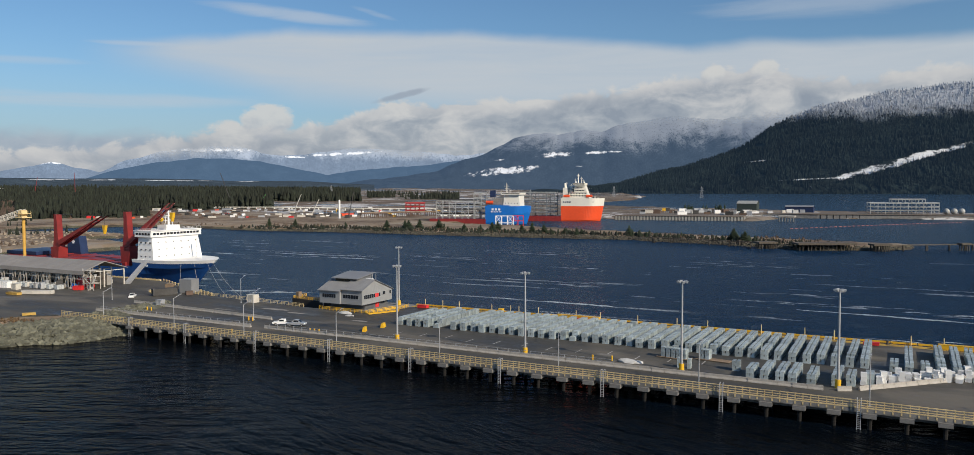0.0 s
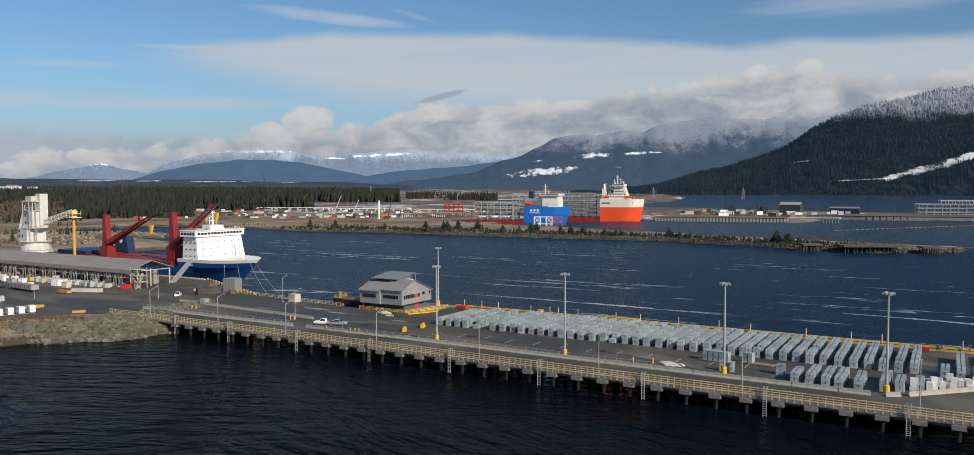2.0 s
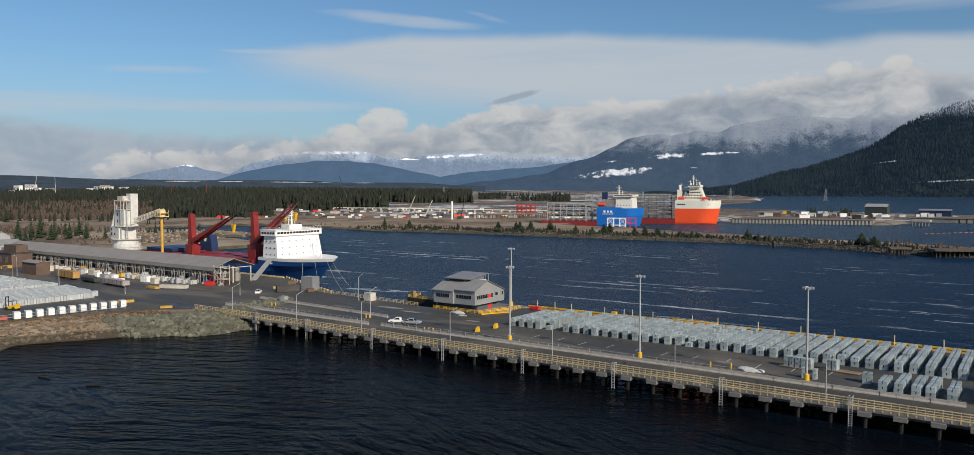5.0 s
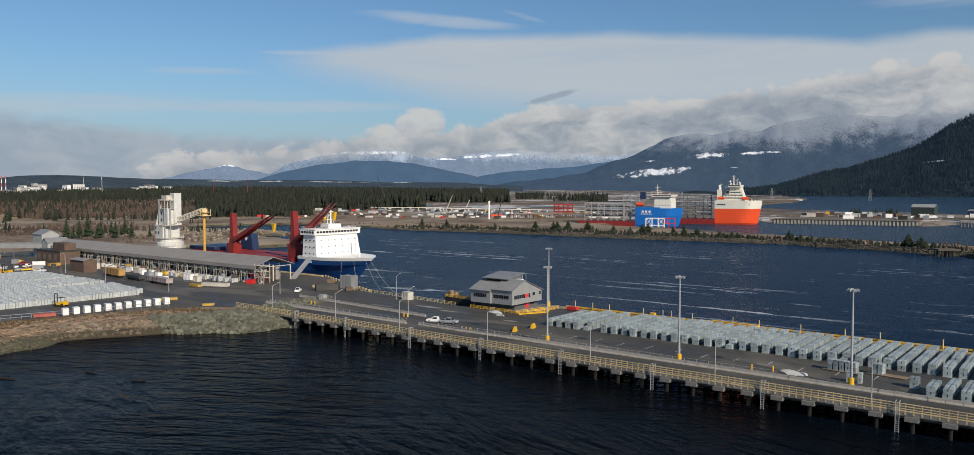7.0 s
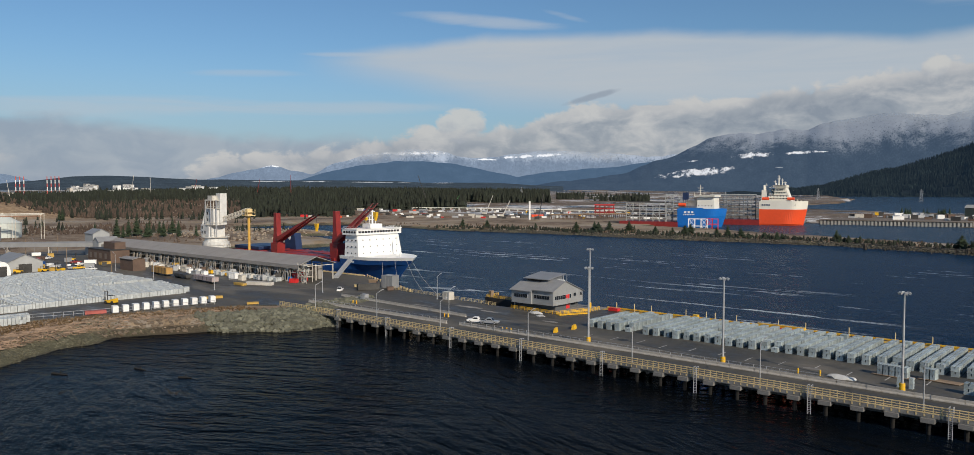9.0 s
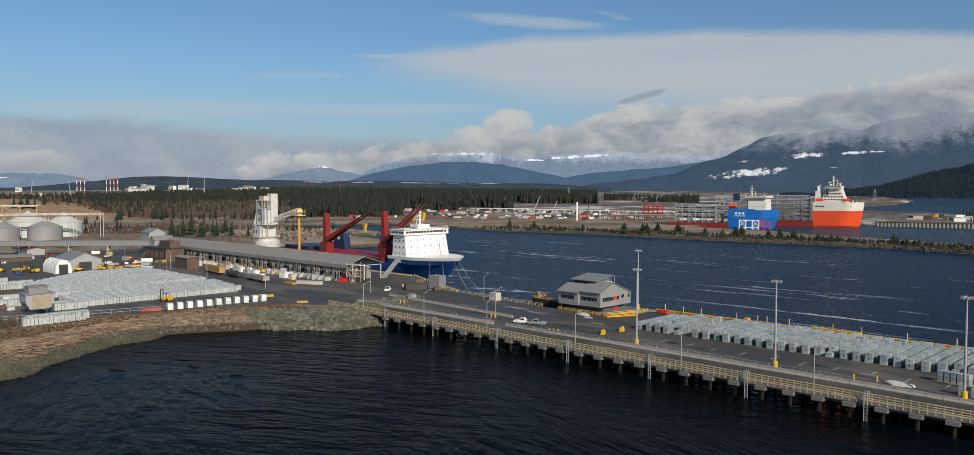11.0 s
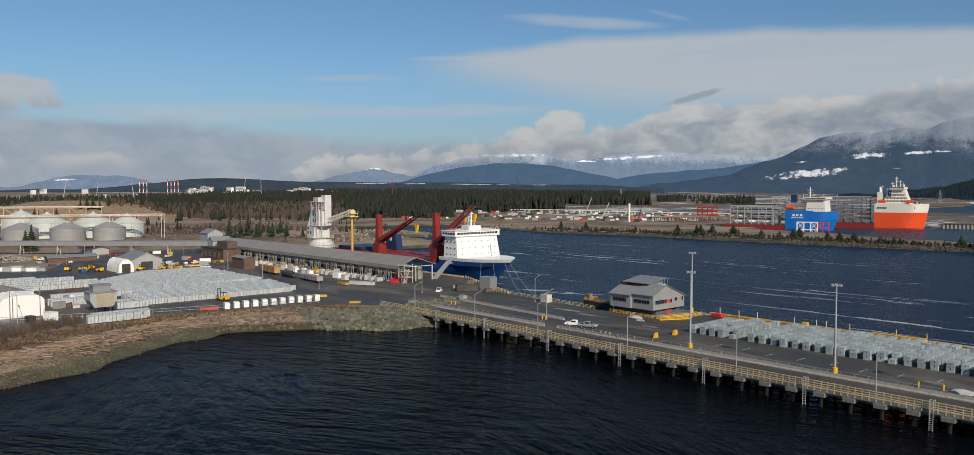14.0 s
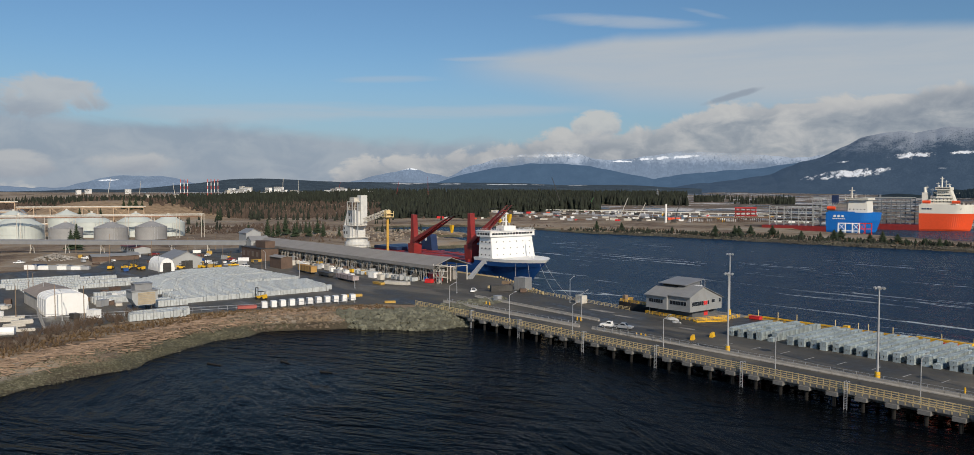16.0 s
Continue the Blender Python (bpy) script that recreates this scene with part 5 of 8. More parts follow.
box(bm, -430, -404.5, -8, 14, 10.9, 12.6)
part("deck_cargo", bm, NAVY, ship, "dark blue steel deck cargo")
bm = BM()
prism(bm, [(-404, 9.0), (-392, 9.0), (-394, 20), (-403, 20)], "y", 9.0, 13.5)
funnel = part("funnel", bm, NAVY, ship, "navy funnel with a white mark")
bm = BM()
rod(bm, (-398.5, 8.99, 17.2), (-398.5, 8.9, 17.2), 1.2, 1.2, 12)
part("funnel_mark", bm, WHITE, funnel)
# white house
bm = BM()
v = box(bm, -318.5, -307.5, -14.5, 14.5, 11.2, 23.2)
v[5].co.x = v[6].co.x = -309.5
v[5].co.y = v[4].co.y = -13.6
v[6].co.y = v[7].co.y = 13.6
hs = part("deckhouse", bm, WHITE, ship, "tall white forward deckhouse")
bm = BM()
box(bm, -319.5, -308.6, -14.9, 14.9, 23.25, 25.9)
bridge = part("bridge", bm, WHITE, ship)
for k in range(14):
    bm = BM()
    y = -13.6 + k * 1.95
    box(bm, -308.59, -308.5, y, y + 1.5, 24.2, 25.2)
    part("bridge_window", bm, GLASS, bridge)
for k in range(5):
    bm = BM()
    box(bm, -318.6 + 2.0 * k, -317.2 + 2.0 * k, -15.0, -14.91, 24.2, 25.2)
    part("bridge_window", bm, GLASS, bridge)
bm = BM()
box(bm, -320, -308.2, -15.1, 15.1, 25.9, 26.2)
part("bridge_roof", bm, WHITE, ship)
for k in range(13):
    bm = BM()
    y = -14.5 + k * 2.4
    rod(bm, (-308.5, y, 26.2), (-308.5, y, 27.4), 0.06, n=4)
    part("stanchion", bm, WHITE, ship)
for z in (26.8, 27.35):
    bm = BM()
    rod(bm, (-308.5, -14.5, z), (-308.5, 14.4, z), 0.05, n=4)
    rod(bm, (-319.5, -14.5, z), (-308.5, -14.5, z), 0.05, n=4)
    part("roof_rail", bm, WHITE, ship)
for z in (14.2, 17.4, 20.6):
    for k in range(6):
        bm = BM()
        y = -11 + k * 4.4 + (0.6 if z > 15 else 0)
        x = -307.5 - 2.0 * (z - 11.2) / 12.0
        rod(bm, (x - 0.1, y, z), (x + 0.05, y, z), 0.33, n=8)
        part("porthole", bm, GLASS, hs)
    for k in range(3):
        bm = BM()
        rod(bm, (-316 + 3 * k, -14.05 - 0.4, z), (-316 + 3 * k, -13.9, z), 0.33, n=8)
        part("porthole", bm, GLASS, hs)
bm = BM()
box(bm, -317, -311, -4, 4, 26.2, 28.4)
part("wheelhouse_top", bm, WHITE, ship)
bm = BM()
rod(bm, (-314, 0, 28.4), (-314, 0, 36.5), 0.5, 0.25, 8)
for z, w in ((30.5, 2.6), (32.6, 2.0), (34.4, 1.3)):
    box(bm, -314.5, -313.5, -w, w, z, z + 0.3)
for s in (-1, 1):
    rod(bm, (-314, s * 2.2, 28.4), (-314, s * 1.6, 33), 0.15)
part("radar_mast", bm, WHITE, ship)
for x, y, z in ((-315.5, -3.0, 31.0), (-315.5, 3.0, 32.5)):
    bm = BM()
    bmesh.ops.create_icosphere(bm, subdivisions=2, radius=1.1, matrix=Matrix.Translation((x, y, z)))
    part("radome", bm, YELLOW, ship, "yellow radome", smooth=True)
bm = BM()
rod(bm, (-293, 0, 12.5), (-293, 0, 17), 0.35, 0.2, 8)
part("foremast", bm, WHITE, ship)
bm = BM()
rod(bm, (-303, 7, 12.5), (-303, 7, 22), 0.4, 0.3, 8)
part("vent_post", bm, WHITE, ship)
bm = BM()
prism(bm, [(-321, -12.8), (-284.6, -0.2), (-284.6, 0.2), (-321, 12.8)], "z", 11.6, 11.9)
part("foredeck", bm, WHITE, ship)
for x, y in ((-303.5, -13.2), (-297.5, -11.0)):
    for dx in (0, 0.9):
        bm = BM()
        rod(bm, (x + dx, y - 0.3, 11.9), (x + dx, y - 0.3, 12.5), 0.25, n=8)
        part("mooring_bitt", bm, GALV, ship)
# illegible name on the bow: plain bars
for k in range(6):
    bm = BM()
    box(bm, -316.5 + 0.9 * k, -315.9 + 0.9 * k, -14.62, -14.56, 9.6, 10.4)
    part("name_bar", bm, WHITE, ship)


def deck_crane(x, y, z0, top, tip_x, tip_z, pivot_z):
    c = new("deck_crane")
    c.parent = ship
    bm = BM()
    prism(bm, [(x - 3.2, pivot_z - 2), (x + 3.2, pivot_z - 2), (x + 2.6, z0), (x - 2.6, z0)], "y", y - 2.6, y + 2.6)
    part("pedestal", bm, RED, c)
    bm = BM()
    prism(bm, [(x - 2.8, pivot_z - 1.98), (x + 2.8, pivot_z - 1.98), (x + 1.2, pivot_z + 3), (x + 0.3, top), (x - 1.7, top), (x - 2.0, pivot_z + 3)], "y", y - 1.5, y + 1.5)
    part("crane_tower", bm, RED, c)
    for s in (-1.5, 1.5):
        bm = BM()
        px = x + 2.0
        d = Vector((tip_x - px, 0, tip_z - pivot_z))
        nrm = Vector((-d.z, 0, d.x)).normalized()
        mid = Vector((px, 0, pivot_z)) + d * 0.4
        prism(bm, [(px - nrm.x * 1.2, pivot_z - nrm.z * 1.2), (mid.x - nrm.x * 0.85, mid.z - nrm.z * 0.85), (tip_x, tip_z), (mid.x + nrm.x * 0.85, mid.z + nrm.z * 0.85), (px + nrm.x * 1.2, pivot_z + nrm.z * 1.2)], "y", y + s - 0.6, y + s + 0.6)
        part("boom", bm, RED, c)
    for k in range(6):
        bm = BM()
        t = 0.15 + 0.14 * k
        bx, bz = x + 2 + (tip_x - x - 2) * t, pivot_z + (tip_z - pivot_z) * t
        rod(bm, (bx, y - 1.5, bz), (bx, y + 1.5, bz), 0.3, n=6)
        part("boom_brace", bm, RED, c)
    for s in (-0.6, 0.6):
        bm = BM()
        rod(bm, (x - 1, y + s, top), (tip_x, y + s, tip_z), 0.07, n=4)
        part("stay_cable", bm, STEEL_DARK, c)
    bm = BM()
    hz = tip_z - 6.5
    rod(bm, (tip_x, y, tip_z), (tip_x, y, hz + 2), 0.06, n=4)
    part("hoist_rope", bm, STEEL_DARK, c)
    bm = BM()
    prism(bm, [(tip_x - 1.2, hz + 2), (tip_x + 1.2, hz + 2), (tip_x + 0.8, hz), (tip_x, hz - 2.2), (tip_x - 0.7, hz)], "y", y - 0.7, y + 0.7)
    part("hook_block", bm, YELLOW, c, "yellow hook block")
    return c


deck_crane(-331.5, -8.5, 9.0, 34.6, -301.5, 39.2, 20.0)
deck_crane(-384.5, -8.5, 9.0, 32.6, -349, 32.2, 18.0)
# mooring lines to the pier
ropes = thing("mooring_line", "thin pale mooring lines from the bow to the pier", "mooring lines")
for a, b in (((-290, 262, 11), (-243, 222, 5.5)), ((-286, 266, 11.2), (-222, 216, 5.5)), ((-284.5, 268, 11.2), (-214, 216, 5.5)), ((-296, 259.5, 11), (-262, 229, 5.5))):
    bm = BM()
    pts = [Vector(a).lerp(Vector(b), t / 6) - Vector((0, 0, 1.6 * math.sin(math.pi * t / 6))) for t in range(7)]
    for p, q in zip(pts, pts[1:]):
        rod(bm, p, q, 0.06, n=4)
    part("rope", bm, material("pale_rope", (0.5, 0.46, 0.38), 0.9), ropes)



# ---- the terminal on shore ----
yard_bm = BM()
prism(yard_bm, [(-238, 170), (-238, 224.5), (-262, 232), (-292, 246), (-450, 246), (-452, 236), (-560, 236), (-560, 150), (-470, 110), (-460, 10), (-262, 14), (-262, 50), (-277, 82), (-268, 116), (-254, 156)], "z", 3.2, 4.97)
yard = solid("road", yard_bm, ASPHALT, "dark wet asphalt of the terminal yard", "road", kind="structure")

quay = thing("quay_wall", "timber fender wall of the ship berth", "quay", kind="structure")
bm = BM()
rod(bm, (0, 246.5, -1), (0, 246.5, 5.6), 0.28, n=8)
fm = mesh_of("fender_pile", bm, WOOD)
for k in range(52):
    shared("fender_pile", fm, quay, pose(-448 + 3.0 * k, 0, 0))
bm = BM()
box(bm, -450, -293, 245.2, 245.9, 4.972, 5.5)
part("bull_rail", bm, RAIL_YELLOW, quay)
bm = BM()
for k in range(16):
    x = -291 + 3.6 * k
    y = 245.5 - k * 1.55
    rod(bm, (x, y, -1), (x, y, 5.9), 0.3, n=7)
    if k:
        rod(bm, (x - 3.6, y + 1.55, 5.6), (x, y, 5.6), 0.12, n=5)
part("edge_rail", bm, RAIL_YELLOW, quay)

# long open-sided dock shed
DUSTY = material("dusty_grey_steel", (0.27, 0.25, 0.22), 0.7, 0.1, vary=0.3)
shed = thing("dock_shed", "long open-sided dock shed with a dusty metal roof", "shed")
bm = BM()
prism(bm, [(209.6, 12.5), (219.5, 15.9), (230.5, 12.3), (230.5, 12.05), (219.5, 15.6), (209.6, 12.2)], "x", -496, -295)
roof = part("roof", bm, ROOF_TAN, shed)
bm = BM()
box(bm, -496, -295, 209.55, 209.75, 10.9, 12.19)
part("fascia", bm, ROOF_TAN, shed)
for k in range(40):
    bm = BM()
    x = -494 + 5.0 * k
    prism(bm, [(209.6, 12.5), (219.5, 15.9), (219.5, 15.95), (209.6, 12.56)], "x", x, x + 0.1)
    part("roof_seam", bm, ROOF_TAN, roof)
for k in range(26):
    x = -494 + 7.9 * k
    for y in (210.6, 220, 229.5):
        bm = BM()
        box(bm, x - 0.22, x + 0.22, y - 0.22, y + 0.22, 4.9, 12.2)
        part("column", bm, CREAM, shed)
    bm = BM()
    rod(bm, (x, 210.7, 8.5), (x + 3.9, 210.7, 12.0), 0.13, n=4)
    rod(bm, (x, 210.7, 8.5), (x - 3.9, 210.7, 12.0), 0.13, n=4)
    rod(bm, (x, 210.7, 11.6), (x, 229.4, 11.6), 0.2, n=4)
    rod(bm, (x, 210.5, 9.0), (x + 7.9, 210.5, 9.0), 0.14, n=4)
    for j in range(4):
        u = x + 1.975 * j
        rod(bm, (u, 210.5, 9.0), (u + 0.99, 210.5, 11.4), 0.09, n=4)
        rod(bm, (u + 0.99, 210.5, 11.4), (u + 1.975, 210.5, 9.0), 0.09, n=4)
    part("truss", bm, CREAM, shed)
    for u in (0.8, 4.6)[:1 + k % 2]:
        bm = BM()
        rod(bm, (x + u, 209.4, 4.9), (x + u + 1.5, 210.3, 10.9), 0.17, n=5)
        rod(bm, (x + u + 3.0, 209.4, 4.9), (x + u + 1.5, 210.3, 10.9), 0.17, n=5)
        box(bm, x + u - 0.4, x + u + 0.5, 208.9, 209.9, 4.9, 5.6)
        part("raking_leg", bm, DUSTY, shed)
    bm = BM()
    rod(bm, (x + 2, 212.0, 5), (x + 3.8, 213.5, 11), 0.45, n=7)
    box(bm, x + 1.2, x + 2.8, 211.4, 213.0, 4.95, 6.4)
    part("spout", bm, GALV, shed, "galvanised loading spout")
bm = BM()
box(bm, -494, -300, 224, 226, 5, 10.8)
part("rear_wall", bm, ROOF_TAN, shed)
# red stair tower at the shed's end
bm = BM()
box(bm, -303.5, -297.2, 212.2, 216, 4.95, 9.2)
part("red_hut", bm, RED_BRIGHT, shed, "red steel hut")
frame_bm = BM()
for x in (-296, -291.5):
    for y in (210, 214.5):
        rod(frame_bm, (x, y, 4.95), (x, y, 13.5), 0.14, n=5)
for z in (7.4, 10, 12.6):
    box(frame_bm, -296.2, -291.3, 209.8, 214.7, z, z + 0.12)
rod(frame_bm, (-296, 210, 5), (-291.5, 210, 7.4), 0.12)
rod(frame_bm, (-291.5, 210, 7.4), (-296, 210, 10), 0.12)
rod(frame_bm, (-296, 210, 10), (-291.5, 210, 12.6), 0.12)
part("stair_tower", frame_bm, CREAM, shed, "pale steel stair tower")
bm = BM()
rod(bm, (-303, 210.8, 4.95), (-303, 210.8, 6.9), 0.9, n=12)
solid("water_tank", bm, BLUE_BRIGHT, "blue plastic tank beside the red hut", "tank")
bm = BM()
prism(bm, [(0, 4.95), (1.6, 4.95), (20.5, 12.6), (20.5, 13.5), (19.6, 13.5), (0, 5.9)], "y", -0.9, 0.9)
solid("gangway", bm, GALV, "grey aluminium gangway up to the ship", "gangway", place=pose(-296.5, 231, 0, 0, 0, 118))
# gallery conveyor to the tanks
gal = thing("conveyor_gallery", "long elevated grey conveyor gallery on trestles", "conveyor")
A, B = Vector((-498, 217, 12.2)), Vector((-652, 40, 12.4))
d = (B - A).normalized()
nrm = Vector((-d.y, d.x, 0))
bm = BM()
for a, b in ((A, B),):
    q = [a + nrm * 1.9, b + nrm * 1.9, b - nrm * 1.9, a - nrm * 1.9]
    lo = [bm.verts.new(p + Vector((0, 0, -1.6))) for p in q]
    hi = [bm.verts.new(p + Vector((0, 0, 0.9))) for p in q]
    r = [bm.verts.new(p + Vector((0, 0, 1.6))) for p in (a, b)]
    bm.faces.new(lo[::-1])
    for f in ((lo[0], lo[1], hi[1], hi[0]), (lo[2], lo[3], hi[3], hi[2]), (hi[0], hi[1], r[1], r[0]), (hi[2], hi[3], r[0], r[1]), (lo[1], lo[2], hi[2], r[1], hi[1]), (lo[3], lo[0], hi[0], r[0], hi[3])):
        bm.faces.new(f)
bmesh.ops.recalc_face_normals(bm, faces=bm.faces[:])
part("gallery", bm, ROOF, gal)
for k in range(10):
    p = A.lerp(B, (k + 0.5) / 10)
    bm = BM()
    for s in (-1.6, 1.6):
        rod(bm, p + nrm * s * 1.5 + Vector((0, 0, -7.4)), p + nrm * s + Vector((0, 0, -1.6)), 0.22, n=5)
    rod(bm, p + nrm * 2.2 + Vector((0, 0, -6)), p - nrm * 1.6 + Vector((0, 0, -2)), 0.12, n=4)
    part("trestle", bm, CREAM, gal)


def plain_house(name, label, x0, x1, y0, y1, z0, eave, peak, wall_mat, roof_mat, ridge_axis="x", door=None, category="building", windows=0, place=None):
    """A gabled shed with walls, an overhanging roof, doors and windows."""
    h = thing(name, label, category, place)
    bm = BM()
    if ridge_axis == "x":
        m = (y0 + y1) / 2
        prism(bm, [(y0, z0), (y1, z0), (y1, eave), (m, peak), (y0, eave)], "x", x0, x1)
    else:
        m = (x0 + x1) / 2
        prism(bm, [(x0, z0), (x1, z0), (x1, eave), (m, peak), (x0, eave)], "y", y0, y1)
    w = part("wall", bm, wall_mat, h)
    bm = BM()
    t, o = 0.25, 0.5
    if ridge_axis == "x":
        s = (peak - eave) / (m - y0)
        prism(bm, [(y0 - o, eave - o * s + 0.02), (m, peak + 0.02), (y1 + o, eave - o * s + 0.02), (y1 + o, eave - o * s + t), (m, peak + t), (y0 - o, eave - o * s + t)], "x", x0 - o, x1 + o)
    else:
        s = (peak - eave) / (m - x0)
        prism(bm, [(x0 - o, eave - o * s + 0.02), (m, peak + 0.02), (x1 + o, eave - o * s + 0.02), (x1 + o, eave - o * s + t), (m, peak + t), (x0 - o, eave - o * s + t)], "y", y0 - o, y1 + o)
    part("roof", bm, roof_mat, h)
    if door:
        bm = BM()
        box(bm, x1 + 0.003, x1 + 0.08, m - door / 2 if ridge_axis == "x" else (y0 + y1) / 2 - door / 2, m + door / 2 if ridge_axis == "x" else (y0 + y1) / 2 + door / 2, z0 + 0.05, z0 + (eave - z0) * 0.8)
        part("door", bm, STEEL_DARK, w)
    for k in range(windows):
        bm = BM()
        x = x0 + (x1 - x0) * (k + 0.5) / windows
        box(bm, x - 0.7, x + 0.7, y0 - 0.06, y0 - 0.003, z0 + (eave - z0) * 0.45, z0 + (eave - z0) * 0.75)
        part("window", bm, GLASS, w)
    return h


plain_house("transfer_house", "pale grey conveyor transfer house", -516, -504, 209, 219, 4.9, 18.5, 21.0, CLAD, ROOF, "x")
plain_house("transfer_house", "small pale gabled conveyor drive house", -501, -494, 208, 220, 4.9, 14.2, 16.6, CLAD, ROOF, "y")
bm = BM()
box(bm, -476, -447, 194.5, 205, 4.9, 11.9)
box(bm, -466, -452, 199, 205.1, 11.902, 16.0)
brown = thing("brown_building", "flat-roofed brown industrial building", "building")
bw = part("wall", bm, BROWN, brown)
for k in range(4):
    bm = BM()
    box(bm, -474 + 6.5 * k, -471 + 6.5 * k, 194.4, 194.47, 7, 10)
    part("window", bm, material("wire_glass", (0.15, 0.12, 0.10), 0.3), bw)
bm = BM()
box(bm, -476.3, -446.7, 194.2, 205.3, 11.904, 12.2)
part("parapet", bm, STEEL_DARK, brown)
plain_house("brown_hut", "low brown flat hut beside the yard", -411, -397, 183.5, 190, 4.9, 10.8, 11.5, BROWN, ROOF_TAN, "x")
plain_house("grey_shed", "grey gabled steel workshop with open bays", -452, -431, 138, 154, 4.9, 10.2, 13.8, CLAD, ROOF, "x", door=6)
plain_house("tan_warehouse", "low tan-roofed warehouse behind a white tent", -338, -312, 55, 69, 4.9, 9.6, 11.8, material("tan_cladding", (0.46, 0.43, 0.38), 0.7), material("brown_metal_roof", (0.28, 0.235, 0.20), 0.7, vary=0.2), "x")
plain_house("office_row", "long low grey site office with a row of windows", -580, -548, 152, 162, 4.9, 8.6, 9.6, CLAD, material("maroon_roof", (0.16, 0.06, 0.055), 0.7), "x", windows=7)


def arch_tent(name, label, x0, x1, y0, y1, z0, top, opening, square=0.75):
    t = thing(name, label, "tent")
    m, h = (y0 + y1) / 2, (y1 - y0) / 2
    prof = [(m - h * math.cos(math.pi * k / 14), z0 + (top - z0) * math.sin(math.pi * k / 14) ** square) for k in range(15)]
    bm = BM()
    prism(bm, prof, "x", x0, x1)
    c = part("cover", bm, WHITE, t, "white fabric cover")
    if opening:
        # a dark panel on the closed end imitates the shade inside
        bm = BM()
        box(bm, x1 + 0.003, x1 + 0.06, m - h * 0.55, m + h * 0.55, z0 + 0.02, z0 + (top - z0) * 0.66)
        part("opening", bm, STEEL_DARK, c)
    for k in range(5):
        bm = BM()
        x = x0 + (x1 - x0) * k / 4
        pts = [(x, y, z + 0.02) for y, z in prof]
        for p, q in zip(pts, pts[1:]):
            rod(bm, p, q, 0.08, n=4)
        part("rib", bm, WHITE, c)
    return t


arch_tent("white_tent", "large white fabric storage tent", -311, -297, 54.5, 67.5, 4.9, 12.2, False, 0.2)
arch_tent("white_tent", "white arched tent with an open end", -440, -421.5, 129, 136.4, 4.9, 11.6, True)

# hopper house in the yard
hop = thing("hopper_house", "grey hopper house with a slatted timber front", "building", pose(-292.5, 83.5, 4.95) @ Matrix.Diagonal((0.64, 0.64, 0.80, 1)) @ pose(292.5, -83.5, -4.95))
bm = BM()
prism(bm, [(79.0, 7.6), (88.0, 7.6), (90.2, 10.4), (90.2, 13.6), (77.0, 13.6), (77.0, 10.4)], "x", -298, -287)
part("hopper", bm, CLAD, hop)
bm = BM()
box(bm, -298.4, -286.6, 76.6, 90.6, 13.602, 14.0)
part("roof", bm, ROOF, hop)
bm = BM()
box(bm, -296, -289, 79, 88, 14.002, 16.6)
box(bm, -296.4, -288.6, 78.6, 88.4, 16.602, 16.9)
part("penthouse", bm, ROOF, hop)
for k in range(7):
    bm = BM()
    box(bm, -286.99, -286.85, 80.0, 89.0, 8.0 + 0.74 * k, 8.0 + 0.74 * k + 0.64)
    part("slat", bm, material("straw_timber", (0.38, 0.32, 0.23), 0.8, vary=0.2), hop)
for x in (-297, -288):
    for y in (80, 87):
        bm = BM()
        box(bm, x - 0.3, x + 0.3, y - 0.3, y + 0.3, 4.95, 7.6)
        part("leg", bm, STEEL_DARK, hop)

# tanks
TANK = material("grey_tank_steel", (0.30, 0.30, 0.30), 0.6, 0.1, vary=0.12, scale=0.3)
TANK_W = material("pale_tank_steel", (0.52, 0.56, 0.53), 0.6, 0.05, vary=0.06, scale=0.3)


def tank(x, y, r, z0, rim, apex, mat, label):
    t = thing("storage_tank", label, "tank", pose(x, y, 0), group="storage tanks")
    bm = BM()
    lathe(bm, 0, 0, ((z0, r), (rim, r)), 40)
    s = part("shell", bm, mat, t)
    bm = BM()
    lathe(bm, 0, 0, ((rim + 0.005, r * 1.01), (rim + (apex - rim) * 0.45, r * 0.62), (apex, r * 0.12)), 40)
    part("roof", bm, mat, t)
    bm = BM()
    lathe(bm, 0, 0, ((apex + 0.003, 1.2), (apex + 1.3, 1.0)), 10)
    part("vent", bm, CREAM, t)
    for z in (z0 + (rim - z0) * 0.35, z0 + (rim - z0) * 0.7, rim - 0.3):
        bm = BM()
        lathe(bm, 0, 0, ((z, r + 0.12), (z + 0.2, r + 0.12)), 40)
        part("stiffener", bm, mat, s)
    bm = BM()
    rod(bm, (r + 0.4, -1, z0), (r + 0.4, -1, rim), 0.15)
    rod(bm, (r + 0.4, 1, z0), (r + 0.4, 1, rim), 0.15)
    part("ladder", bm, GALV, t)
    bm = BM()
    for k in range(24):
        a = k * math.pi / 12
        rod(bm, (r * math.cos(a), r * math.sin(a), rim), (r * math.cos(a), r * math.sin(a), rim + 1.2), 0.08, n=4)
    tagged(part("guard_rail", bm, CREAM, t), kind="stuff")
    return t


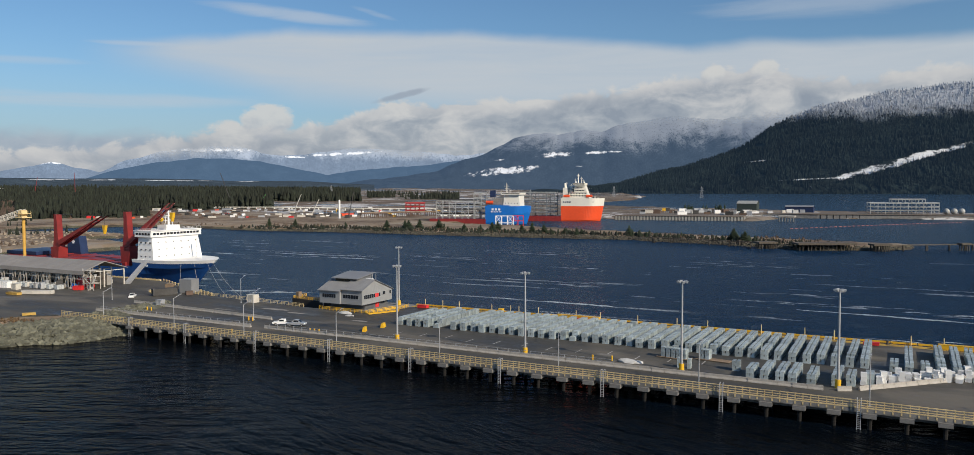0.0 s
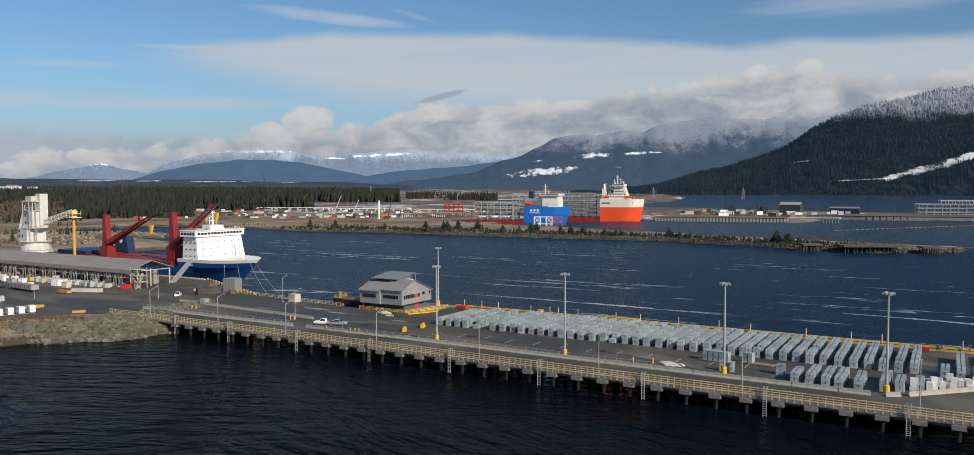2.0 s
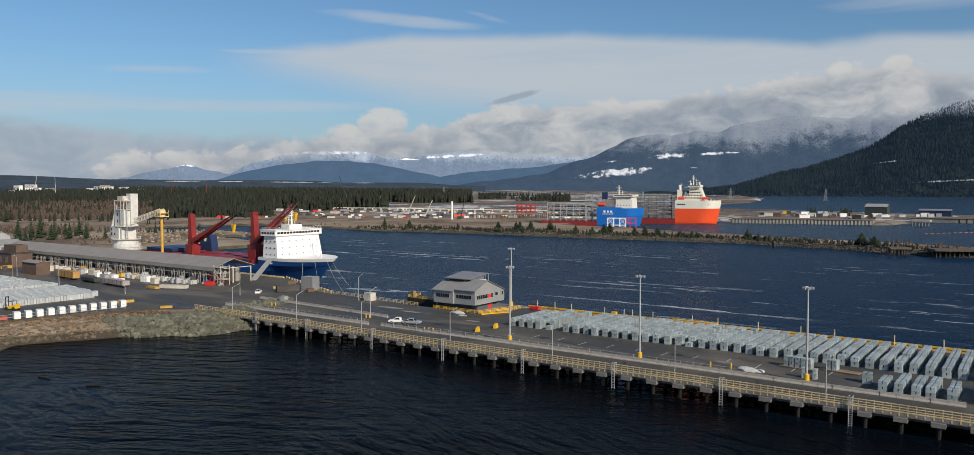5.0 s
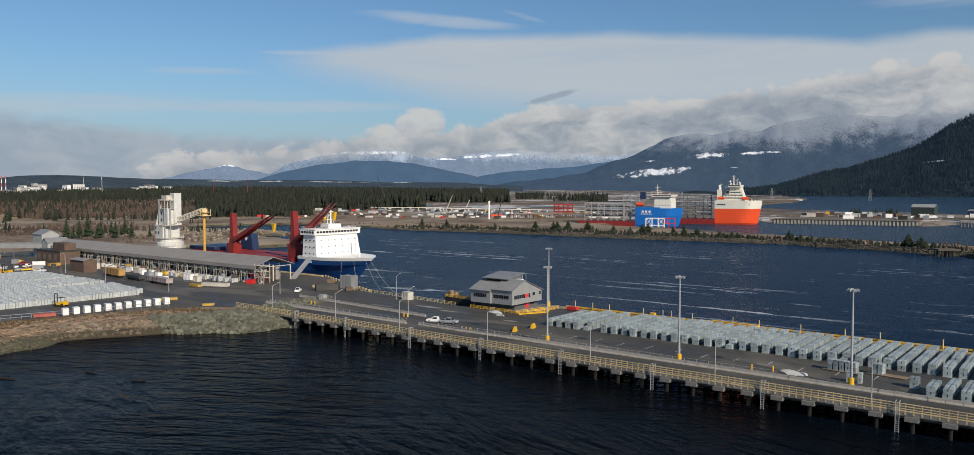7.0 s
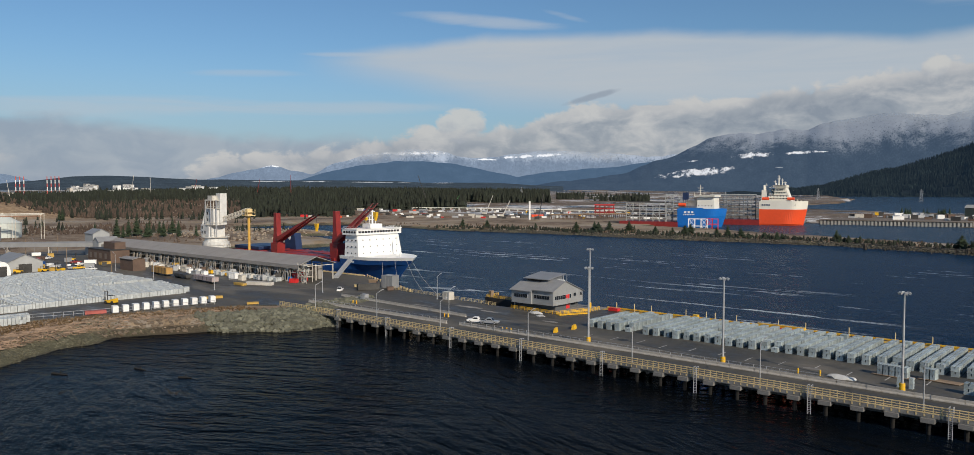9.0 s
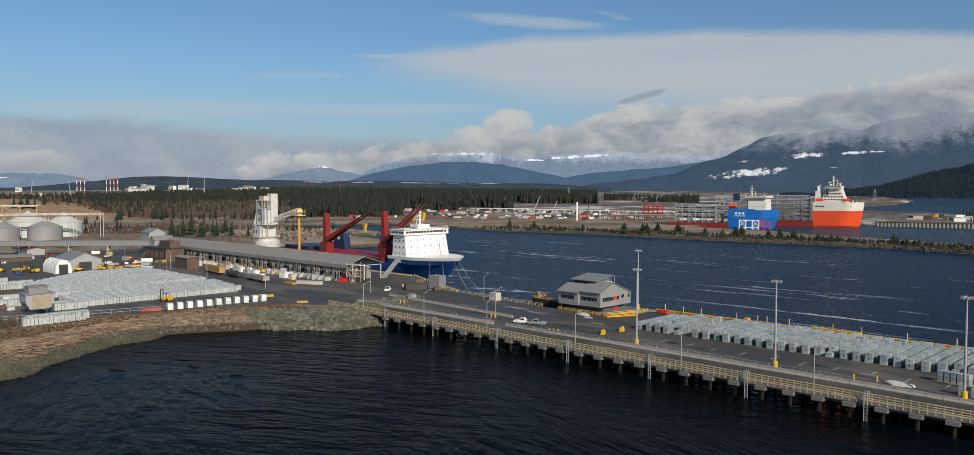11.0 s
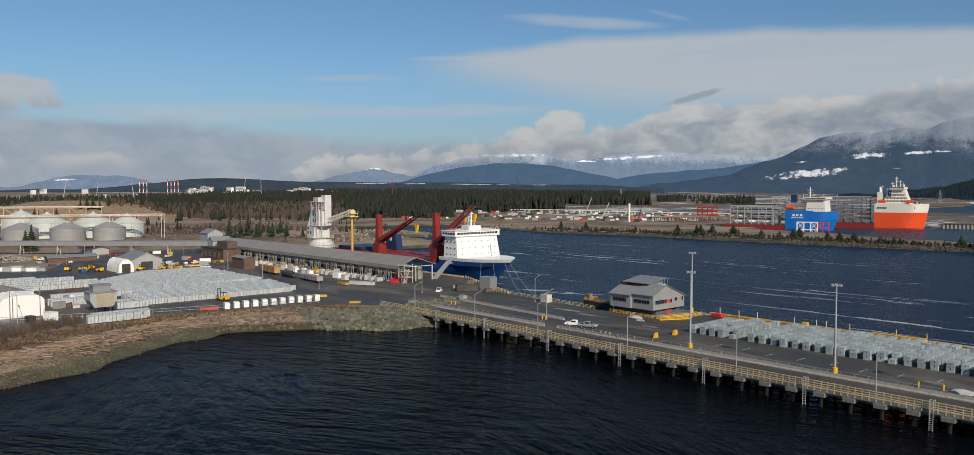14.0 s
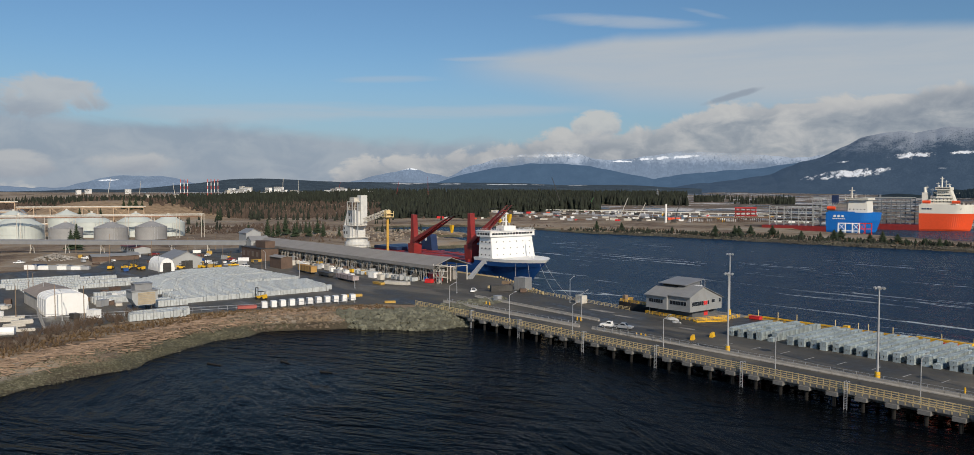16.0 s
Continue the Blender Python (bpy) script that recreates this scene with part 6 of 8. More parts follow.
for x, y, r in ((-720, 147, 12.6), (-707, 178, 13.0), (-705, 209, 12.6)):
    tank(x, y, r, 5, 15.5, 20.0, TANK, "grey domed steel storage tank")
for x, y, r, rim, ap in ((-772, 122, 19, 16.5, 25.5), (-800, 85, 19, 16.5, 25.5), (-770, 178, 17, 18, 26), (-752, 210, 16, 18, 26), (-745, 236, 14, 17, 24), (-850, 130, 18, 20, 27), (-838, 172, 16, 20, 27)):
    tank(x, y, r, 5, rim, ap, TANK_W, "pale green-white conical storage tank")
# pipe bridge over the tanks
pipe = thing("pipe_bridge", "rusty pipe bridge running above the storage tanks", "pipe rack")
for k, z in enumerate((23.5, 24.5, 25.5)):
    bm = BM()
    rod(bm, (-770, 40 + k, z), (-700, 250 + k, z), 0.4, n=6)
    part("pipe", bm, material("rusty_pipe", (0.30, 0.17, 0.11), 0.8, vary=0.3) if k == 0 else CREAM, pipe)
for k in range(12):
    bm = BM()
    p = Vector((-770, 41, 0)).lerp(Vector((-700, 251, 0)), k / 11)
    rod(bm, (p.x, p.y - 1.2, 5), (p.x, p.y - 1.2, 26), 0.25, n=5)
    rod(bm, (p.x, p.y + 1.2, 5), (p.x, p.y + 1.2, 26), 0.25, n=5)
    part("bent", bm, CREAM, pipe)
TAN_STEEL = material("tan_pipework", (0.46, 0.33, 0.22), 0.7, vary=0.3, stain=(0.3, 0.16, 0.1), stain_amt=0.5)
plain_house("smelter_hall", "pale industrial hall with a tall block", -960, -900, 60, 150, 5, 22, 26, CLAD, ROOF, "y")
bm = BM()
box(bm, -930, -915, 96, 112, 5, 42)
solid("process_tower", bm, CLAD, "pale square process tower", "tower")

# ship unloader: white tower with a conveyor boom
tower = thing("ship_unloader", "white ship unloader tower with a yellow conveyor boom", "ship unloader", pose(-412, 238, 0))
UW = material("dusty_white_steel", (0.58, 0.58, 0.56), 0.6, vary=0.1, stain=(0.3, 0.28, 0.25), stain_amt=0.4)
bm = BM()
lathe(bm, 0, 0, ((4.97, 8.5), (8.5, 8.0), (13.5, 6.6), (13.6, 7.2), (16.5, 7.2), (16.6, 6.2), (19.0, 6.2)), 20)
part("base_drum", bm, UW, tower)
bm = BM()
box(bm, -7.0, 1.0, -5, 5, 19.0, 26)
part("machine_house", bm, UW, tower)
bm = BM()
box(bm, -4.0, 3.6, -3.5, 3.5, 26, 35)
part("tower_shaft", bm, UW, tower)
bm = BM()
box(bm, 0.5, 4.6, 0, 4.2, 26, 43.5)
part("elevator", bm, UW, tower)
bm = BM()
for x in (-4, 3.4):
    for y in (-3.4, 3.4):
        rod(bm, (x, y, 35), (x * 0.7, y * 0.7, 41), 0.25, n=5)
box(bm, -4.5, 3.8, -4, 4, 39.4, 40.0)
box(bm, -3.2, 2, -3, 3, 40.0, 42.2)
part("head_frame", bm, CREAM, tower, "cream steel head frame")
bm = BM()
rod(bm, (-5, -3, 34), (-8.5, -4, 22), 0.7, n=8)
part("chute", bm, UW, tower)
boom = new("conveyor_boom")
boom.parent = tower
bm = BM()
P, Q = Vector((3.5, 2.0, 27.5)), Vector((18.5, 9.5, 33.2))
for o in ((0, -1, 0), (0, 1, 0), (0, -1, 2.2), (0, 1, 2.2)):
    rod(bm, P + Vector(o), Q + Vector(o), 0.22, n=5)
for k in range(9):
    a, b = P.lerp(Q, k / 9), P.lerp(Q, (k + 1) / 9)
    for s in (-1, 1):
        rod(bm, a + Vector((0, s, 0)), b + Vector((0, s, 2.2)), 0.12, n=4)
        rod(bm, a + Vector((0, s, 0)), a + Vector((0, s, 2.2)), 0.12, n=4)
part("lattice", bm, CREAM, boom)
bm = BM()
box(bm, 15.6, 21.0, 7.0, 12.0, 31.0, 31.4)
box(bm, 15.8, 20.8, 7.2, 11.8, 33.0, 33.3)
box(bm, 16.3, 19.0, 8.0, 11.0, 31.4, 35.0)
for px in (15.8, 18.3, 20.8):
    for py in (7.2, 11.8):
        rod(bm, (px, py, 31.4), (px, py, 34.6), 0.12, n=4)
part("drive_platform", bm, RAIL_YELLOW, boom, "yellow drive platform")
bm = BM()
rod(bm, (18.4, 9.4, -1.5), (18.4, 9.4, 31.0), 0.75, n=14)
part("support_column", bm, material("ochre_column_paint", (0.55, 0.32, 0.06), 0.6, vary=0.15), tower, "slender yellow support column")
for z, w in ((13.6, 7.9), (19.05, 7.3), (26.05, 5.6), (35.05, 4.8)):
    bm = BM()
    lathe(bm, 0, 0, ((z - 0.25, w), (z - 0.02, w)), 16)
    part("platform", bm, CREAM, tower)
    for k in range(16):
        a = k * math.pi / 8
        bm = BM()
        rod(bm, (w * 0.97 * math.cos(a), w * 0.97 * math.sin(a), z), (w * 0.97 * math.cos(a), w * 0.97 * math.sin(a), z + 1.3), 0.1, n=4)
        part("guard_post", bm, CREAM, tower)
    bm = BM()
    for k in range(16):
        a, b = k * math.pi / 8, (k + 1) * math.pi / 8
        rod(bm, (w * 0.97 * math.cos(a), w * 0.97 * math.sin(a), z + 1.25), (w * 0.97 * math.cos(b), w * 0.97 * math.sin(b), z + 1.25), 0.09, n=4)
    part("guard_rail", bm, CREAM, tower)
# dark panels on the walls imitate shaded openings
for x, z in ((-6, 21), (-3, 21), (-6, 23.6), (-2.5, 28), (0.5, 28), (-2.5, 31.5), (0.5, 31.5)):
    bm = BM()
    y = -5.0 if z < 26 else -3.5
    box(bm, x - 0.6, x + 0.6, y - 0.06, y - 0.003, z, z + 1.5)
    part("opening", bm, STEEL_DARK, tower)
for x, y in ((4.8, -2.5), (-4.4, -3.8), (2, -4.2)):
    bm = BM()
    rod(bm, (x, y, 19), (x, y, 40), 0.3, n=6)
    part("duct", bm, GALV, tower)
bm = BM()
prism(bm, [(-16, 5), (-11, 9.5), (-6, 5)], "y", -3, -2.5)
part("brace_frame", bm, CREAM, tower)

# ---- ingots, wagons and yard clutter ----
def yard_row(x, y0, y1, high, label, group, pitch=1.06, name="ingot_row"):
    """A row of bundles, joined: too many to count."""
    t = thing(name, label, "ingot row", pose(x, y0, 4.975), group=group)
    bm = BM()
    for k in range(int((y1 - y0) / pitch)):
        y = k * pitch + rng.uniform(-0.04, 0.04)
        top = high * (1 if rng.random() > 0.025 else 0.55) + rng.uniform(-0.06, 0.06)
        for s in (-0.52, 0.52):
            box(bm, s - 0.45, s + 0.45, y, y + pitch - 0.13, 0, top)
    tagged(part("ingot_bulk", bm, YARD_ALU, t), kind="stuff")
    return t


YARD_ALU = material("stacked_aluminium", (0.56, 0.59, 0.59), 0.45, 0.2, vary=0.2, scale=2.5, per_island=0.28, bump=0.3, bump_scale=6)
for k in range(31):
    x = -300.5 - 3.55 * k
    lo = 98 + 0.26 * k + (6 if 6 < k < 9 else 0)
    hi = 160 if k < 1 else 163 + min(k, 12) * 0.35
    if k > 22:
        lo = 106 + (k - 22) * 3.6
    if k in (10, 11, 19):
        hi -= 26
    yard_row(x, lo, hi, 1.9, "long row of silvery aluminium ingot bundles in the yard", "ingot rows in the yard")
for x, lo, hi, h in ((-270, 73, 92, 2.2), (-273, 74, 94, 2.2), (-276.5, 76, 95, 2.2), (-297, 89, 101, 2.2), (-300.5, 88, 97, 2.0), (-304, 88, 97, 2.2), (-318, 74, 92, 2.2), (-322, 74, 90, 2.2), (-335, 78, 96, 2.2),
                     (-372, 60, 104, 1.8), (-378, 60, 84, 1.8), (-386, 56, 110, 1.8), (-394, 54, 96, 1.8), (-403, 58, 104, 1.8), (-412, 58, 90, 1.8), (-365, 62, 80, 1.8)):
    yard_row(x, lo, hi, h, "short row of pale aluminium bundles by the fence", "short ingot rows")
for x, lo, hi in ((-352, 202.5, 207.5), (-347, 202, 208), (-342, 203, 208.4), (-337, 203, 208), (-331, 203, 208.5), (-326, 204, 208.5), (-321, 204, 208.6), (-316, 204, 208.8), (-311, 204.5, 209), (-306.5, 205, 209)):
    yard_row(x, lo, hi, 1.7, "small row of aluminium bundles beside the dock shed", "ingot rows by the shed")
# pale packs on flat wagons along the shore track
wagon_y = [118 + 3.4 * k for k in range(11)]
for k, y in enumerate(wagon_y):
    t = thing("pack", "bright wrapped ingot packs on a low bogie", "ingot pack", pose(-269.3 + 0.22 * k, y, 4.975, 0, 0, -14), group="packs along the track")
    bm = BM()
    for s in (-0.75, 0.75):
        box(bm, s - 0.68, s + 0.68, -0.9, 0.9, 0.35, 2.5)
    part("wrapped_load", bm, WHITE_ALU, t)
    bm = BM()
    box(bm, -1.5, 1.5, -1.3, 1.3, 0, 0.345)
    part("bogie", bm, STEEL_DARK, t)
for x, y, l, h, m, lab in ((-370, 185, 17, 3.9, material("ochre_wagon", (0.42, 0.24, 0.07), 0.7, vary=0.25), "ochre boxcar on the yard siding"), (-349, 184.3, 13, 2.2, STEEL_DARK, "dark low wagon on the yard siding"), (-326.5, 183.2, 18, 2.9, material("grey_pink_load", (0.33, 0.27, 0.26), 0.7, vary=0.3), "flat wagon loaded with grey-pink bundles")):
    t = thing("rail_wagon", lab, "railway wagon", pose(x, y, 4.975, 0, 0, -4), group="rail wagons")
    bm = BM()
    box(bm, -l / 2, l / 2, -1.5, 1.5, 1.0, h)
    part("body", bm, m, t)
    bm = BM()
    box(bm, -l / 2, l / 2, -1.3, 1.3, 0.7, 0.998)
    part("underframe", bm, STEEL_DARK, t)
    for s in (-1, 1):
        for dx in (0, 1.8):
            bm = BM()
            rod(bm, (s * l * 0.36 + dx - 0.9, -0.9, 0.45), (s * l * 0.36 + dx - 0.9, 0.9, 0.45), 0.44, n=10)
            part("wheelset", bm, STEEL_DARK, t)
    for k in range(5):
        bm = BM()
        xx = -l / 2 + l * (k + 0.5) / 5
        box(bm, xx - 0.08, xx + 0.08, -1.58, -1.502, 1.0, h)
        part("stake", bm, STEEL_DARK, t)


def loader(place, label):
    """A yellow forklift."""
    t = thing("forklift", label, "forklift", place, group="yellow machines")
    bm = BM()
    prism(bm, [(-2.2, 0.6), (2.0, 0.6), (2.0, 1.3), (0.4, 1.5), (-2.2, 2.1)], "y", -1.1, 1.1)
    part("body", bm, YELLOW, t)
    bm = BM()
    box(bm, -0.9, 0.9, -0.9, 0.9, 3.0, 3.15)
    for x in (-0.85, 0.85):
        for y in (-0.85, 0.85):
            rod(bm, (x, y, 1.4), (x, y, 3.0), 0.07, n=4)
    part("cab", bm, STEEL_DARK, t)
    bm = BM()
    for y in (-0.6, 0.6):
        box(bm, 2.1, 2.35, y - 0.1, y + 0.1, 0.2, 4.6)
        box(bm, 2.36, 3.9, y - 0.1, y + 0.1, 0.2, 0.32)
    box(bm, 2.1, 2.3, -0.7, 0.7, 4.4, 4.6)
    part("mast", bm, STEEL_DARK, t)
    for x in (-1.5, 1.5):
        for y in (-1.0, 1.0):
            bm = BM()
            rod(bm, (x, y - 0.25, 0.62), (x, y + 0.25, 0.62), 0.62, n=12)
            part("wheel", bm, RUBBER, t)
    return t


fl = loader(pose(-291.5, 126.5, 4.975, 0, 0, 200), "yellow forklift in front of the ingot rows")
for x, y, a in ((-441, 118, 30), (-447, 121, 90), (-450, 113, 150), (-452, 125, 10), (-436, 124, 200), (-428, 142, 60), (-425, 152, 110), (-420, 158, 200), (-455, 160, 40), (-478, 186, 80)):
    m = copy_thing(fl, pose(x, y, 4.975, 0, 0, a))
    tagged(m, "parked yellow loader in the machine yard")


OCHRE = material("dirty_yellow_paint", (0.46, 0.29, 0.06), 0.6, vary=0.25, stain=(0.2, 0.14, 0.08), stain_amt=0.5)
FADED_RED = material("faded_red_paint", (0.36, 0.09, 0.075), 0.65, vary=0.25)


def crate(x, y, l, w, h, mat, label, a=0, category="crate", z=4.975):
    t = thing("site_container", label, category, pose(x, y, z, 0, 0, a), group="yard containers")
    bm = BM()
    box(bm, -l / 2, l / 2, -w / 2, w / 2, 0.12, h)
    part("body", bm, mat, t)
    bm = BM()
    box(bm, -l / 2 - 0.06, l / 2 + 0.06, -w / 2 - 0.06, w / 2 + 0.06, h + 0.002, h + 0.1)
    part("lid", bm, mat, t)
    for k in range(4):
        bm = BM()
        xx = -l / 2 + l * (k + 0.5) / 4
        box(bm, xx - 0.06, xx + 0.06, -w / 2 - 0.07, -w / 2 - 0.002, 0.15, h)
        part("rib", bm, mat, t)
    for s in (-1, 1):
        bm = BM()
        box(bm, s * l * 0.4 - 0.15, s * l * 0.4 + 0.15, -w / 2, w / 2, 0, 0.118)
        part("skid", bm, STEEL_DARK, t)
    return t


crate(-272.4, 113, 6.4, 2.0, 1.1, FADED_RED, "faded red open skip near the shore fence", 72)
crate(-276.5, 158, 6.5, 2.0, 0.9, OCHRE, "ochre yellow flat trailer in the yard", 70)
crate(-252.5, 159.5, 4.0, 1.4, 0.8, OCHRE, "ochre yellow steel box beside the shore road", 60)
crate(-306, 187.5, 7, 2, 0.9, OCHRE, "ochre yellow flatbed trailer by the siding", 0)
crate(-299.5, 193, 12, 2.4, 1.4, CREAM, "low pale flatbed trailer by the siding", 25)
crate(-250.5, 223.5, 5.6, 4.6, 5.3, ROOF, "grey box-shaped dock fender unit", 10, "dock unit", 4.975)
crate(-252.8, 213.5, 9.0, 2.6, 2.6, STEEL_DARK, "black steel container by the berth", 65)
crate(-256.5, 219.5, 5, 3, 1.8, BROWN, "rusty steel frame beside a container", 40)
crate(-259.5, 222.0, 3.2, 2.4, 3.0, WOOD, "stack of weathered timber beside the dock unit", 25)
crate(-245.0, 218.5, 2.6, 2.0, 1.4, BROWN, "rusty drum rack beside the dock unit", 60)
crate(-262.5, 217.0, 4.0, 1.8, 1.0, RAIL_YELLOW, "pile of faded yellow railing sections", 15)
crate(-232, 194, 2.4, 2.0, 2.0, GALV, "small grey gate kiosk on the deck", 5)
crate(-208, 214.2, 3.6, 2.6, 2.9, CREAM, "pale timber hut at the pier edge", -4, "hut", DECK)
crate(-296, 207.8, 3.6, 2.2, 1.7, RED_BRIGHT, "red utility machine beside the shed", 20)
for k in range(58):
    x, y = rng.uniform(-540, -425), rng.uniform(112, 192)
    if -452 < x < -421 and 129 < y < 156:
        continue
    m, lab = rng.choice(((OCHRE, "ochre yellow site container"), (GALV, "galvanised site container"), (BROWN, "rusty brown site container"), (WHITE, "white site container"), (CREAM, "pale steel site container"), (STEEL_DARK, "dark steel site container"), (RED, "dull red site container"), (BLUE, "blue site container"), (GALV, "grey steel site container")))
    crate(x, y, rng.uniform(1.5, 6), rng.uniform(1.2, 2.4), rng.uniform(0.8, 2.6), m, lab + " in the yard", rng.uniform(0, 180))
for k in range(22):
    x, y = rng.uniform(-352, -300), rng.uniform(40, 98)
    if (-352 < x < -295 and 50 < y < 74) or (-300 < x < -284 and 75 < y < 92):
        continue
    m, lab = rng.choice(((WHITE, "white wrapped crate"), (CREAM, "pale crate"), (GALV, "grey crate"), (BROWN, "rusty brown crate"), (WOOD, "timber crate")))
    crate(x, y, rng.uniform(2, 5), 2.2, rng.uniform(1.0, 2.4), m, lab + " near the hopper house", rng.uniform(0, 180))
crate(-283.5, 66, 4, 2.6, 2.8, WHITE, "white site hut beside the tent", 20)
crate(-287, 61, 3, 2, 1.6, STEEL_DARK, "dark machine beside the white tent", 15)
for k, (x, y, c) in enumerate(((-418, 172, WHITE), (-428, 170, YELLOW), (-447, 178, WHITE), (-336, 92, WHITE), (-525, 118, WHITE), (-462, 182, RED), (-500, 182, WHITE))):
    pickup(pose(x, y, 4.975, 0, 0, 30 + 47 * k), c, ("white", "yellow", "white", "white", "white", "dark red", "white")[k] + " pickup truck in the terminal yard")
# lamp posts in the yard
for x, y in ((-300, 172, ), (-352, 172), (-404, 178), (-330, 60), (-285, 57), (-420, 128), (-470, 150), (-520, 140), (-545, 190), (-260, 196)):
    copy_thing(lamp, pose(x, y, 4.975, 0, 0, 90))
# shore fence
sf = thing("yard_fence", "grey mesh fence along the shore side of the yard", "fence")
pts = [(-262, 150), (-272, 112), (-279, 84), (-285, 66), (-300, 30)]
for (x0, y0), (x1, y1) in zip(pts, pts[1:]):
    rail_run(sf, x0, y0, x1, y1, 4.75, 4.75, 1.8, 3.0, GALV, (0.0, 0.9, 1.7))

# low concrete wall, timber stacks and a tanker at the yard's end
wall_pts = [(-334, 58), (-300, 53), (-268, 49)]
for (x0, y0), (x1, y1) in zip(wall_pts, wall_pts[1:]):
    n = int(math.hypot(x1 - x0, y1 - y0) / 3)
    for k in range(n):
        t = (k + 0.5) / n
        ob = new("barrier", barrier_mesh)
        ob.matrix_basis = pose(x0 + (x1 - x0) * t, y0 + (y1 - y0) * t, 4.975, 0, 0, math.degrees(math.atan2(y1 - y0, x1 - x0))) @ Matrix.Diagonal((1, 1, 1.6, 1))
        tagged(ob, "pale concrete wall block along the yard", "barrier", "yard wall blocks")
for x, y, n in ((-281, 43, 7), (-286, 46, 9), (-276, 40, 6), (-294, 43, 8), (-300, 46, 6), (-271, 44, 5)):
    t = thing("timber_stack", "stack of pale sawn timber baulks", "timber stack", pose(x, y, 4.975, 0, 0, rng.uniform(60, 100)), group="timber stacks")
    for k in range(n):
        bm = BM()
        box(bm, -3 + rng.uniform(-0.3, 0.3), 3 + rng.uniform(-0.3, 0.3), (k % 3) * 0.5 - 0.7, (k % 3) * 0.5 - 0.26, (k // 3) * 0.42, (k // 3) * 0.42 + 0.38)
        part("baulk", bm, CREAM, t)
tanker = thing("tank_trailer", "white tank trailer standing at the yard's end", "trailer", pose(-259, 36.5, 4.975, 0, 0, 70))
bm = BM()
rod(bm, (-3.4, 0, 2.3), (3.4, 0, 2.3), 1.25, n=14)
part("tank", bm, WHITE, tanker)
bm = BM()
box(bm, -3.6, 3.6, -0.9, 0.9, 0.85, 1.15)
part("chassis", bm, STEEL_DARK, tanker)
for x in (-2.4, -1.3, 2.4):
    for y in (-1, 1):
        bm = BM()
        rod(bm, (x, y - 0.2, 0.5), (x, y + 0.2, 0.5), 0.5, n=12)
        part("wheel", bm, RUBBER, tanker)
bm = BM()
rod(bm, (0, 0, -0.2), (0, 0, 11), 0.16, 0.11, 7)
up = solid("utility_pole", bm, WOOD, "plain weathered wooden utility pole", "pole", "utility poles", place=pose(-290, 56, 4.975))
for x, y in ((-283, 63), (-297, 46), (-338, 58), (-372, 62), (-480, 120), (-505, 150), (-530, 180), (-548, 205), (-560, 120), (-600, 150), (-430, 165), (-395, 172)):
    copy_thing(up, pose(x, y, 4.9))
for k in range(26):
    x, y = -462 + 6.0 * k + rng.uniform(-2, 2), rng.uniform(202.5, 206)
    m, c = rng.choice(((WHITE, "white"), (GALV, "grey"), (CREAM, "pale"), (GALV, "galvanised"), (YELLOW, "yellow")))
    crate(x, y, rng.uniform(1.0, 3.4), rng.uniform(1.0, 1.8), rng.uniform(0.9, 2.6), m, c + " bundle or machine in front of the dock shed", rng.uniform(-15, 15))
plain_house("site_barracks", "long low brown barracks with a grey roof", -514, -506, 117, 143, 4.7, 7.6, 8.7, BROWN, ROOF, "y", windows=6)
pickup(pose(-519, 82, 4.75, 0, 0, 60), WHITE, "white pickup parked on the dirt by the yard")
for k in range(16):
    x, y = -474 + 1.25 * k + rng.uniform(-0.5, 0.5), 80 + 1.55 * k
    m, c = ((WHITE, "white"), (CREAM, "pale"), (GALV, "grey"), (NAVY, "blue"))[k % 4]
    crate(x - 6 * (k % 2), y, rng.uniform(4, 7), 2.2, rng.uniform(1.4, 2.4), m, c + " covered load on the open yard", 51)
# steel clutter beneath the dock shed's near side
for k in range(34):
    x = -488 + 5.6 * k + rng.uniform(-1.5, 1.5)
    y = rng.uniform(206.5, 212)
    m, c = rng.choice(((CREAM, "cream"), (GALV, "grey"), (GALV, "galvanised"), (OCHRE, "ochre"), (BROWN, "rusty"), (STEEL_DARK, "dark")))
    crate(x, y, rng.uniform(1.2, 3.0), rng.uniform(1.2, 2.2), rng.uniform(1.0, 3.2), m, c + " steel equipment box beside the dock shed", rng.uniform(0, 90))
for k in range(14):
    x, y = -440 + 9.2 * k, rng.uniform(192, 201)
    if k in (0, 1):
        continue
    m, c = rng.choice(((WHITE, "white"), (CREAM, "pale"), (GALV, "grey"), (BROWN, "rusty")))
    crate(x, y, rng.uniform(2, 6), 2.2, rng.uniform(1.4, 3.0), m, c + " freight crate beside the siding", rng.uniform(-8, 8))

# ---- the far shore: ships, modules, wharves ----


GRID_Z = land_height(*np.meshgrid(gx, gy))


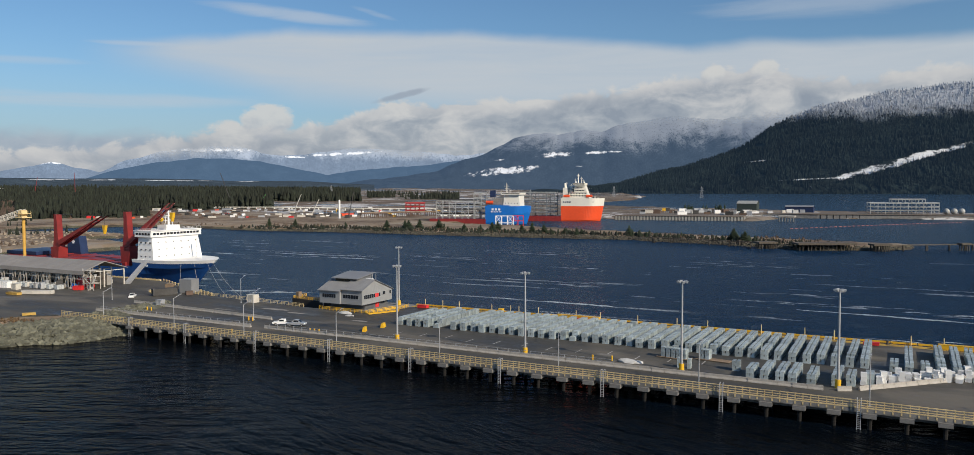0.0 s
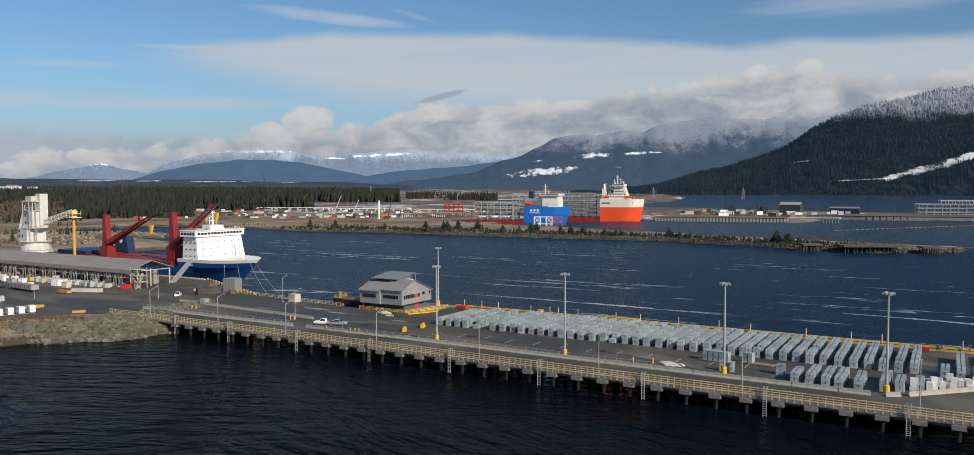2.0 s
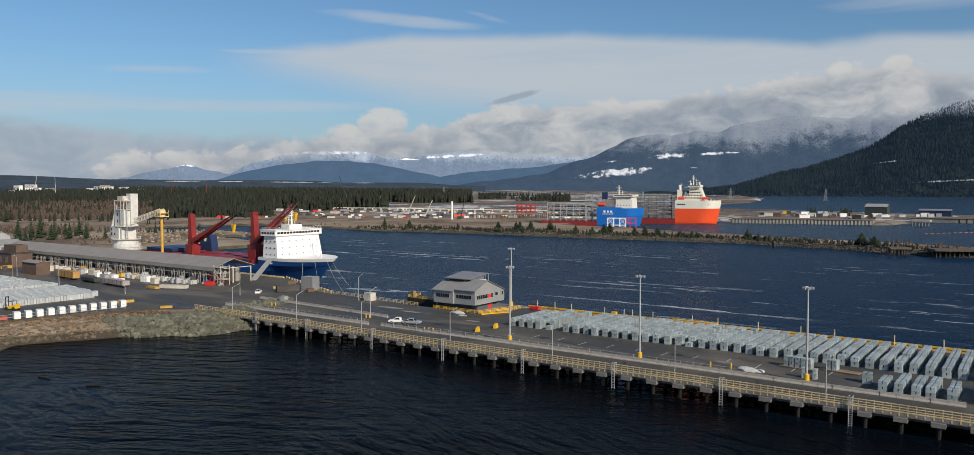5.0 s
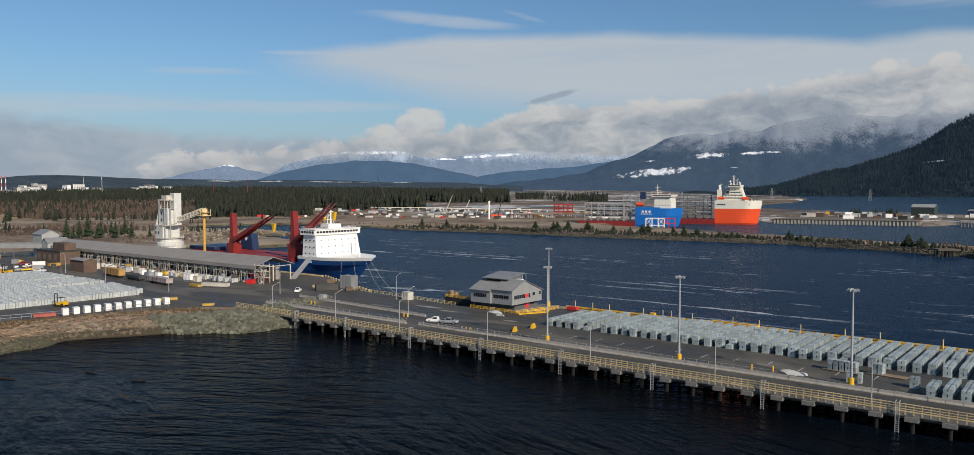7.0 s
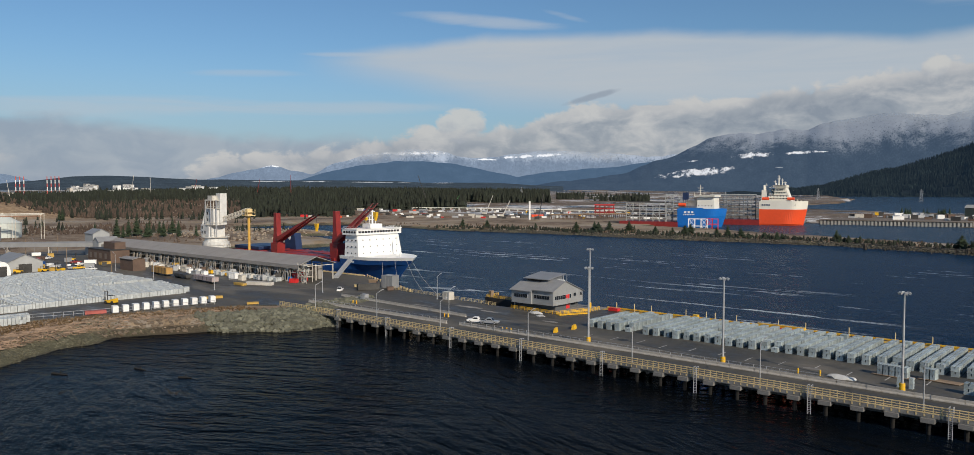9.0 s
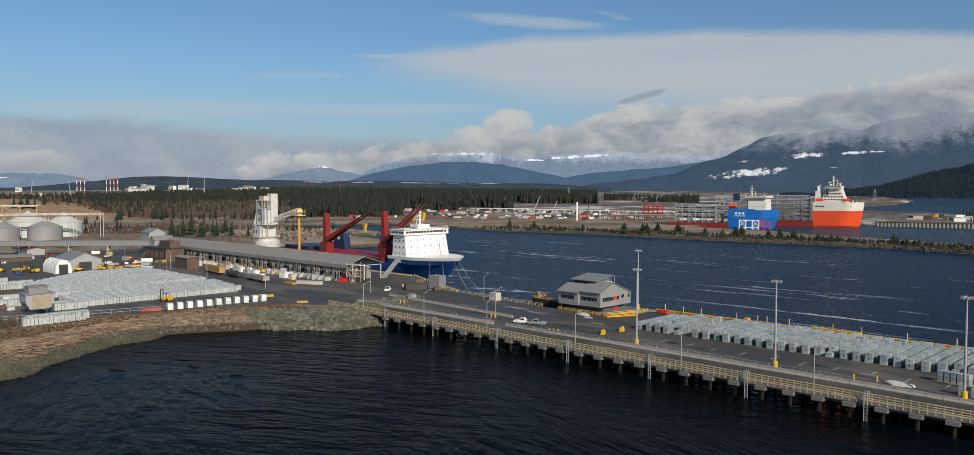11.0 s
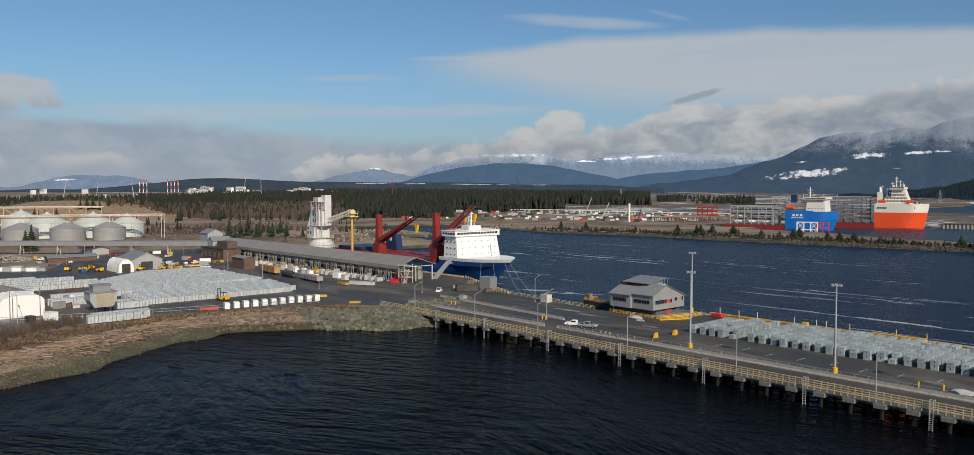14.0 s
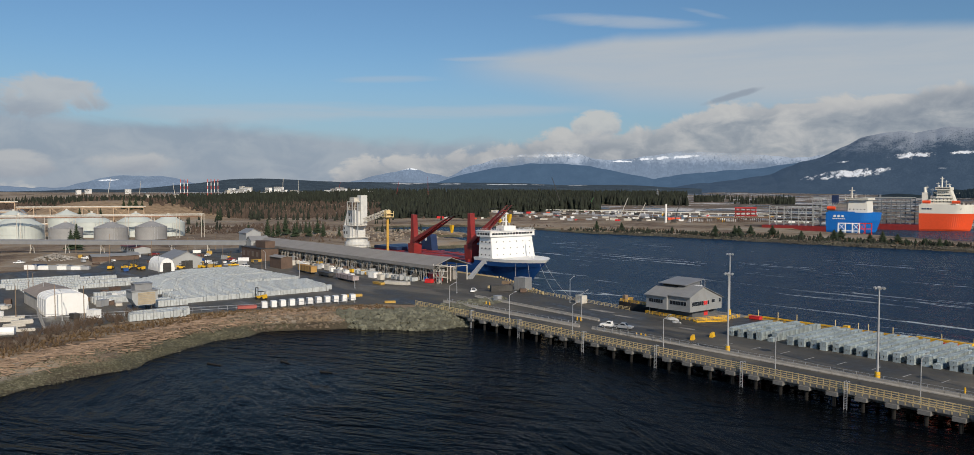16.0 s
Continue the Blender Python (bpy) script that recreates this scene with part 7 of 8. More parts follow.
def land_z(x, y):
    """The ground sheet's height under a place."""
    i = min(max(int(np.searchsorted(gx, x)) - 1, 0), len(gx) - 2)
    j = min(max(int(np.searchsorted(gy, y)) - 1, 0), len(gy) - 2)
    a, b = (x - gx[i]) / (gx[i + 1] - gx[i]), (y - gy[j]) / (gy[j + 1] - gy[j])
    lo = GRID_Z[j, i] * (1 - a) + GRID_Z[j, i + 1] * a
    hi = GRID_Z[j + 1, i] * (1 - a) + GRID_Z[j + 1, i + 1] * a
    return float(lo * (1 - b) + hi * b)


def steel_rack(name, label, place, length, depth, height, bays, levels, mat, brace=True, pipes=0, pipe_mat=None, parent=None):
    """A module frame: columns, beams, braces and pipes."""
    t = thing(name, label, "steel module", place) if parent is None else new(name)
    if parent is not None:
        t.parent = parent
        t.matrix_basis = place
    for i in range(bays + 1):
        x = length * i / bays
        for y in (0, depth):
            bm = BM()
            box(bm, x - 0.4, x + 0.4, y - 0.4, y + 0.4, 0, height)
            part("column", bm, mat, t)
    for j in range(1, levels + 1):
        z = height * j / levels
        for y in (0, depth):
            bm = BM()
            box(bm, 0, length, y - 0.3, y + 0.3, z - 0.75, z - 0.02)
            part("beam", bm, mat, t)
        for i in range(bays + 1):
            x = length * i / bays
            bm = BM()
            box(bm, x - 0.25, x + 0.25, 0.3, depth - 0.3, z - 0.7, z - 0.1)
            part("cross_beam", bm, mat, t)
        for k in range(pipes):
            bm = BM()
            y = depth * (k + 0.7) / (pipes + 0.5)
            rod(bm, (-1.5, y, z + 0.5), (length + 1.5, y, z + 0.5), 0.55, n=7)
            part("pipe", bm, pipe_mat or GALV, t)
    if brace:
        for i in range(0, bays, 2):
            x0, x1 = length * i / bays, length * (i + 1) / bays
            bm = BM()
            rod(bm, (x0, -0.1, 0), (x1, -0.1, height / 2), 0.28, n=5)
            rod(bm, (x1, -0.1, 0), (x0, -0.1, height / 2), 0.28, n=5)
            rod(bm, (x0, -0.1, height / 2), (x1, -0.1, height), 0.28, n=5)
            rod(bm, (x1, -0.1, height / 2), (x0, -0.1, height), 0.28, n=5)
            part("brace", bm, mat, t)
    return t


LIGHT_STEEL = material("pale_structural_steel", (0.36, 0.37, 0.36), 0.6, 0.1, vary=0.12)
SHIP_WHITE = material("warm_white_ship_paint", (0.72, 0.70, 0.62), 0.5, vary=0.06, scale=0.2)


def carrier(name, label, place, block, length, beam, lower, upper, split, top, deck_z):
    s = thing(name, label, "ship", place)
    h = beam / 2
    hull_part("bow_hull", s, lower, [(-1, -block, -5, h * 0.9, 0.45, 2.2), (3, -block, -3.5, h * 0.97, 0.52, 2.6), (split, -block, 0, h, 0.60, 3.0)], label="painted lower hull")
    hull_part("bow_upper", s, upper, [(split + 0.01, -block, 0, h, 0.60, 3.0), (top, -block, 1.2, h * 1.01, 0.62, 3.2)], label="painted upper hull")
    bm = BM()
    box(bm, -length, -block + 0.5, -h, h, -1, deck_z)
    part("cargo_deck", bm, RED, s, "low red cargo deck")
    bm = BM()
    box(bm, -block + 2, -block * 0.42, -h - 0.1, -h * 0.99, top, top + 1.1)
    part("bulwark", bm, upper, s)
    return s


HEAD = 15.0
orange = carrier("heavy_lift_carrier", "orange and white heavy-lift carrier moored at the far wharf", pose(-349, 988, 0, 0, 0, HEAD), 53, 122, 44, ORANGE, SHIP_WHITE, 20.5, 30.5, 7.5)
bm = BM()
prism(bm, [(-45, 30.5), (-17.5, 30.5), (-20.5, 38), (-43, 38)], "y", -15, 15)
ht = part("accommodation", bm, SHIP_WHITE, orange, "broad white lower accommodation")
bm = BM()
prism(bm, [(-37, 38.004), (-20.5, 38.004), (-23.5, 47), (-36, 47)], "y", -14, 14)
hu = part("accommodation", bm, SHIP_WHITE, orange, "tapered white upper accommodation")
for z, p, x0, x1 in ((33, ht, -41, -23), (36, ht, -41, -23), (40, hu, -35, -25), (43.5, hu, -35, -26)):
    for k in range(6):
        bm = BM()
        x = x0 + (x1 - x0) * k / 5
        box(bm, x, x + 1.1, -15.1 if p is ht else -14.1, -14.9 if p is ht else -13.9, z, z + 1.1)
        part("window", bm, GLASS, p)
for z in (34.5, 38.2, 42.5):
    bm = BM()
    box(bm, -46 + (z - 34) * 0.8, -16 - (z - 34) * 0.45, -16.6, -15.2, z, z + 0.25)
    for k in range(9):
        x = -45 + (z - 34) * 0.8 + k * 3
        box(bm, x, x + 0.12, -16.6, -16.48, z + 0.25, z + 1.4)
    box(bm, -46 + (z - 34) * 0.8, -18 - (z - 34) * 0.45, -16.6, -16.5, z + 1.3, z + 1.45)
    part("side_gallery", bm, SHIP_WHITE, orange)
bm = BM()
box(bm, -51.5, -45.5, -13, 13, 30.5, 44)
part("engine_casing", bm, SHIP_WHITE, orange)
for y in (-8, -3):
    bm = BM()
    rod(bm, (-49, y, 44), (-49.5, y, 50), 1.2, 1.0, 8)
    part("exhaust_pipe", bm, SHIP_WHITE, orange)
bm = BM()
box(bm, -38, -23, -18, 18, 47.004, 50)
br = part("bridge", bm, SHIP_WHITE, orange)
bm = BM()
box(bm, -37.5, -23.4, -18.08, -18.003, 48.2, 49.5)
part("bridge_window", bm, GLASS, br)
for x, z, w in ((-33, 62, 0.9), (-42, 49, 0.4), (-26, 55, 0.35), (-37, 56, 0.4), (-29, 58, 0.4), (-48, 52, 0.3)):
    bm = BM()
    rod(bm, (x, 0, 38 if x < -40 else 50), (x, 0, z), w, w * 0.5, 6)
    for j, q in enumerate((2.0, 3.8, 5.6)):
        if w > 0.5 or j == 0:
            box(bm, x - 2.0 + 0.3 * j, x + 2.0 - 0.3 * j, -0.3, 0.3, z - q - 0.2, z - q + 0.2)
    part("mast", bm, SHIP_WHITE, orange)
for x, z in ((-35, 51.2), (-24.5, 51.0), (-41, 39.2)):
    bm = BM()
    bmesh.ops.create_icosphere(bm, subdivisions=2, radius=1.1, matrix=Matrix.Translation((x, -9, z)))
    part("satellite_dome", bm, WHITE, orange, smooth=True)
for k in range(6):
    bm = BM()
    x = -15 + 2.1 * k
    box(bm, x, x + rng.uniform(0.8, 1.6), -12, -10, 30.5, 31 + rng.uniform(0.6, 2.2))
    part("mooring_winch", bm, STEEL_DARK if k % 2 else CREAM, orange)
for x in (-50, -21):
    bm = BM()
    rod(bm, (x, -19, 33.4), (x + 8, -19, 33.4), 1.7, 1.7, 10)
    part("lifeboat", bm, ORANGE, orange, "orange enclosed lifeboat")
bm = BM()
rod(bm, (-13, -12, 26.0), (-13, -20.9, 26.0), 1.5, 1.5, 10)
part("hawse_pipe", bm, STEEL_DARK, orange)
for k in range(4):
    bm = BM()
    box(bm, -50 + 2.6 * k, -48.2 + 2.6 * k, -22.4, -22.2, 25, 26.6)
    part("name_bar", bm, NAVY, orange)

blue = carrier("heavy_lift_carrier", "bright blue heavy-lift carrier behind the spit", pose(-402, 876, 0, 0, 0, HEAD), 51, 120, 42, BLUE_BRIGHT, BLUE_BRIGHT, 14, 22.5, 7.0)
bm = BM()
prism(bm, [(-30, 22.5), (-10, 22.5), (-11, 36), (-29, 36)], "y", -16, 16)
ba = part("accommodation", bm, SHIP_WHITE, blue, "white accommodation block")
for k in range(5):
    bm = BM()
    box(bm, -28 + 3.6 * k, -27 + 3.6 * k, -16.1, -15.95, 25.5, 26.5)
    part("window", bm, GLASS, ba)
bm = BM()
box(bm, -32, -9, -19, 19, 36.002, 38.2)
bb = part("bridge", bm, SHIP_WHITE, blue)
bm = BM()
box(bm, -31, -10, -19.1, -19.003, 36.8, 37.7)
part("bridge_window", bm, GLASS, bb)
bm = BM()
prism(bm, [(-50, 22.5), (-30.2, 22.5), (-30.2, 33), (-40, 33), (-43, 28), (-50, 28)], "y", -13, 13)
part("engine_casing", bm, CREAM, blue)
for z in (25.6, 28.6, 31.4):
    bm = BM()
    box(bm, -49, -30.4, -15.6, -13.2, z, z + 0.3)
    for k in range(8):
        box(bm, -49 + 2.4 * k, -48.8 + 2.4 * k, -15.6, -15.4, z - 2.8, z + 1.3)
    box(bm, -49, -30.4, -15.6, -15.45, z + 1.15, z + 1.35)
    part("side_gallery", bm, CREAM, blue)
for x, z, w in ((-29, 50, 1.0), (-25, 44, 0.4), (-36, 42, 0.5), (-15, 42, 0.3)):
    bm = BM()
    rod(bm, (x, 0, 33 if x < -31 else 38.2), (x, 0, z), w, w * 0.5, 6)
    box(bm, x - 2.6 * w - 0.5, x + 2.6 * w + 0.5, -0.4, 0.4, z - 4, z - 3.4)
    box(bm, x - 1.8 * w - 0.4, x + 1.8 * w + 0.4, -0.4, 0.4, z - 7, z - 6.5)
    part("mast", bm, CREAM, blue)
bm = BM()
box(bm, -49, -43, -3, 3, 31, 41)
part("funnel", bm, NAVY, blue)
bm = BM()
rod(bm, (-50, -18.5, 27), (-42, -18.5, 27), 2.0, 2.0, 10)
part("lifeboat", bm, ORANGE, blue, "orange enclosed lifeboat")
for k in range(3):
    bm = BM()
    box(bm, -43 + 4 * k, -40.6 + 4 * k, -21.35, -21.15, 17.4, 19.8)
    part("name_bar", bm, WHITE, blue)
for k in range(7):
    bm = BM()
    box(bm, -44 + 1.9 * k, -42.7 + 1.9 * k, -21.3, -21.12, 15.2, 16.2)
    part("name_bar", bm, WHITE, blue)
# modules carried on the low decks
bx = pose(-402, 876, 0, 0, 0, HEAD)
ox = pose(-349, 988, 0, 0, 0, HEAD)
steel_rack("pipe_module", "grey steel pipe-rack module on the blue carrier's deck", bx @ pose(-112, -19, 7.0), 48, 30, 22, 6, 4, LIGHT_STEEL, True, 4, STEEL_DARK)
steel_rack("pipe_module", "tall grey process module on the carrier's deck", bx @ pose(-66, -16, 7.0), 9, 30, 31, 1, 5, LIGHT_STEEL, True, 2)
steel_rack("pipe_module", "dark stacked pipe-rack module on the orange carrier", ox @ pose(-112, -18, 7.5), 50, 34, 30, 5, 6, material("grey_blue_steel", (0.16, 0.18, 0.20), 0.6, 0.1, vary=0.2), True, 4, LIGHT_STEEL)
steel_rack("transport_frame", "white braced transport frame before the blue hull", pose(-413, 806, land_z(-410, 808), 0, 0, HEAD + 8), 20, 5, 15.5, 3, 2, WHITE, True)
steel_rack("transport_frame", "red braced transport frame before the blue hull", pose(-396, 815, land_z(-394, 816), 0, 0, HEAD + 8), 12, 5, 17, 2, 3, RED_BRIGHT, True)
steel_rack("pipe_module", "red primed steel module on the construction site", pose(-658, 992, land_z(-655, 995), 0, 0, 30), 27, 16, 16, 4, 3, RED, True, 2, RED_BRIGHT)
for x, y, l, h, lab in ((-905, 20, 120, 27, "tan pipe rack behind the storage tanks"), (-868, 136, 110, 24, "rust-streaked tan pipe rack behind the storage tanks")):
    steel_rack("pipe_rack", lab, pose(x, y, land_z(x, y) - 0.4, 0, 0, 72), l, 10, h, 8, 3, TAN_STEEL, True, 2, CREAM)
steel_rack("pipe_trestle", "long low rusty steel trestle", pose(-632, 850, land_z(-620, 900), 0, 0, 62), 120, 5, 6, 20, 1, BROWN, False, 2, WOOD)

# sheet-pile wharf
GROUND_FLAT = material("trampled_gravel", (0.15, 0.125, 0.10), 0.9, vary=0.35, scale=0.06)
wharf = thing("wharf", "concrete wharf with a pale sheet-pile face", "wharf", kind="structure")
bm = BM()
prism(bm, [(-346, 1024), (-186, 1060), (-182, 1182), (-110, 1186), (70, 1226), (240, 1268), (240, 1330), (-300, 1220), (-346, 1100)], "z", -1, 6.5)
part("fill", bm, CONCRETE_DARK, wharf)
bm = BM()
prism(bm, [(-346, 1022.5), (-186, 1058.5), (-181, 1182), (-110, 1185), (70, 1225), (240, 1267), (240, 1330), (-300, 1220), (-346, 1100)], "z", 6.502, 7.2)
part("deck_slab", bm, GROUND_FLAT, wharf)
bm = BM()
prism(bm, [(-1.0, 0), (1.0, 0), (0.8, 0.8), (-0.8, 0.8)], "z", -1, 6.9)
sp = mesh_of("sheet_pile", bm, material("pale_sheet_pile", (0.40, 0.39, 0.35), 0.8, vary=0.25, scale=0.3))
a = math.degrees(math.atan2(36, 160))
for k in range(40):
    t = (k + 0.5) / 40
    shared("sheet_pile", sp, wharf, pose(-346 + 160 * t, 1023.1 + 36 * t, 0, 0, 0, a))
bm = BM()
box(bm, -0.5, 0.5, 0, 0.6, -1, 6.4)
dp = mesh_of("timber_pile", bm, PILE)
for k in range(44):
    t = (k + 0.5) / 44
    shared("timber_pile", dp, wharf, pose(-110 + 350 * t, 1185.3 + 82 * t, 0, 0, 0, 13))
plat = thing("mooring_platform", "pale mooring platform on piles", "platform")
bm = BM()
box(bm, -146, -126, 1070, 1086, 6.2, 8.2)
part("deck", bm, CONCRETE, plat)
for k in range(6):
    bm = BM()
    rod(bm, (-144.5 + 3.4 * k, 1071, -1), (-144.5 + 3.4 * k, 1071, 6.2), 0.8, n=8)
    part("support", bm, CONCRETE_DARK, plat)
cw = thing("catwalk", "thin white catwalk between wharf and platform", "catwalk")
bm = BM()
box(bm, -186, -146, 1074, 1076, 7.0, 7.8)
part("walkway", bm, WHITE, cw)
plain_house("dark_hall", "dark green steel hall on the peninsula", -232, -203, 1262, 1286, 5, 19, 23, material("dark_green_cladding", (0.035, 0.05, 0.045), 0.6), material("pale_hall_roof", (0.3, 0.31, 0.3), 0.6), "x")
plain_house("blue_hall", "low blue hall with a pale roof", -166, -126, 1290, 1310, 5, 14, 16, NAVY, ROOF, "x")
plant = steel_rack("process_plant", "pale pipework process plant on the far jetty", pose(-46, 1228, 7.0, 0, 0, 14), 86, 22, 15, 9, 3, LIGHT_STEEL, False, 4)
steel_rack("process_plant", "upper pipe deck of the process plant", pose(-20, 1236, 22.05, 0, 0, 14), 42, 14, 5, 5, 1, LIGHT_STEEL, False, 3)
for k in range(3):
    bm = BM()
    bmesh.ops.create_icosphere(bm, subdivisions=2, radius=4.2, matrix=Matrix.Translation((0, 0, 4.2)))
    solid("gas_sphere", bm, LIGHT_STEEL, "pale spherical vessel beside the process plant", "vessel", "gas spheres", smooth=True, place=pose(46 + 9 * k, 1240 + 3 * k, 7.2))

# old timber berths along the spit
OLD = material("grey_old_timber", (0.105, 0.088, 0.068), 0.9, vary=0.35, per_object=0.3, bump=0.3)
bm = BM()
rod(bm, (0, 0, -1), (0, 0, 7.0), 0.42, 0.36, 7)
old_pile = mesh_of("old_pile", bm, OLD)


def old_berth(name, label, x0, y0, x1, y1, width, top, nx, ny, deck_t=1.2):
    t = thing(name, label, "timber berth")
    a = math.atan2(y1 - y0, x1 - x0)
    L = math.hypot(x1 - x0, y1 - y0)
    m = pose(x0, y0, 0, 0, 0, math.degrees(a))
    bm = BM()
    box(bm, 0, L, 0, width, top - deck_t, top)
    o = part("deck", bm, OLD, t)
    o.matrix_basis = m
    for i in range(nx):
        for j in range(ny):
            shared("support", old_pile, t, m @ pose(L * (i + 0.5) / nx + rng.uniform(-0.4, 0.4), width * (j + 0.5) / max(ny, 1) - 0.2, 0, rng.uniform(-5, 5), rng.uniform(-5, 5), 0) @ Matrix.Diagonal((1, 1, (top - deck_t) / 7.0, 1)))
    return t


old_berth("old_berth", "derelict timber berth on leaning grey piles", -67, 594, -31, 612, 16, 6.4, 14, 3)
old_berth("old_dolphin", "square timber mooring dolphin in the water", -94, 598, -82, 606, 10, 6.2, 6, 3)
old_berth("old_dolphin", "square timber mooring dolphin in the water", -20, 611, -9, 617, 9, 6.2, 5, 3)
old_berth("old_dolphin", "small timber mooring dolphin in the water", 34, 644, 40, 648, 6, 6.4, 4, 2)
old_berth("old_trestle", "thin timber walkway along old piles", -9, 620, 120, 706, 2.2, 5.6, 9, 2, 0.6)
old_berth("old_trestle", "low pipe trestle along the spit", -190, 634, -95, 612, 1.6, 5.2, 6, 2, 0.5)
for x, y in ((-181, 632), (-161, 642), (-135, 637), (-112, 626)):
    t = thing("pile_cluster", "cluster of leaning old timber piles", "piles", pose(x, y, 0), group="pile clusters")
    for k in range(6):
        shared("support", old_pile, t, pose(rng.uniform(-1.5, 1.5), rng.uniform(-1.5, 1.5), 0, rng.uniform(-9, 9), rng.uniform(-9, 9), 0) @ Matrix.Diagonal((1, 1, 0.8, 1)))
# floating boom
fb = thing("floating_boom", "line of red floating boom sections on the water", "floating boom")
bm = BM()
rod(bm, (-2.2, 0, SEA + 0.2), (2.2, 0, SEA + 0.2), 0.34, n=8)
bmm = mesh_of("boom_float", bm, material("faded_red_float", (0.36, 0.12, 0.09), 0.7, vary=0.2))
for k in range(40):
    t = k / 39
    x, y = -108 + 165 * t, 892 + 280 * t - 40 * t * t
    shared("float", bmm, fb, pose(x, y, 0, 0, 0, 58))

# construction site clutter
SITE = [(WHITE, "white"), (CREAM, "pale"), (GALV, "grey"), (RED_BRIGHT, "red"), (ORANGE, "orange"), (YELLOW, "yellow"), (BLUE, "blue"), (STEEL_DARK, "dark"), (BROWN, "rusty")]


def site_box(x, y, l, w, h, mat, label, a):
    t = thing("site_cabin", label, "site cabin", pose(x, y, land_z(x, y) - 0.3, 0, 0, a), group="site cabins across the water")
    bm = BM()
    prism(bm, [(-w / 2, 0), (w / 2, 0), (w / 2, h), (w / 2 + 0.2, h), (0, h + 0.5), (-w / 2 - 0.2, h), (-w / 2, h)], "x", -l / 2, l / 2)
    part("body", bm, mat, t)


def north(u, v):
    """A point of the north shore: u along it, v inland from it."""
    return -640 + u * 0.83 - v * 0.55, 800 + u * 0.56 + v * 0.83


for k in range(120):
    u, v = rng.uniform(-330, 150), rng.uniform(10, 420)
    x, y = north(u, v)
    x -= 60
    m, c = rng.choices(SITE, (6, 5, 9, 0.6, 0.5, 0.4, 0.5, 6, 5))[0]
    big = rng.random() < 0.2
    site_box(x, y, rng.uniform(3, 20 if big else 7), rng.uniform(2.2, 6 if big else 3.2), rng.uniform(1.5, 4 if big else 2.8), m, c + " site cabin on the construction ground", rng.uniform(20, 60))
for k in range(110):
    row = k % 3
    u = rng.uniform(-300, 240)
    x, y = north(u, (55, 130, 270)[row] + rng.gauss(0, 9))
    x -= 60
    m, c = rng.choices(SITE, (5, 5, 6, 1.4, 1.0, 0.8, 0.4, 7, 6))[0]
    site_box(x, y, rng.uniform(3, 11), rng.uniform(2.2, 3.0), rng.uniform(1.6, 3.2), m, c + " container or machine on the construction ground", 34 + rng.gauss(0, 9))
for k in range(60):
    x, y = rng.uniform(-335, -120), rng.uniform(1085, 1240)
    if x > -185 and y < 1190:
        continue
    m, c = rng.choices(SITE, (4, 4, 8, 0.7, 1.2, 0.4, 0.6, 7, 5))[0]
    t = thing("site_cabin", c + " cabin or stacked load on the wharf", "site cabin", pose(x, y, 7.2, 0, 0, rng.uniform(0, 40)), group="loads on the wharf")
    bm = BM()
    l, w, h = rng.uniform(4, 13), rng.uniform(2.5, 5), rng.uniform(2, 5)
    box(bm, -l / 2, l / 2, -w / 2, w / 2, 0, h)
    part("body", bm, m, t)
    bm = BM()
    box(bm, -l / 2 - 0.1, l / 2 + 0.1, -w / 2 - 0.1, w / 2 + 0.1, h + 0.002, h + 0.3)
    part("lid", bm, m, t)


def site_crane(x, y, h, reach, a, mat, label):
    z = land_z(x, y) - 0.3
    t = thing("site_crane", label, "crane", pose(x, y, z, 0, 0, a), group="site cranes")
    bm = BM()
    box(bm, -3, 3, -2, 2, 0.8, 4.2)
    part("cab", bm, mat, t)
    for s in (-2.2, 2.2):
        bm = BM()
        box(bm, -4, 4, s - 0.6, s + 0.6, 0, 1.2)
        part("track", bm, STEEL_DARK, t)
    bm = BM()
    rod(bm, (2, 0, 3), (reach, 0, h), 0.8, 0.45, 5)
    part("boom", bm, mat, t)
    bm = BM()
    rod(bm, (-3, 0, 4), (-2, 0, 9), 0.2, n=4)
    rod(bm, (-2, 0, 9), (reach, 0, h), 0.1, n=4)
    part("stay", bm, STEEL_DARK, t)


site_crane(-1095, 1082, 62, 24, 200, STEEL_DARK, "dark crawler crane with a raised boom")
site_crane(-647, 838, 34, 9, 30, STEEL_DARK, "dark crawler crane on the construction ground")
site_crane(-820, 930, 30, 14, 20, CREAM, "pale crawler crane on the construction ground")
site_crane(-735, 870, 24, 12, 40, CREAM, "pale mobile crane on the construction ground")
site_crane(-1080, 1130, 24, 16, 60, material("crane_green", (0.08, 0.3, 0.08), 0.5), "green mobile crane beside the forest")
bm = BM()
rod(bm, (0, 0, 0), (0, 0, 24), 1.3, 1.3, 10)
solid("flare_stack", bm, WHITE, "plain white vertical vessel on the site", "vessel", place=pose(-650, 826, land_z(-650, 826)))
# long low white fence of panels and pipe supports
pf = thing("pipe_row", "long row of pale pipe supports on the site", "pipe supports")
bm = BM()
prism(bm, [(-1.2, 0), (-0.6, 3.0), (0.6, 3.0), (1.2, 0)], "y", -0.6, 0.6)
pm = mesh_of("pipe_support", bm, SHIP_WHITE)
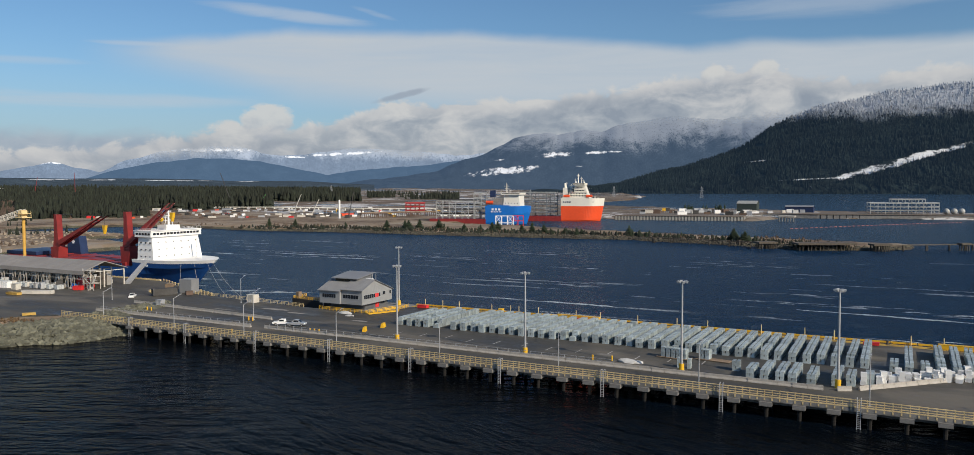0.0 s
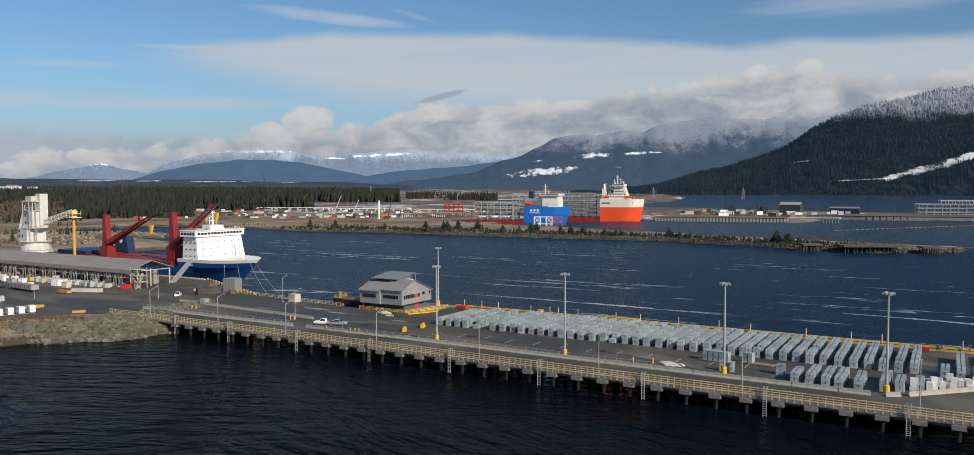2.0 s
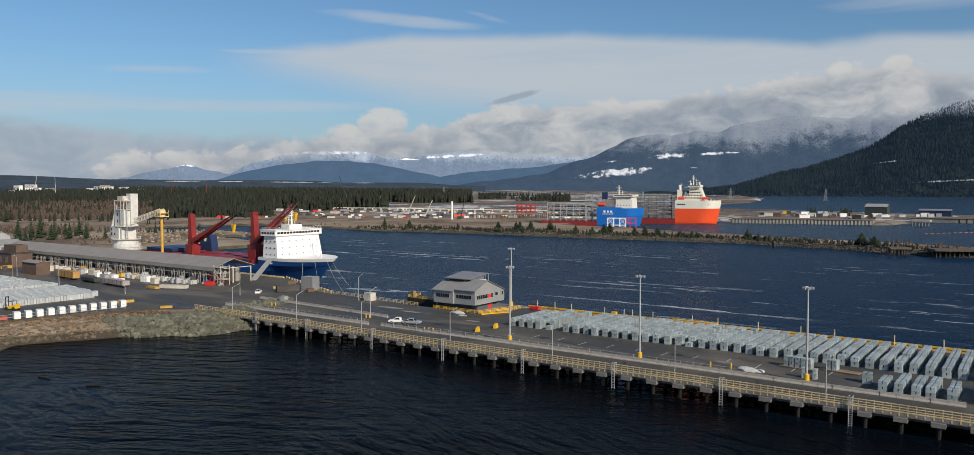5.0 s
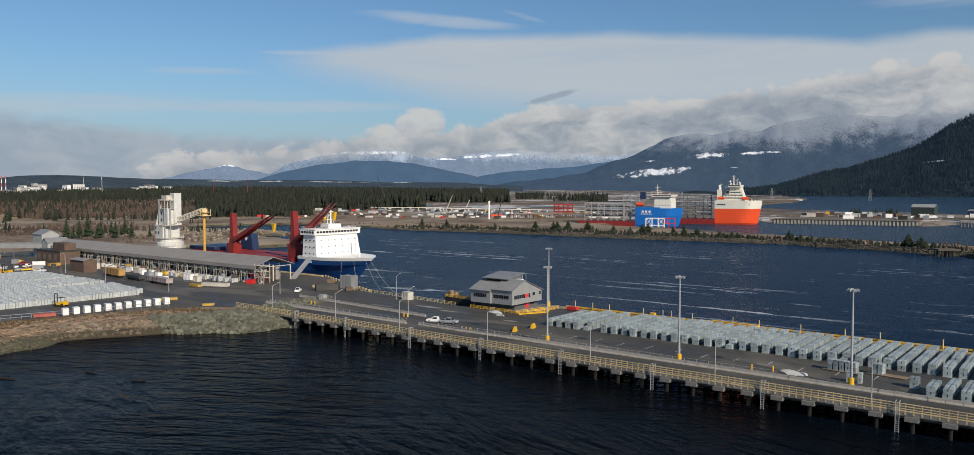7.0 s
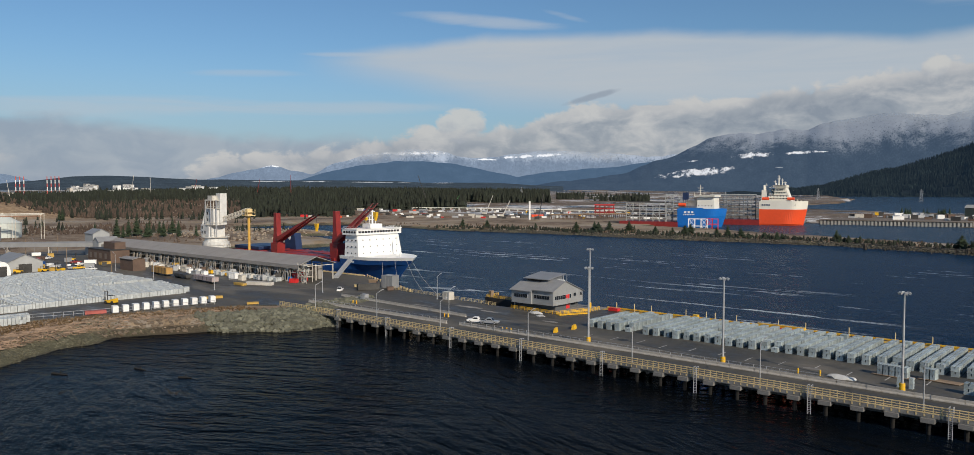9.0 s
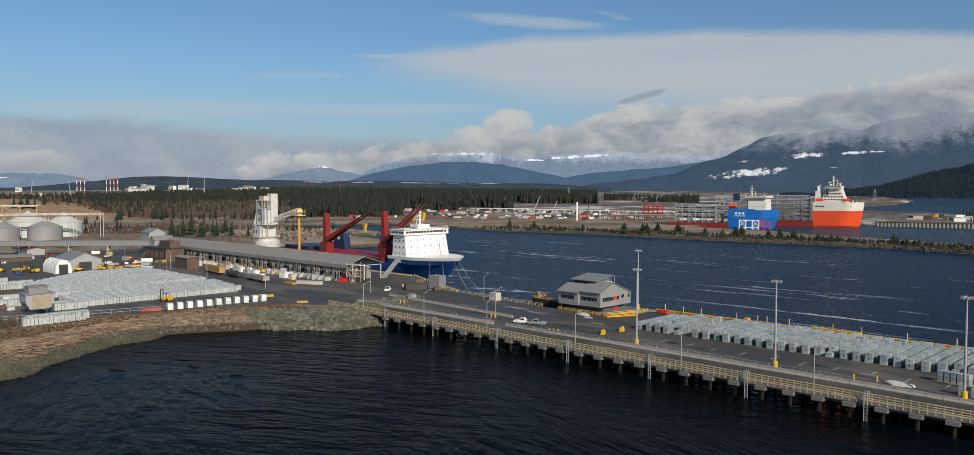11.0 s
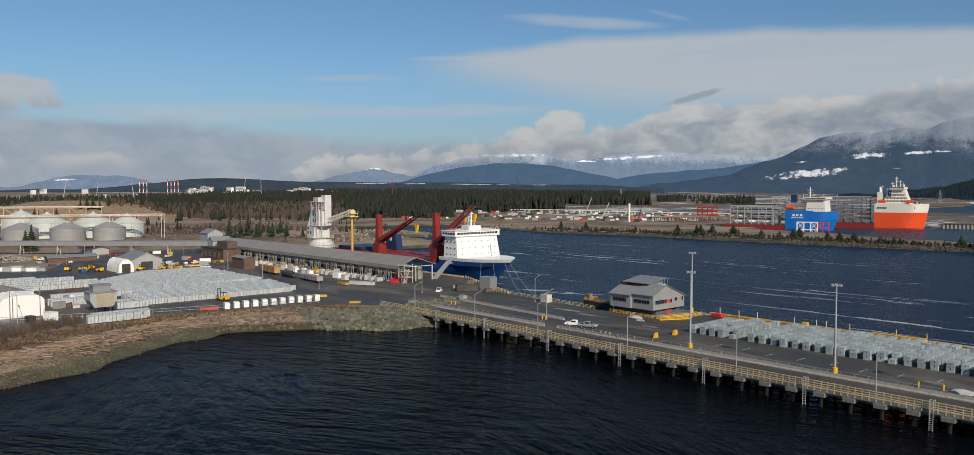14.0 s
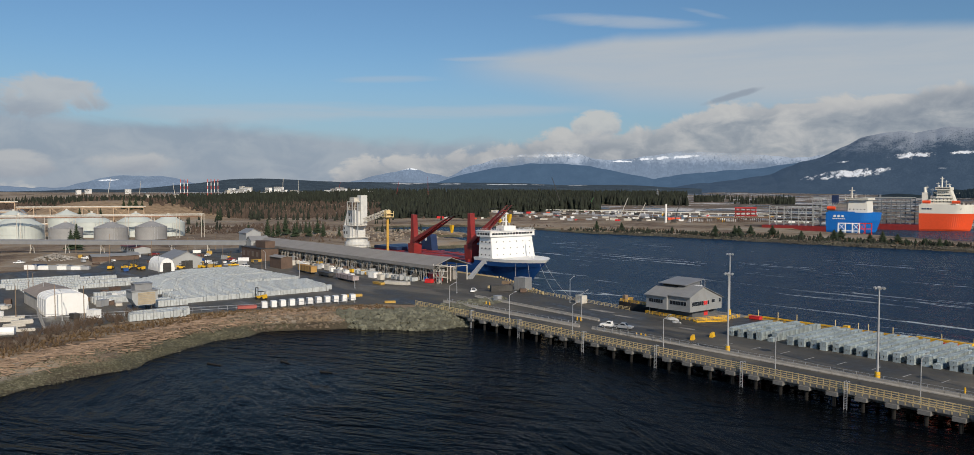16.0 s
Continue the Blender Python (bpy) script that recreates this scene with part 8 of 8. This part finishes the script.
for k in range(36):
    x, y = -1060 + 14 * k, 1000 + 6.4 * k
    shared("pipe_support", pm, pf, pose(x, y, land_z(x, y) - 0.2, 0, 0, 24))
bm = BM()
for k in range(35):
    p = [(-1060 + 14 * j, 1000 + 6.4 * j) for j in (k, k + 1)]
    rod(bm, (*p[0], land_z(*p[0]) + 3.2), (*p[1], land_z(*p[1]) + 3.2), 0.7, n=6)
part("pipe", bm, SHIP_WHITE, pf)

# lattice pylons by the estuary, tall stacks and the town far inland
def pylon(x, y, h, label="tall steel lattice power pylon"):
    t = thing("pylon", label, "pylon", pose(x, y, land_z(x, y) - 1 if land_z(x, y) > 0 else SEA), group="power pylons")
    bm = BM()
    for sx in (-1, 1):
        for sy in (-1, 1):
            rod(bm, (sx * h * 0.12, sy * h * 0.12, 0), (sx * h * 0.02, sy * h * 0.02, h), h * 0.009, n=4)
    for k in range(7):
        z0, z1 = h * k / 7, h * (k + 1) / 7
        w0, w1 = h * (0.12 - 0.10 * k / 7), h * (0.12 - 0.10 * (k + 1) / 7)
        for s in (-1, 1):
            rod(bm, (-w0, s * w0, z0), (w1, s * w1, z1), h * 0.006, n=4)
            rod(bm, (w0, s * w0, z0), (-w1, s * w1, z1), h * 0.006, n=4)
    part("lattice", bm, GALV, t)
    bm = BM()
    for z, w in ((0.7, 0.16), (0.84, 0.13)):
        rod(bm, (-h * w, 0, h * z), (h * w, 0, h * z), h * 0.012, n=4)
    part("crossarm", bm, GALV, t)


def polar(az, r):
    """A place by the first view's azimuth and the range."""
    a = radians(az - TURN)
    return r * math.sin(a), r * math.cos(a)


for az, r, h in ((3.1, 1700, 34), (15.0, 2600, 42), (9.0, 2600, 36), (-11.0, 2300, 36)):
    pylon(*polar(az, r), h)
STACK_RED = material("stack_red_band", (0.55, 0.10, 0.08), 0.6)
for i, (az, n) in enumerate(((-43.9, 3), (-42.2, 4))):
    for k in range(n):
        x, y = polar(az + 0.22 * k, 2300)
        z = land_z(x, y)
        t = thing("tall_stack", "slender red and white banded stack", "chimney", pose(x, y, z), group="banded stacks")
        for j in range(6):
            bm = BM()
            lathe(bm, 0, 0, ((j * 9 + 0.01, 1.0), (j * 9 + 9, 1.0)), 10)
            part("band", bm, STACK_RED if j % 2 else WHITE, t)
for k in range(34):
    az = rng.uniform(-41, -31) if k < 26 else rng.uniform(-50, -44)
    r = rng.uniform(2500, 3200)
    x, y = polar(az, r)
    z = land_z(x, y)
    t = thing("town_block", "pale flat-roofed block of the distant town", "building", pose(x, y, z + 6 - 3, 0, 0, rng.uniform(0, 40)), group="town blocks")
    l, w, h = rng.uniform(14, 40), rng.uniform(10, 16), rng.uniform(5, 12) + (r - 2500) * 0.020
    if k >= 26:
        l, h = l * 0.5, h * 0.55
    bm = BM()
    box(bm, -l / 2, l / 2, -w / 2, w / 2, -6, h)
    wl = part("wall", bm, WHITE if k % 3 else CREAM, t)
    bm = BM()
    box(bm, -l / 2 - 0.5, l / 2 + 0.5, -w / 2 - 0.5, w / 2 + 0.5, h + 0.01, h + 1)
    part("roof", bm, ROOF, t)
    for j in range(3):
        bm = BM()
        box(bm, -l / 2 + 1, l / 2 - 1, -w / 2 - 0.1, -w / 2 - 0.02, h - 3 - 4 * j, h - 1.6 - 4 * j)
        part("window", bm, GLASS, wl)
for az, h, a in ((-46.5, 52, 20), (-44.2, 46, 200), (-37.4, 56, 10), (-36.2, 50, 160), (-33.6, 44, 30), (-29.5, 46, 20), (-27.2, 60, 150), (-48.4, 60, 90)):
    x, y = polar(az, 2350)
    site_crane(x, y, h, 12, a, CREAM if az < -36 else RED, "distant construction crane with a raised boom")

# ---- trees ----


def conifer(bm, x, y, z, h, r, seed, tiers=9, arms=9):
    """A conifer: tapered trunk and tiers of drooping boughs with gaps."""
    R = random.Random(seed)
    rod(bm, (x, y, z), (x, y, z + h * 0.9), h * 0.018 + 0.05, 0.03, 5)
    for k in range(tiers):
        f = k / tiers
        zz = z + h * (0.10 + 0.86 * f)
        rad = r * (1 - f) ** 0.85 * R.uniform(0.8, 1.15) + 0.12
        for a in range(arms):
            if R.random() < 0.1:
                continue
            t = 2 * math.pi * (a + R.uniform(-0.35, 0.35)) / arms + k
            L = rad * R.uniform(0.65, 1.2)
            w = L * 0.36 + 0.06
            dx, dy = math.cos(t), math.sin(t)
            tip = (x + dx * L, y + dy * L, zz - L * 0.28)
            top = (x + dx * L * 0.1, y + dy * L * 0.1, zz + h * 0.055)
            s1 = (x + dx * L * 0.5 - dy * w, y + dy * L * 0.5 + dx * w, zz - L * 0.22)
            s2 = (x + dx * L * 0.5 + dy * w, y + dy * L * 0.5 - dx * w, zz - L * 0.22)
            v = [bm.verts.new(p) for p in (top, s1, tip, s2)]
            bm.faces.new((v[0], v[1], v[2]))
            bm.faces.new((v[0], v[2], v[3]))
            bm.faces.new((v[1], v[3], v[2]))


tree_parts = []
for s in range(4):
    bt = BM()
    rod(bt, (0, 0, -0.3), (0, 0, 9), 0.22, 0.05, 6)
    bc = BM()
    conifer(bc, 0, 0, 0.3, 10, 2.5 + 0.3 * s, 40 + s, 12, 10)
    tree_parts.append((mesh_of("conifer_trunk", bt, BARK), mesh_of("conifer_crown", bc, PINE)))


def tree(x, y, h, i, label="young dark green conifer with gappy boughs", group="conifers", z=None, wide=1.0):
    t = thing("conifer", label, "tree", pose(x, y, (land_z(x, y) if z is None else z) - 0.15, 0, 0, rng.uniform(0, 360)) @ Matrix.Diagonal((h / 10 * wide, h / 10 * wide, h / 10, 1)), group=group)
    shared("trunk", tree_parts[i % 4][0], t, pose(0, 0, 0))
    shared("crown", tree_parts[i % 4][1], t, pose(0, 0, 0))
    return t


# conifers behind the dock shed
for i, (x, y, h) in enumerate(((-673, 281, 14), (-681, 302, 17), (-676, 310, 15), (-689, 323, 18), (-684, 332, 14), (-692, 345, 13), (-696, 365, 12), (-690, 356, 15), (-641, 352, 11), (-648, 340, 12), (-655, 330, 14), (-660, 318, 13), (-664, 300, 12), (-645, 362, 10),
                               (-609, 131, 19), (-612, 128, 15), (-1045, 394, 16), (-1050, 400, 14), (-1115, 304, 18), (-1118, 312, 16), (-1110, 318, 15), (-1122, 298, 14), (-1090, 262, 14), (-1100, 240, 15), (-1096, 250, 13))):
    tree(x, y, h, i)
# young trees on the spit
for k in range(150):
    t = rng.random()
    x = -610 + 520 * t
    base = np.interp(x, [-637, -493, -326, -216, -103, -60], [595, 630, 639, 652, 622, 600])
    if value_noise(np.array([x]), np.array([0.0]), 38, 5)[0] < 0.3 and k % 4:
        continue
    tree(x, base + rng.uniform(9, 34 if x > -260 else 60), 2.5 + 8 * rng.random() ** 2.2, k, "small dark conifer on the rocky spit", "conifers on the spit", None, rng.uniform(1.3, 2.5))
for k in range(16):
    tree(rng.uniform(-330, -250), rng.uniform(1240, 1290), rng.uniform(8, 14), k, "dark conifer on the peninsula", "conifers on the peninsula", 5)


def scatter_mesh(name, label, mat, items, build, category):
    bm = BM()
    for it in items:
        build(bm, *it)
    return solid(name, bm, mat, label, category, kind="stuff")


def forest(name, label, spots, mat, slim=0.25):
    """Many far trees in one sheet of geometry: jagged, layered crowns."""
    verts, faces = [], []
    R = random.Random(len(name) + 5)
    for x, y, z, h in spots:
        r = h * slim * R.uniform(0.75, 1.25)
        for lo, hi, k in ((0.04, 0.50, 1.0), (0.24, 0.76, 0.88), (0.50, 1.0, 0.62)):
            b = len(verts)
            ph = R.uniform(0, 1)
            n = 6
            for a in range(n):
                t = 2 * math.pi * (a + ph) / n
                rr = r * k * R.uniform(0.65, 1.25)
                verts.append((x + rr * math.cos(t), y + rr * math.sin(t), z + h * (lo + R.uniform(-0.04, 0.04))))
            verts.append((x + R.uniform(-0.1, 0.1) * r, y, z + h * hi))
            faces += [(b + a, b + (a + 1) % n, b + n) for a in range(n)]
    me = bpy.data.meshes.new(name)
    me.from_pydata(verts, [], faces)
    me.materials.append(mat)
    return tagged(new(name, me), label, "trees", kind="stuff")


def spots_in(n, az0, az1, r0, r1, h0, h1, seed, gap=0.0, size=160):
    R = random.Random(seed)
    az = np.array([R.uniform(az0, az1) for _ in range(n)])
    r = np.array([R.uniform(r0, r1) for _ in range(n)])
    a = np.radians(az - TURN)
    X, Y = r * np.sin(a), r * np.cos(a)
    Z = land_height(X[None], Y[None])[0]
    D = inside_distance(X, Y)
    keep = (D > 25) & (value_noise(X, Y, size, seed) > gap)
    grown = value_noise(X, Y, 75, seed + 40)
    return [(x, y, z - 0.5, h0 * R.uniform(0.6, 1.0) + (h1 - h0) * (0.5 * R.random() ** 1.5 + 0.6 * g * g)) for x, y, z, g, k in zip(X, Y, Z, grown, keep) if k]


PINE_FAR = material("far_conifers", (0.024, 0.031, 0.019), 0.95, vary=0.5, scale=0.12, per_island=0.8)
forest("conifer_forest", "dark conifer forest behind the construction ground",
       spots_in(5600, -30.5, -23, 1180, 2200, 11, 31, 3, 0.2) + spots_in(5200, -23, -15, 1450, 2300, 12, 34, 7, 0.2) + spots_in(3600, -16, -9, 1850, 2500, 11, 35, 4, 0.24) + spots_in(900, -8.5, -2.0, 2200, 2800, 12, 24, 5, 0.3)
       + spots_in(2300, -44, -30, 1800, 2500, 16, 26, 6, 0.3) + spots_in(900, -56, -43, 1750, 2500, 14, 24, 8, 0.45)
       + spots_in(5200, -33, -9, 2350, 3500, 15, 27, 9, 0.12, 300) + spots_in(1400, -41, -33, 2350, 3000, 14, 24, 10, 0.35, 200), PINE_FAR, 0.2)
ALDER = material("far_bare_alders", (0.088, 0.062, 0.047), 0.95, vary=0.3, scale=0.05, per_island=0.55)
forest("bare_woods", "reddish brown bare deciduous woods",
       spots_in(3600, -46, -30.5, 1190, 1900, 4, 12, 12, 0.24) + spots_in(700, -44, -31, 800, 1010, 3, 8, 19, 0.45) + spots_in(1600, -60, -44, 1350, 2200, 7, 13, 13, 0.3) + spots_in(800, -32, -24, 1150, 1500, 5, 12, 14, 0.4), ALDER, 0.36)
forest("scattered_conifers", "scattered conifers among brown woods",
       spots_in(1300, -46, -24, 1120, 1850, 7, 21, 15, 0.5, 90) + spots_in(160, -46, -26, 760, 1120, 7, 15, 25, 0.6, 60) + spots_in(160, -31, -24, 800, 1000, 4, 9, 16, 0.3), PINE_FAR, 0.2)
shrubs = []
for x0, y0, x1, y1, n in ((-620, 605, -60, 690, 900), (-760, 560, -600, 640, 120), (-700, 300, -560, 360, 90)):
    for k in range(n):
        x, y = rng.uniform(x0, x1), rng.uniform(y0, y1)
        z = land_z(x, y)
        if z > 3.0:
            shrubs.append((x, y, z - 0.2, rng.uniform(1.0, 2.8)))
dark_scrub = []
for k in range(900):
    x = rng.uniform(-630, -40)
    base = np.interp(x, [-637, -493, -326, -216, -103, -60, -4], [595, 630, 639, 652, 622, 600, 632])
    y = base + rng.uniform(7, 26)
    z = land_z(x, y)
    if z > 2.6:
        dark_scrub.append((x, y, z - 0.2, rng.uniform(1.2, 4.2)))
forest("dark_scrub", "dark evergreen scrub along the spit", dark_scrub, PINE_FAR, 0.42)
forest("brown_scrub", "low brown scrub on the spit and banks", shrubs, TWIG, 0.5)
near_scrub = []
for k in range(260):
    t = rng.random()
    x = -238 - 46 * t + rng.uniform(-7, 7)
    y = 20 + 62 * t + rng.uniform(-9, 5)
    z = land_z(x, y)
    if z > 4.2:
        near_scrub.append((x, y, z - 0.1))


def twig_bush(bm, x, y, z):
    R = random.Random(int(x * 100) + int(y * 1000))
    for k in range(9):
        a, l = R.uniform(0, 6.28), R.uniform(0.8, 2.6)
        p = Vector((x, y, z))
        q = p + Vector((math.cos(a) * l * 0.45, math.sin(a) * l * 0.45, l))
        rod(bm, p, q, 0.05, 0.015, 3)
        for j in range(4):
            s = p.lerp(q, R.uniform(0.35, 0.95))
            e = s + Vector((R.uniform(-0.5, 0.5), R.uniform(-0.5, 0.5), R.uniform(0.2, 0.7)))
            rod(bm, s, e, 0.03, 0.01, 3)


scatter_mesh("bare_bushes", "leafless brown bushes along the shore fence", TWIG, near_scrub, twig_bush, "bushes")
GRASS = material("dry_grass", (0.17, 0.11, 0.055), 0.95, vary=0.3, per_island=0.5)
tufts = []
for k in range(1500):
    t = rng.random()
    x = np.interp(t, [0, 0.3, 0.6, 1], [-232, -255, -266, -246]) + rng.uniform(-8, 5)
    y = 25 + 130 * t
    z = land_z(x, y)
    if z > 4.3:
        tufts.append((x, y, z))


def tuft(bm, x, y, z):
    for k in range(4):
        a = rng.uniform(0, 6.28)
        h = rng.uniform(0.3, 0.9)
        dx, dy = 0.22 * math.cos(a), 0.22 * math.sin(a)
        v = [bm.verts.new(p) for p in ((x - dx, y - dy, z), (x + dx, y + dy, z), (x + dy * 2, y - dx * 2, z + h))]
        bm.faces.new(v)


scatter_mesh("dry_grass", "dry straw-coloured grass on the bank", GRASS, tufts, tuft, "grass")

# ---- rocks and driftwood ----


def rocks(name, label, spots, mat=None):
    verts, faces = [], []
    base = BM()
    bmesh.ops.create_icosphere(base, subdivisions=1, radius=1)
    bv = [v.co.copy() for v in base.verts]
    bf = [[v.index for v in f.verts] for f in base.faces]
    base.free()
    for x, y, z, s in spots:
        R = random.Random(int(x * 331) ^ int(y * 733))
        o = Vector((R.uniform(0, 50), R.uniform(0, 50), R.uniform(0, 50)))
        e = (R.uniform(0.7, 1.35) * s, R.uniform(0.7, 1.35) * s, R.uniform(0.5, 0.9) * s)
        b = len(verts)
        for v in bv:
            k = 0.8 + 0.6 * noise.noise(v * 1.4 + o)
            verts.append((x + v.x * e[0] * k, y + v.y * e[1] * k, z + v.z * e[2] * k))
        faces += [[b + i for i in f] for f in bf]
    me = bpy.data.meshes.new(name)
    me.from_pydata(verts, [], faces)
    me.materials.append(mat or ROCK)
    return tagged(new(name, me), label, "rocks", kind="stuff")


spots = []
for k in range(4600):
    t = rng.uniform(0.22, 1)
    x = np.interp(t, [0, 0.35, 0.7, 1], [-243, -222, -215, -224]) + rng.uniform(-19, 5)
    y = np.interp(t, [0, 0.35, 0.7, 1], [122, 143, 163, 205]) + rng.uniform(-3, 3)
    z = land_z(x, y)
    if z > 0.6 and not (x < -240 and y > 165):
        spots.append((x, y, z + 0.1, rng.choice((0.4, 0.6, 0.8, 1.1, 1.5))))
rocks("riprap", "grey-green boulder riprap at the pier's landing", spots)
spots = []
for k in range(4200):
    t = rng.random()
    x = np.interp(t, [0, 0.25, 0.5, 0.8, 1], [-190, -207, -217, -240, -245]) - rng.uniform(-3, 14)
    y = np.interp(t, [0, 0.25, 0.5, 0.8, 1], [-30, 29, 57, 92, 112])
    z = land_z(x, y)
    if z > 0.7:
        spots.append((x, y, z, rng.choice((0.12, 0.16, 0.22, 0.3, 0.42))))
rocks("beach_stones", "small stones scattered over the beach", spots, material("mixed_beach_stone", (0.13, 0.122, 0.078), 0.9, vary=0.3, per_island=0.75))
spots = []
for k in range(5200):
    t = rng.random()
    x = -640 + 650 * t
    y = np.interp(x, [-637, -493, -326, -216, -103, -60, -4, 12], [595, 630, 639, 652, 622, 600, 632, 700]) + rng.uniform(-3, 10)
    z = land_z(x, y)
    if z > 0.4:
        spots.append((x, y, z, rng.uniform(0.5, 1.5)))
rocks("spit_rocks", "dark rocks along the spit's waterline", spots, material("dark_wet_rock", (0.10, 0.092, 0.07), 0.9, vary=0.4, per_island=0.8))
spots = []
for k in range(900):
    x, y = rng.uniform(-720, -560), rng.uniform(340, 560)
    z = land_z(x, y)
    if 0.8 < z < 6:
        spots.append((x, y, z, rng.uniform(0.6, 1.8)))
rocks("bank_rocks", "pale rubble along the muddy banks", spots, material("pale_rubble", (0.33, 0.27, 0.2), 0.9, vary=0.3, per_island=0.5))

spots = []
for k in range(420):
    a, q = rng.uniform(0, 6.28), rng.random() ** 0.7
    x, y = -540 + 15 * q * math.cos(a), 104 + 12 * q * math.sin(a)
    spots.append((x, y, land_z(x, y) + 3.2 * (1 - q), rng.uniform(0.3, 1.0)))
rocks("rubble_heap", "heap of pale broken concrete on the dirt", spots, material("broken_concrete", (0.40, 0.37, 0.33), 0.9, vary=0.3, per_island=0.7))

spots = []
for k in range(900):
    x, y = rng.uniform(-264, -238), rng.uniform(104, 142)
    z = land_z(x, y)
    if 1.6 < z < 5.2:
        spots.append((x, y, z, rng.choice((0.25, 0.35, 0.5, 0.7, 1.0))))
rocks("bank_boulders", "brown boulders along the eroded bank", spots, material("brown_boulder", (0.22, 0.17, 0.12), 0.9, vary=0.35, per_island=0.75, bump=0.4))

logs = []
for k in range(1700):
    t = rng.random()
    x = np.interp(t, [0, 0.22, 0.45, 0.65, 0.85, 1], [-212, -226, -238, -254, -256, -246]) + rng.gauss(-1.0, 4.2)
    y = np.interp(t, [0, 0.22, 0.45, 0.65, 0.85, 1], [10, 40, 66, 92, 122, 146]) + rng.uniform(-3, 3)
    z = land_z(x, y)
    if 2.9 < z < 5.8:
        along = math.degrees(math.atan2(90, -36))
        logs.append((x, y, z, rng.uniform(0.8, 8.0) * rng.uniform(0.5, 1), rng.gauss(along, 55), rng.uniform(0.05, 0.22)))
logs.sort(key=lambda g: -g[3] * g[5])
near_logs = logs[:200]
drift = thing("driftwood_bank", "bank of bleached driftwood logs along the beach", "driftwood")
for i, (x, y, z, l, a, r) in enumerate(near_logs):
    bm = BM()
    d = Vector((math.cos(radians(a)), math.sin(radians(a)), rng.uniform(-0.08, 0.08)))
    c = Vector((x, y, z + r * 0.8))
    rod(bm, c - d * l / 2, c + d * l / 2, r * 1.15, r * 0.7, 7)
    if i % 3 == 0:
        s = c + d * l * 0.2
        rod(bm, s, s + Vector((d.y, -d.x, 0.5)) * 0.8, r * 0.4, r * 0.15, 5)
    part("log", bm, DRIFT, drift)
bm = BM()
for x, y, z, l, a, r in logs[200:]:
    d = Vector((math.cos(radians(a)), math.sin(radians(a)), rng.uniform(-0.1, 0.1)))
    c = Vector((x, y, z + r * 0.8))
    rod(bm, c - d * l / 2, c + d * l / 2, r * 1.1, r * 0.7, 6)
tagged(part("small_driftwood", bm, DRIFT, drift), kind="stuff")
# sunken snags off the beach
for x, y, l, a in ((-208.5, 77.5, 5, 20), (-199, 93, 4.5, 5), (-182, 96, 3.5, 30)):
    bm = BM()
    d = Vector((math.cos(radians(a)), math.sin(radians(a)), 0))
    c = Vector((x, y, SEA + 0.05))
    rod(bm, c - d * l / 2, c + d * l / 2, 0.35, 0.2, 7)
    rod(bm, c, c + Vector((0.3, 0.2, 1.0)), 0.18, 0.06, 5)
    solid("sunken_log", bm, PILE, "dark waterlogged log lying in shallow water", "log", "sunken logs")
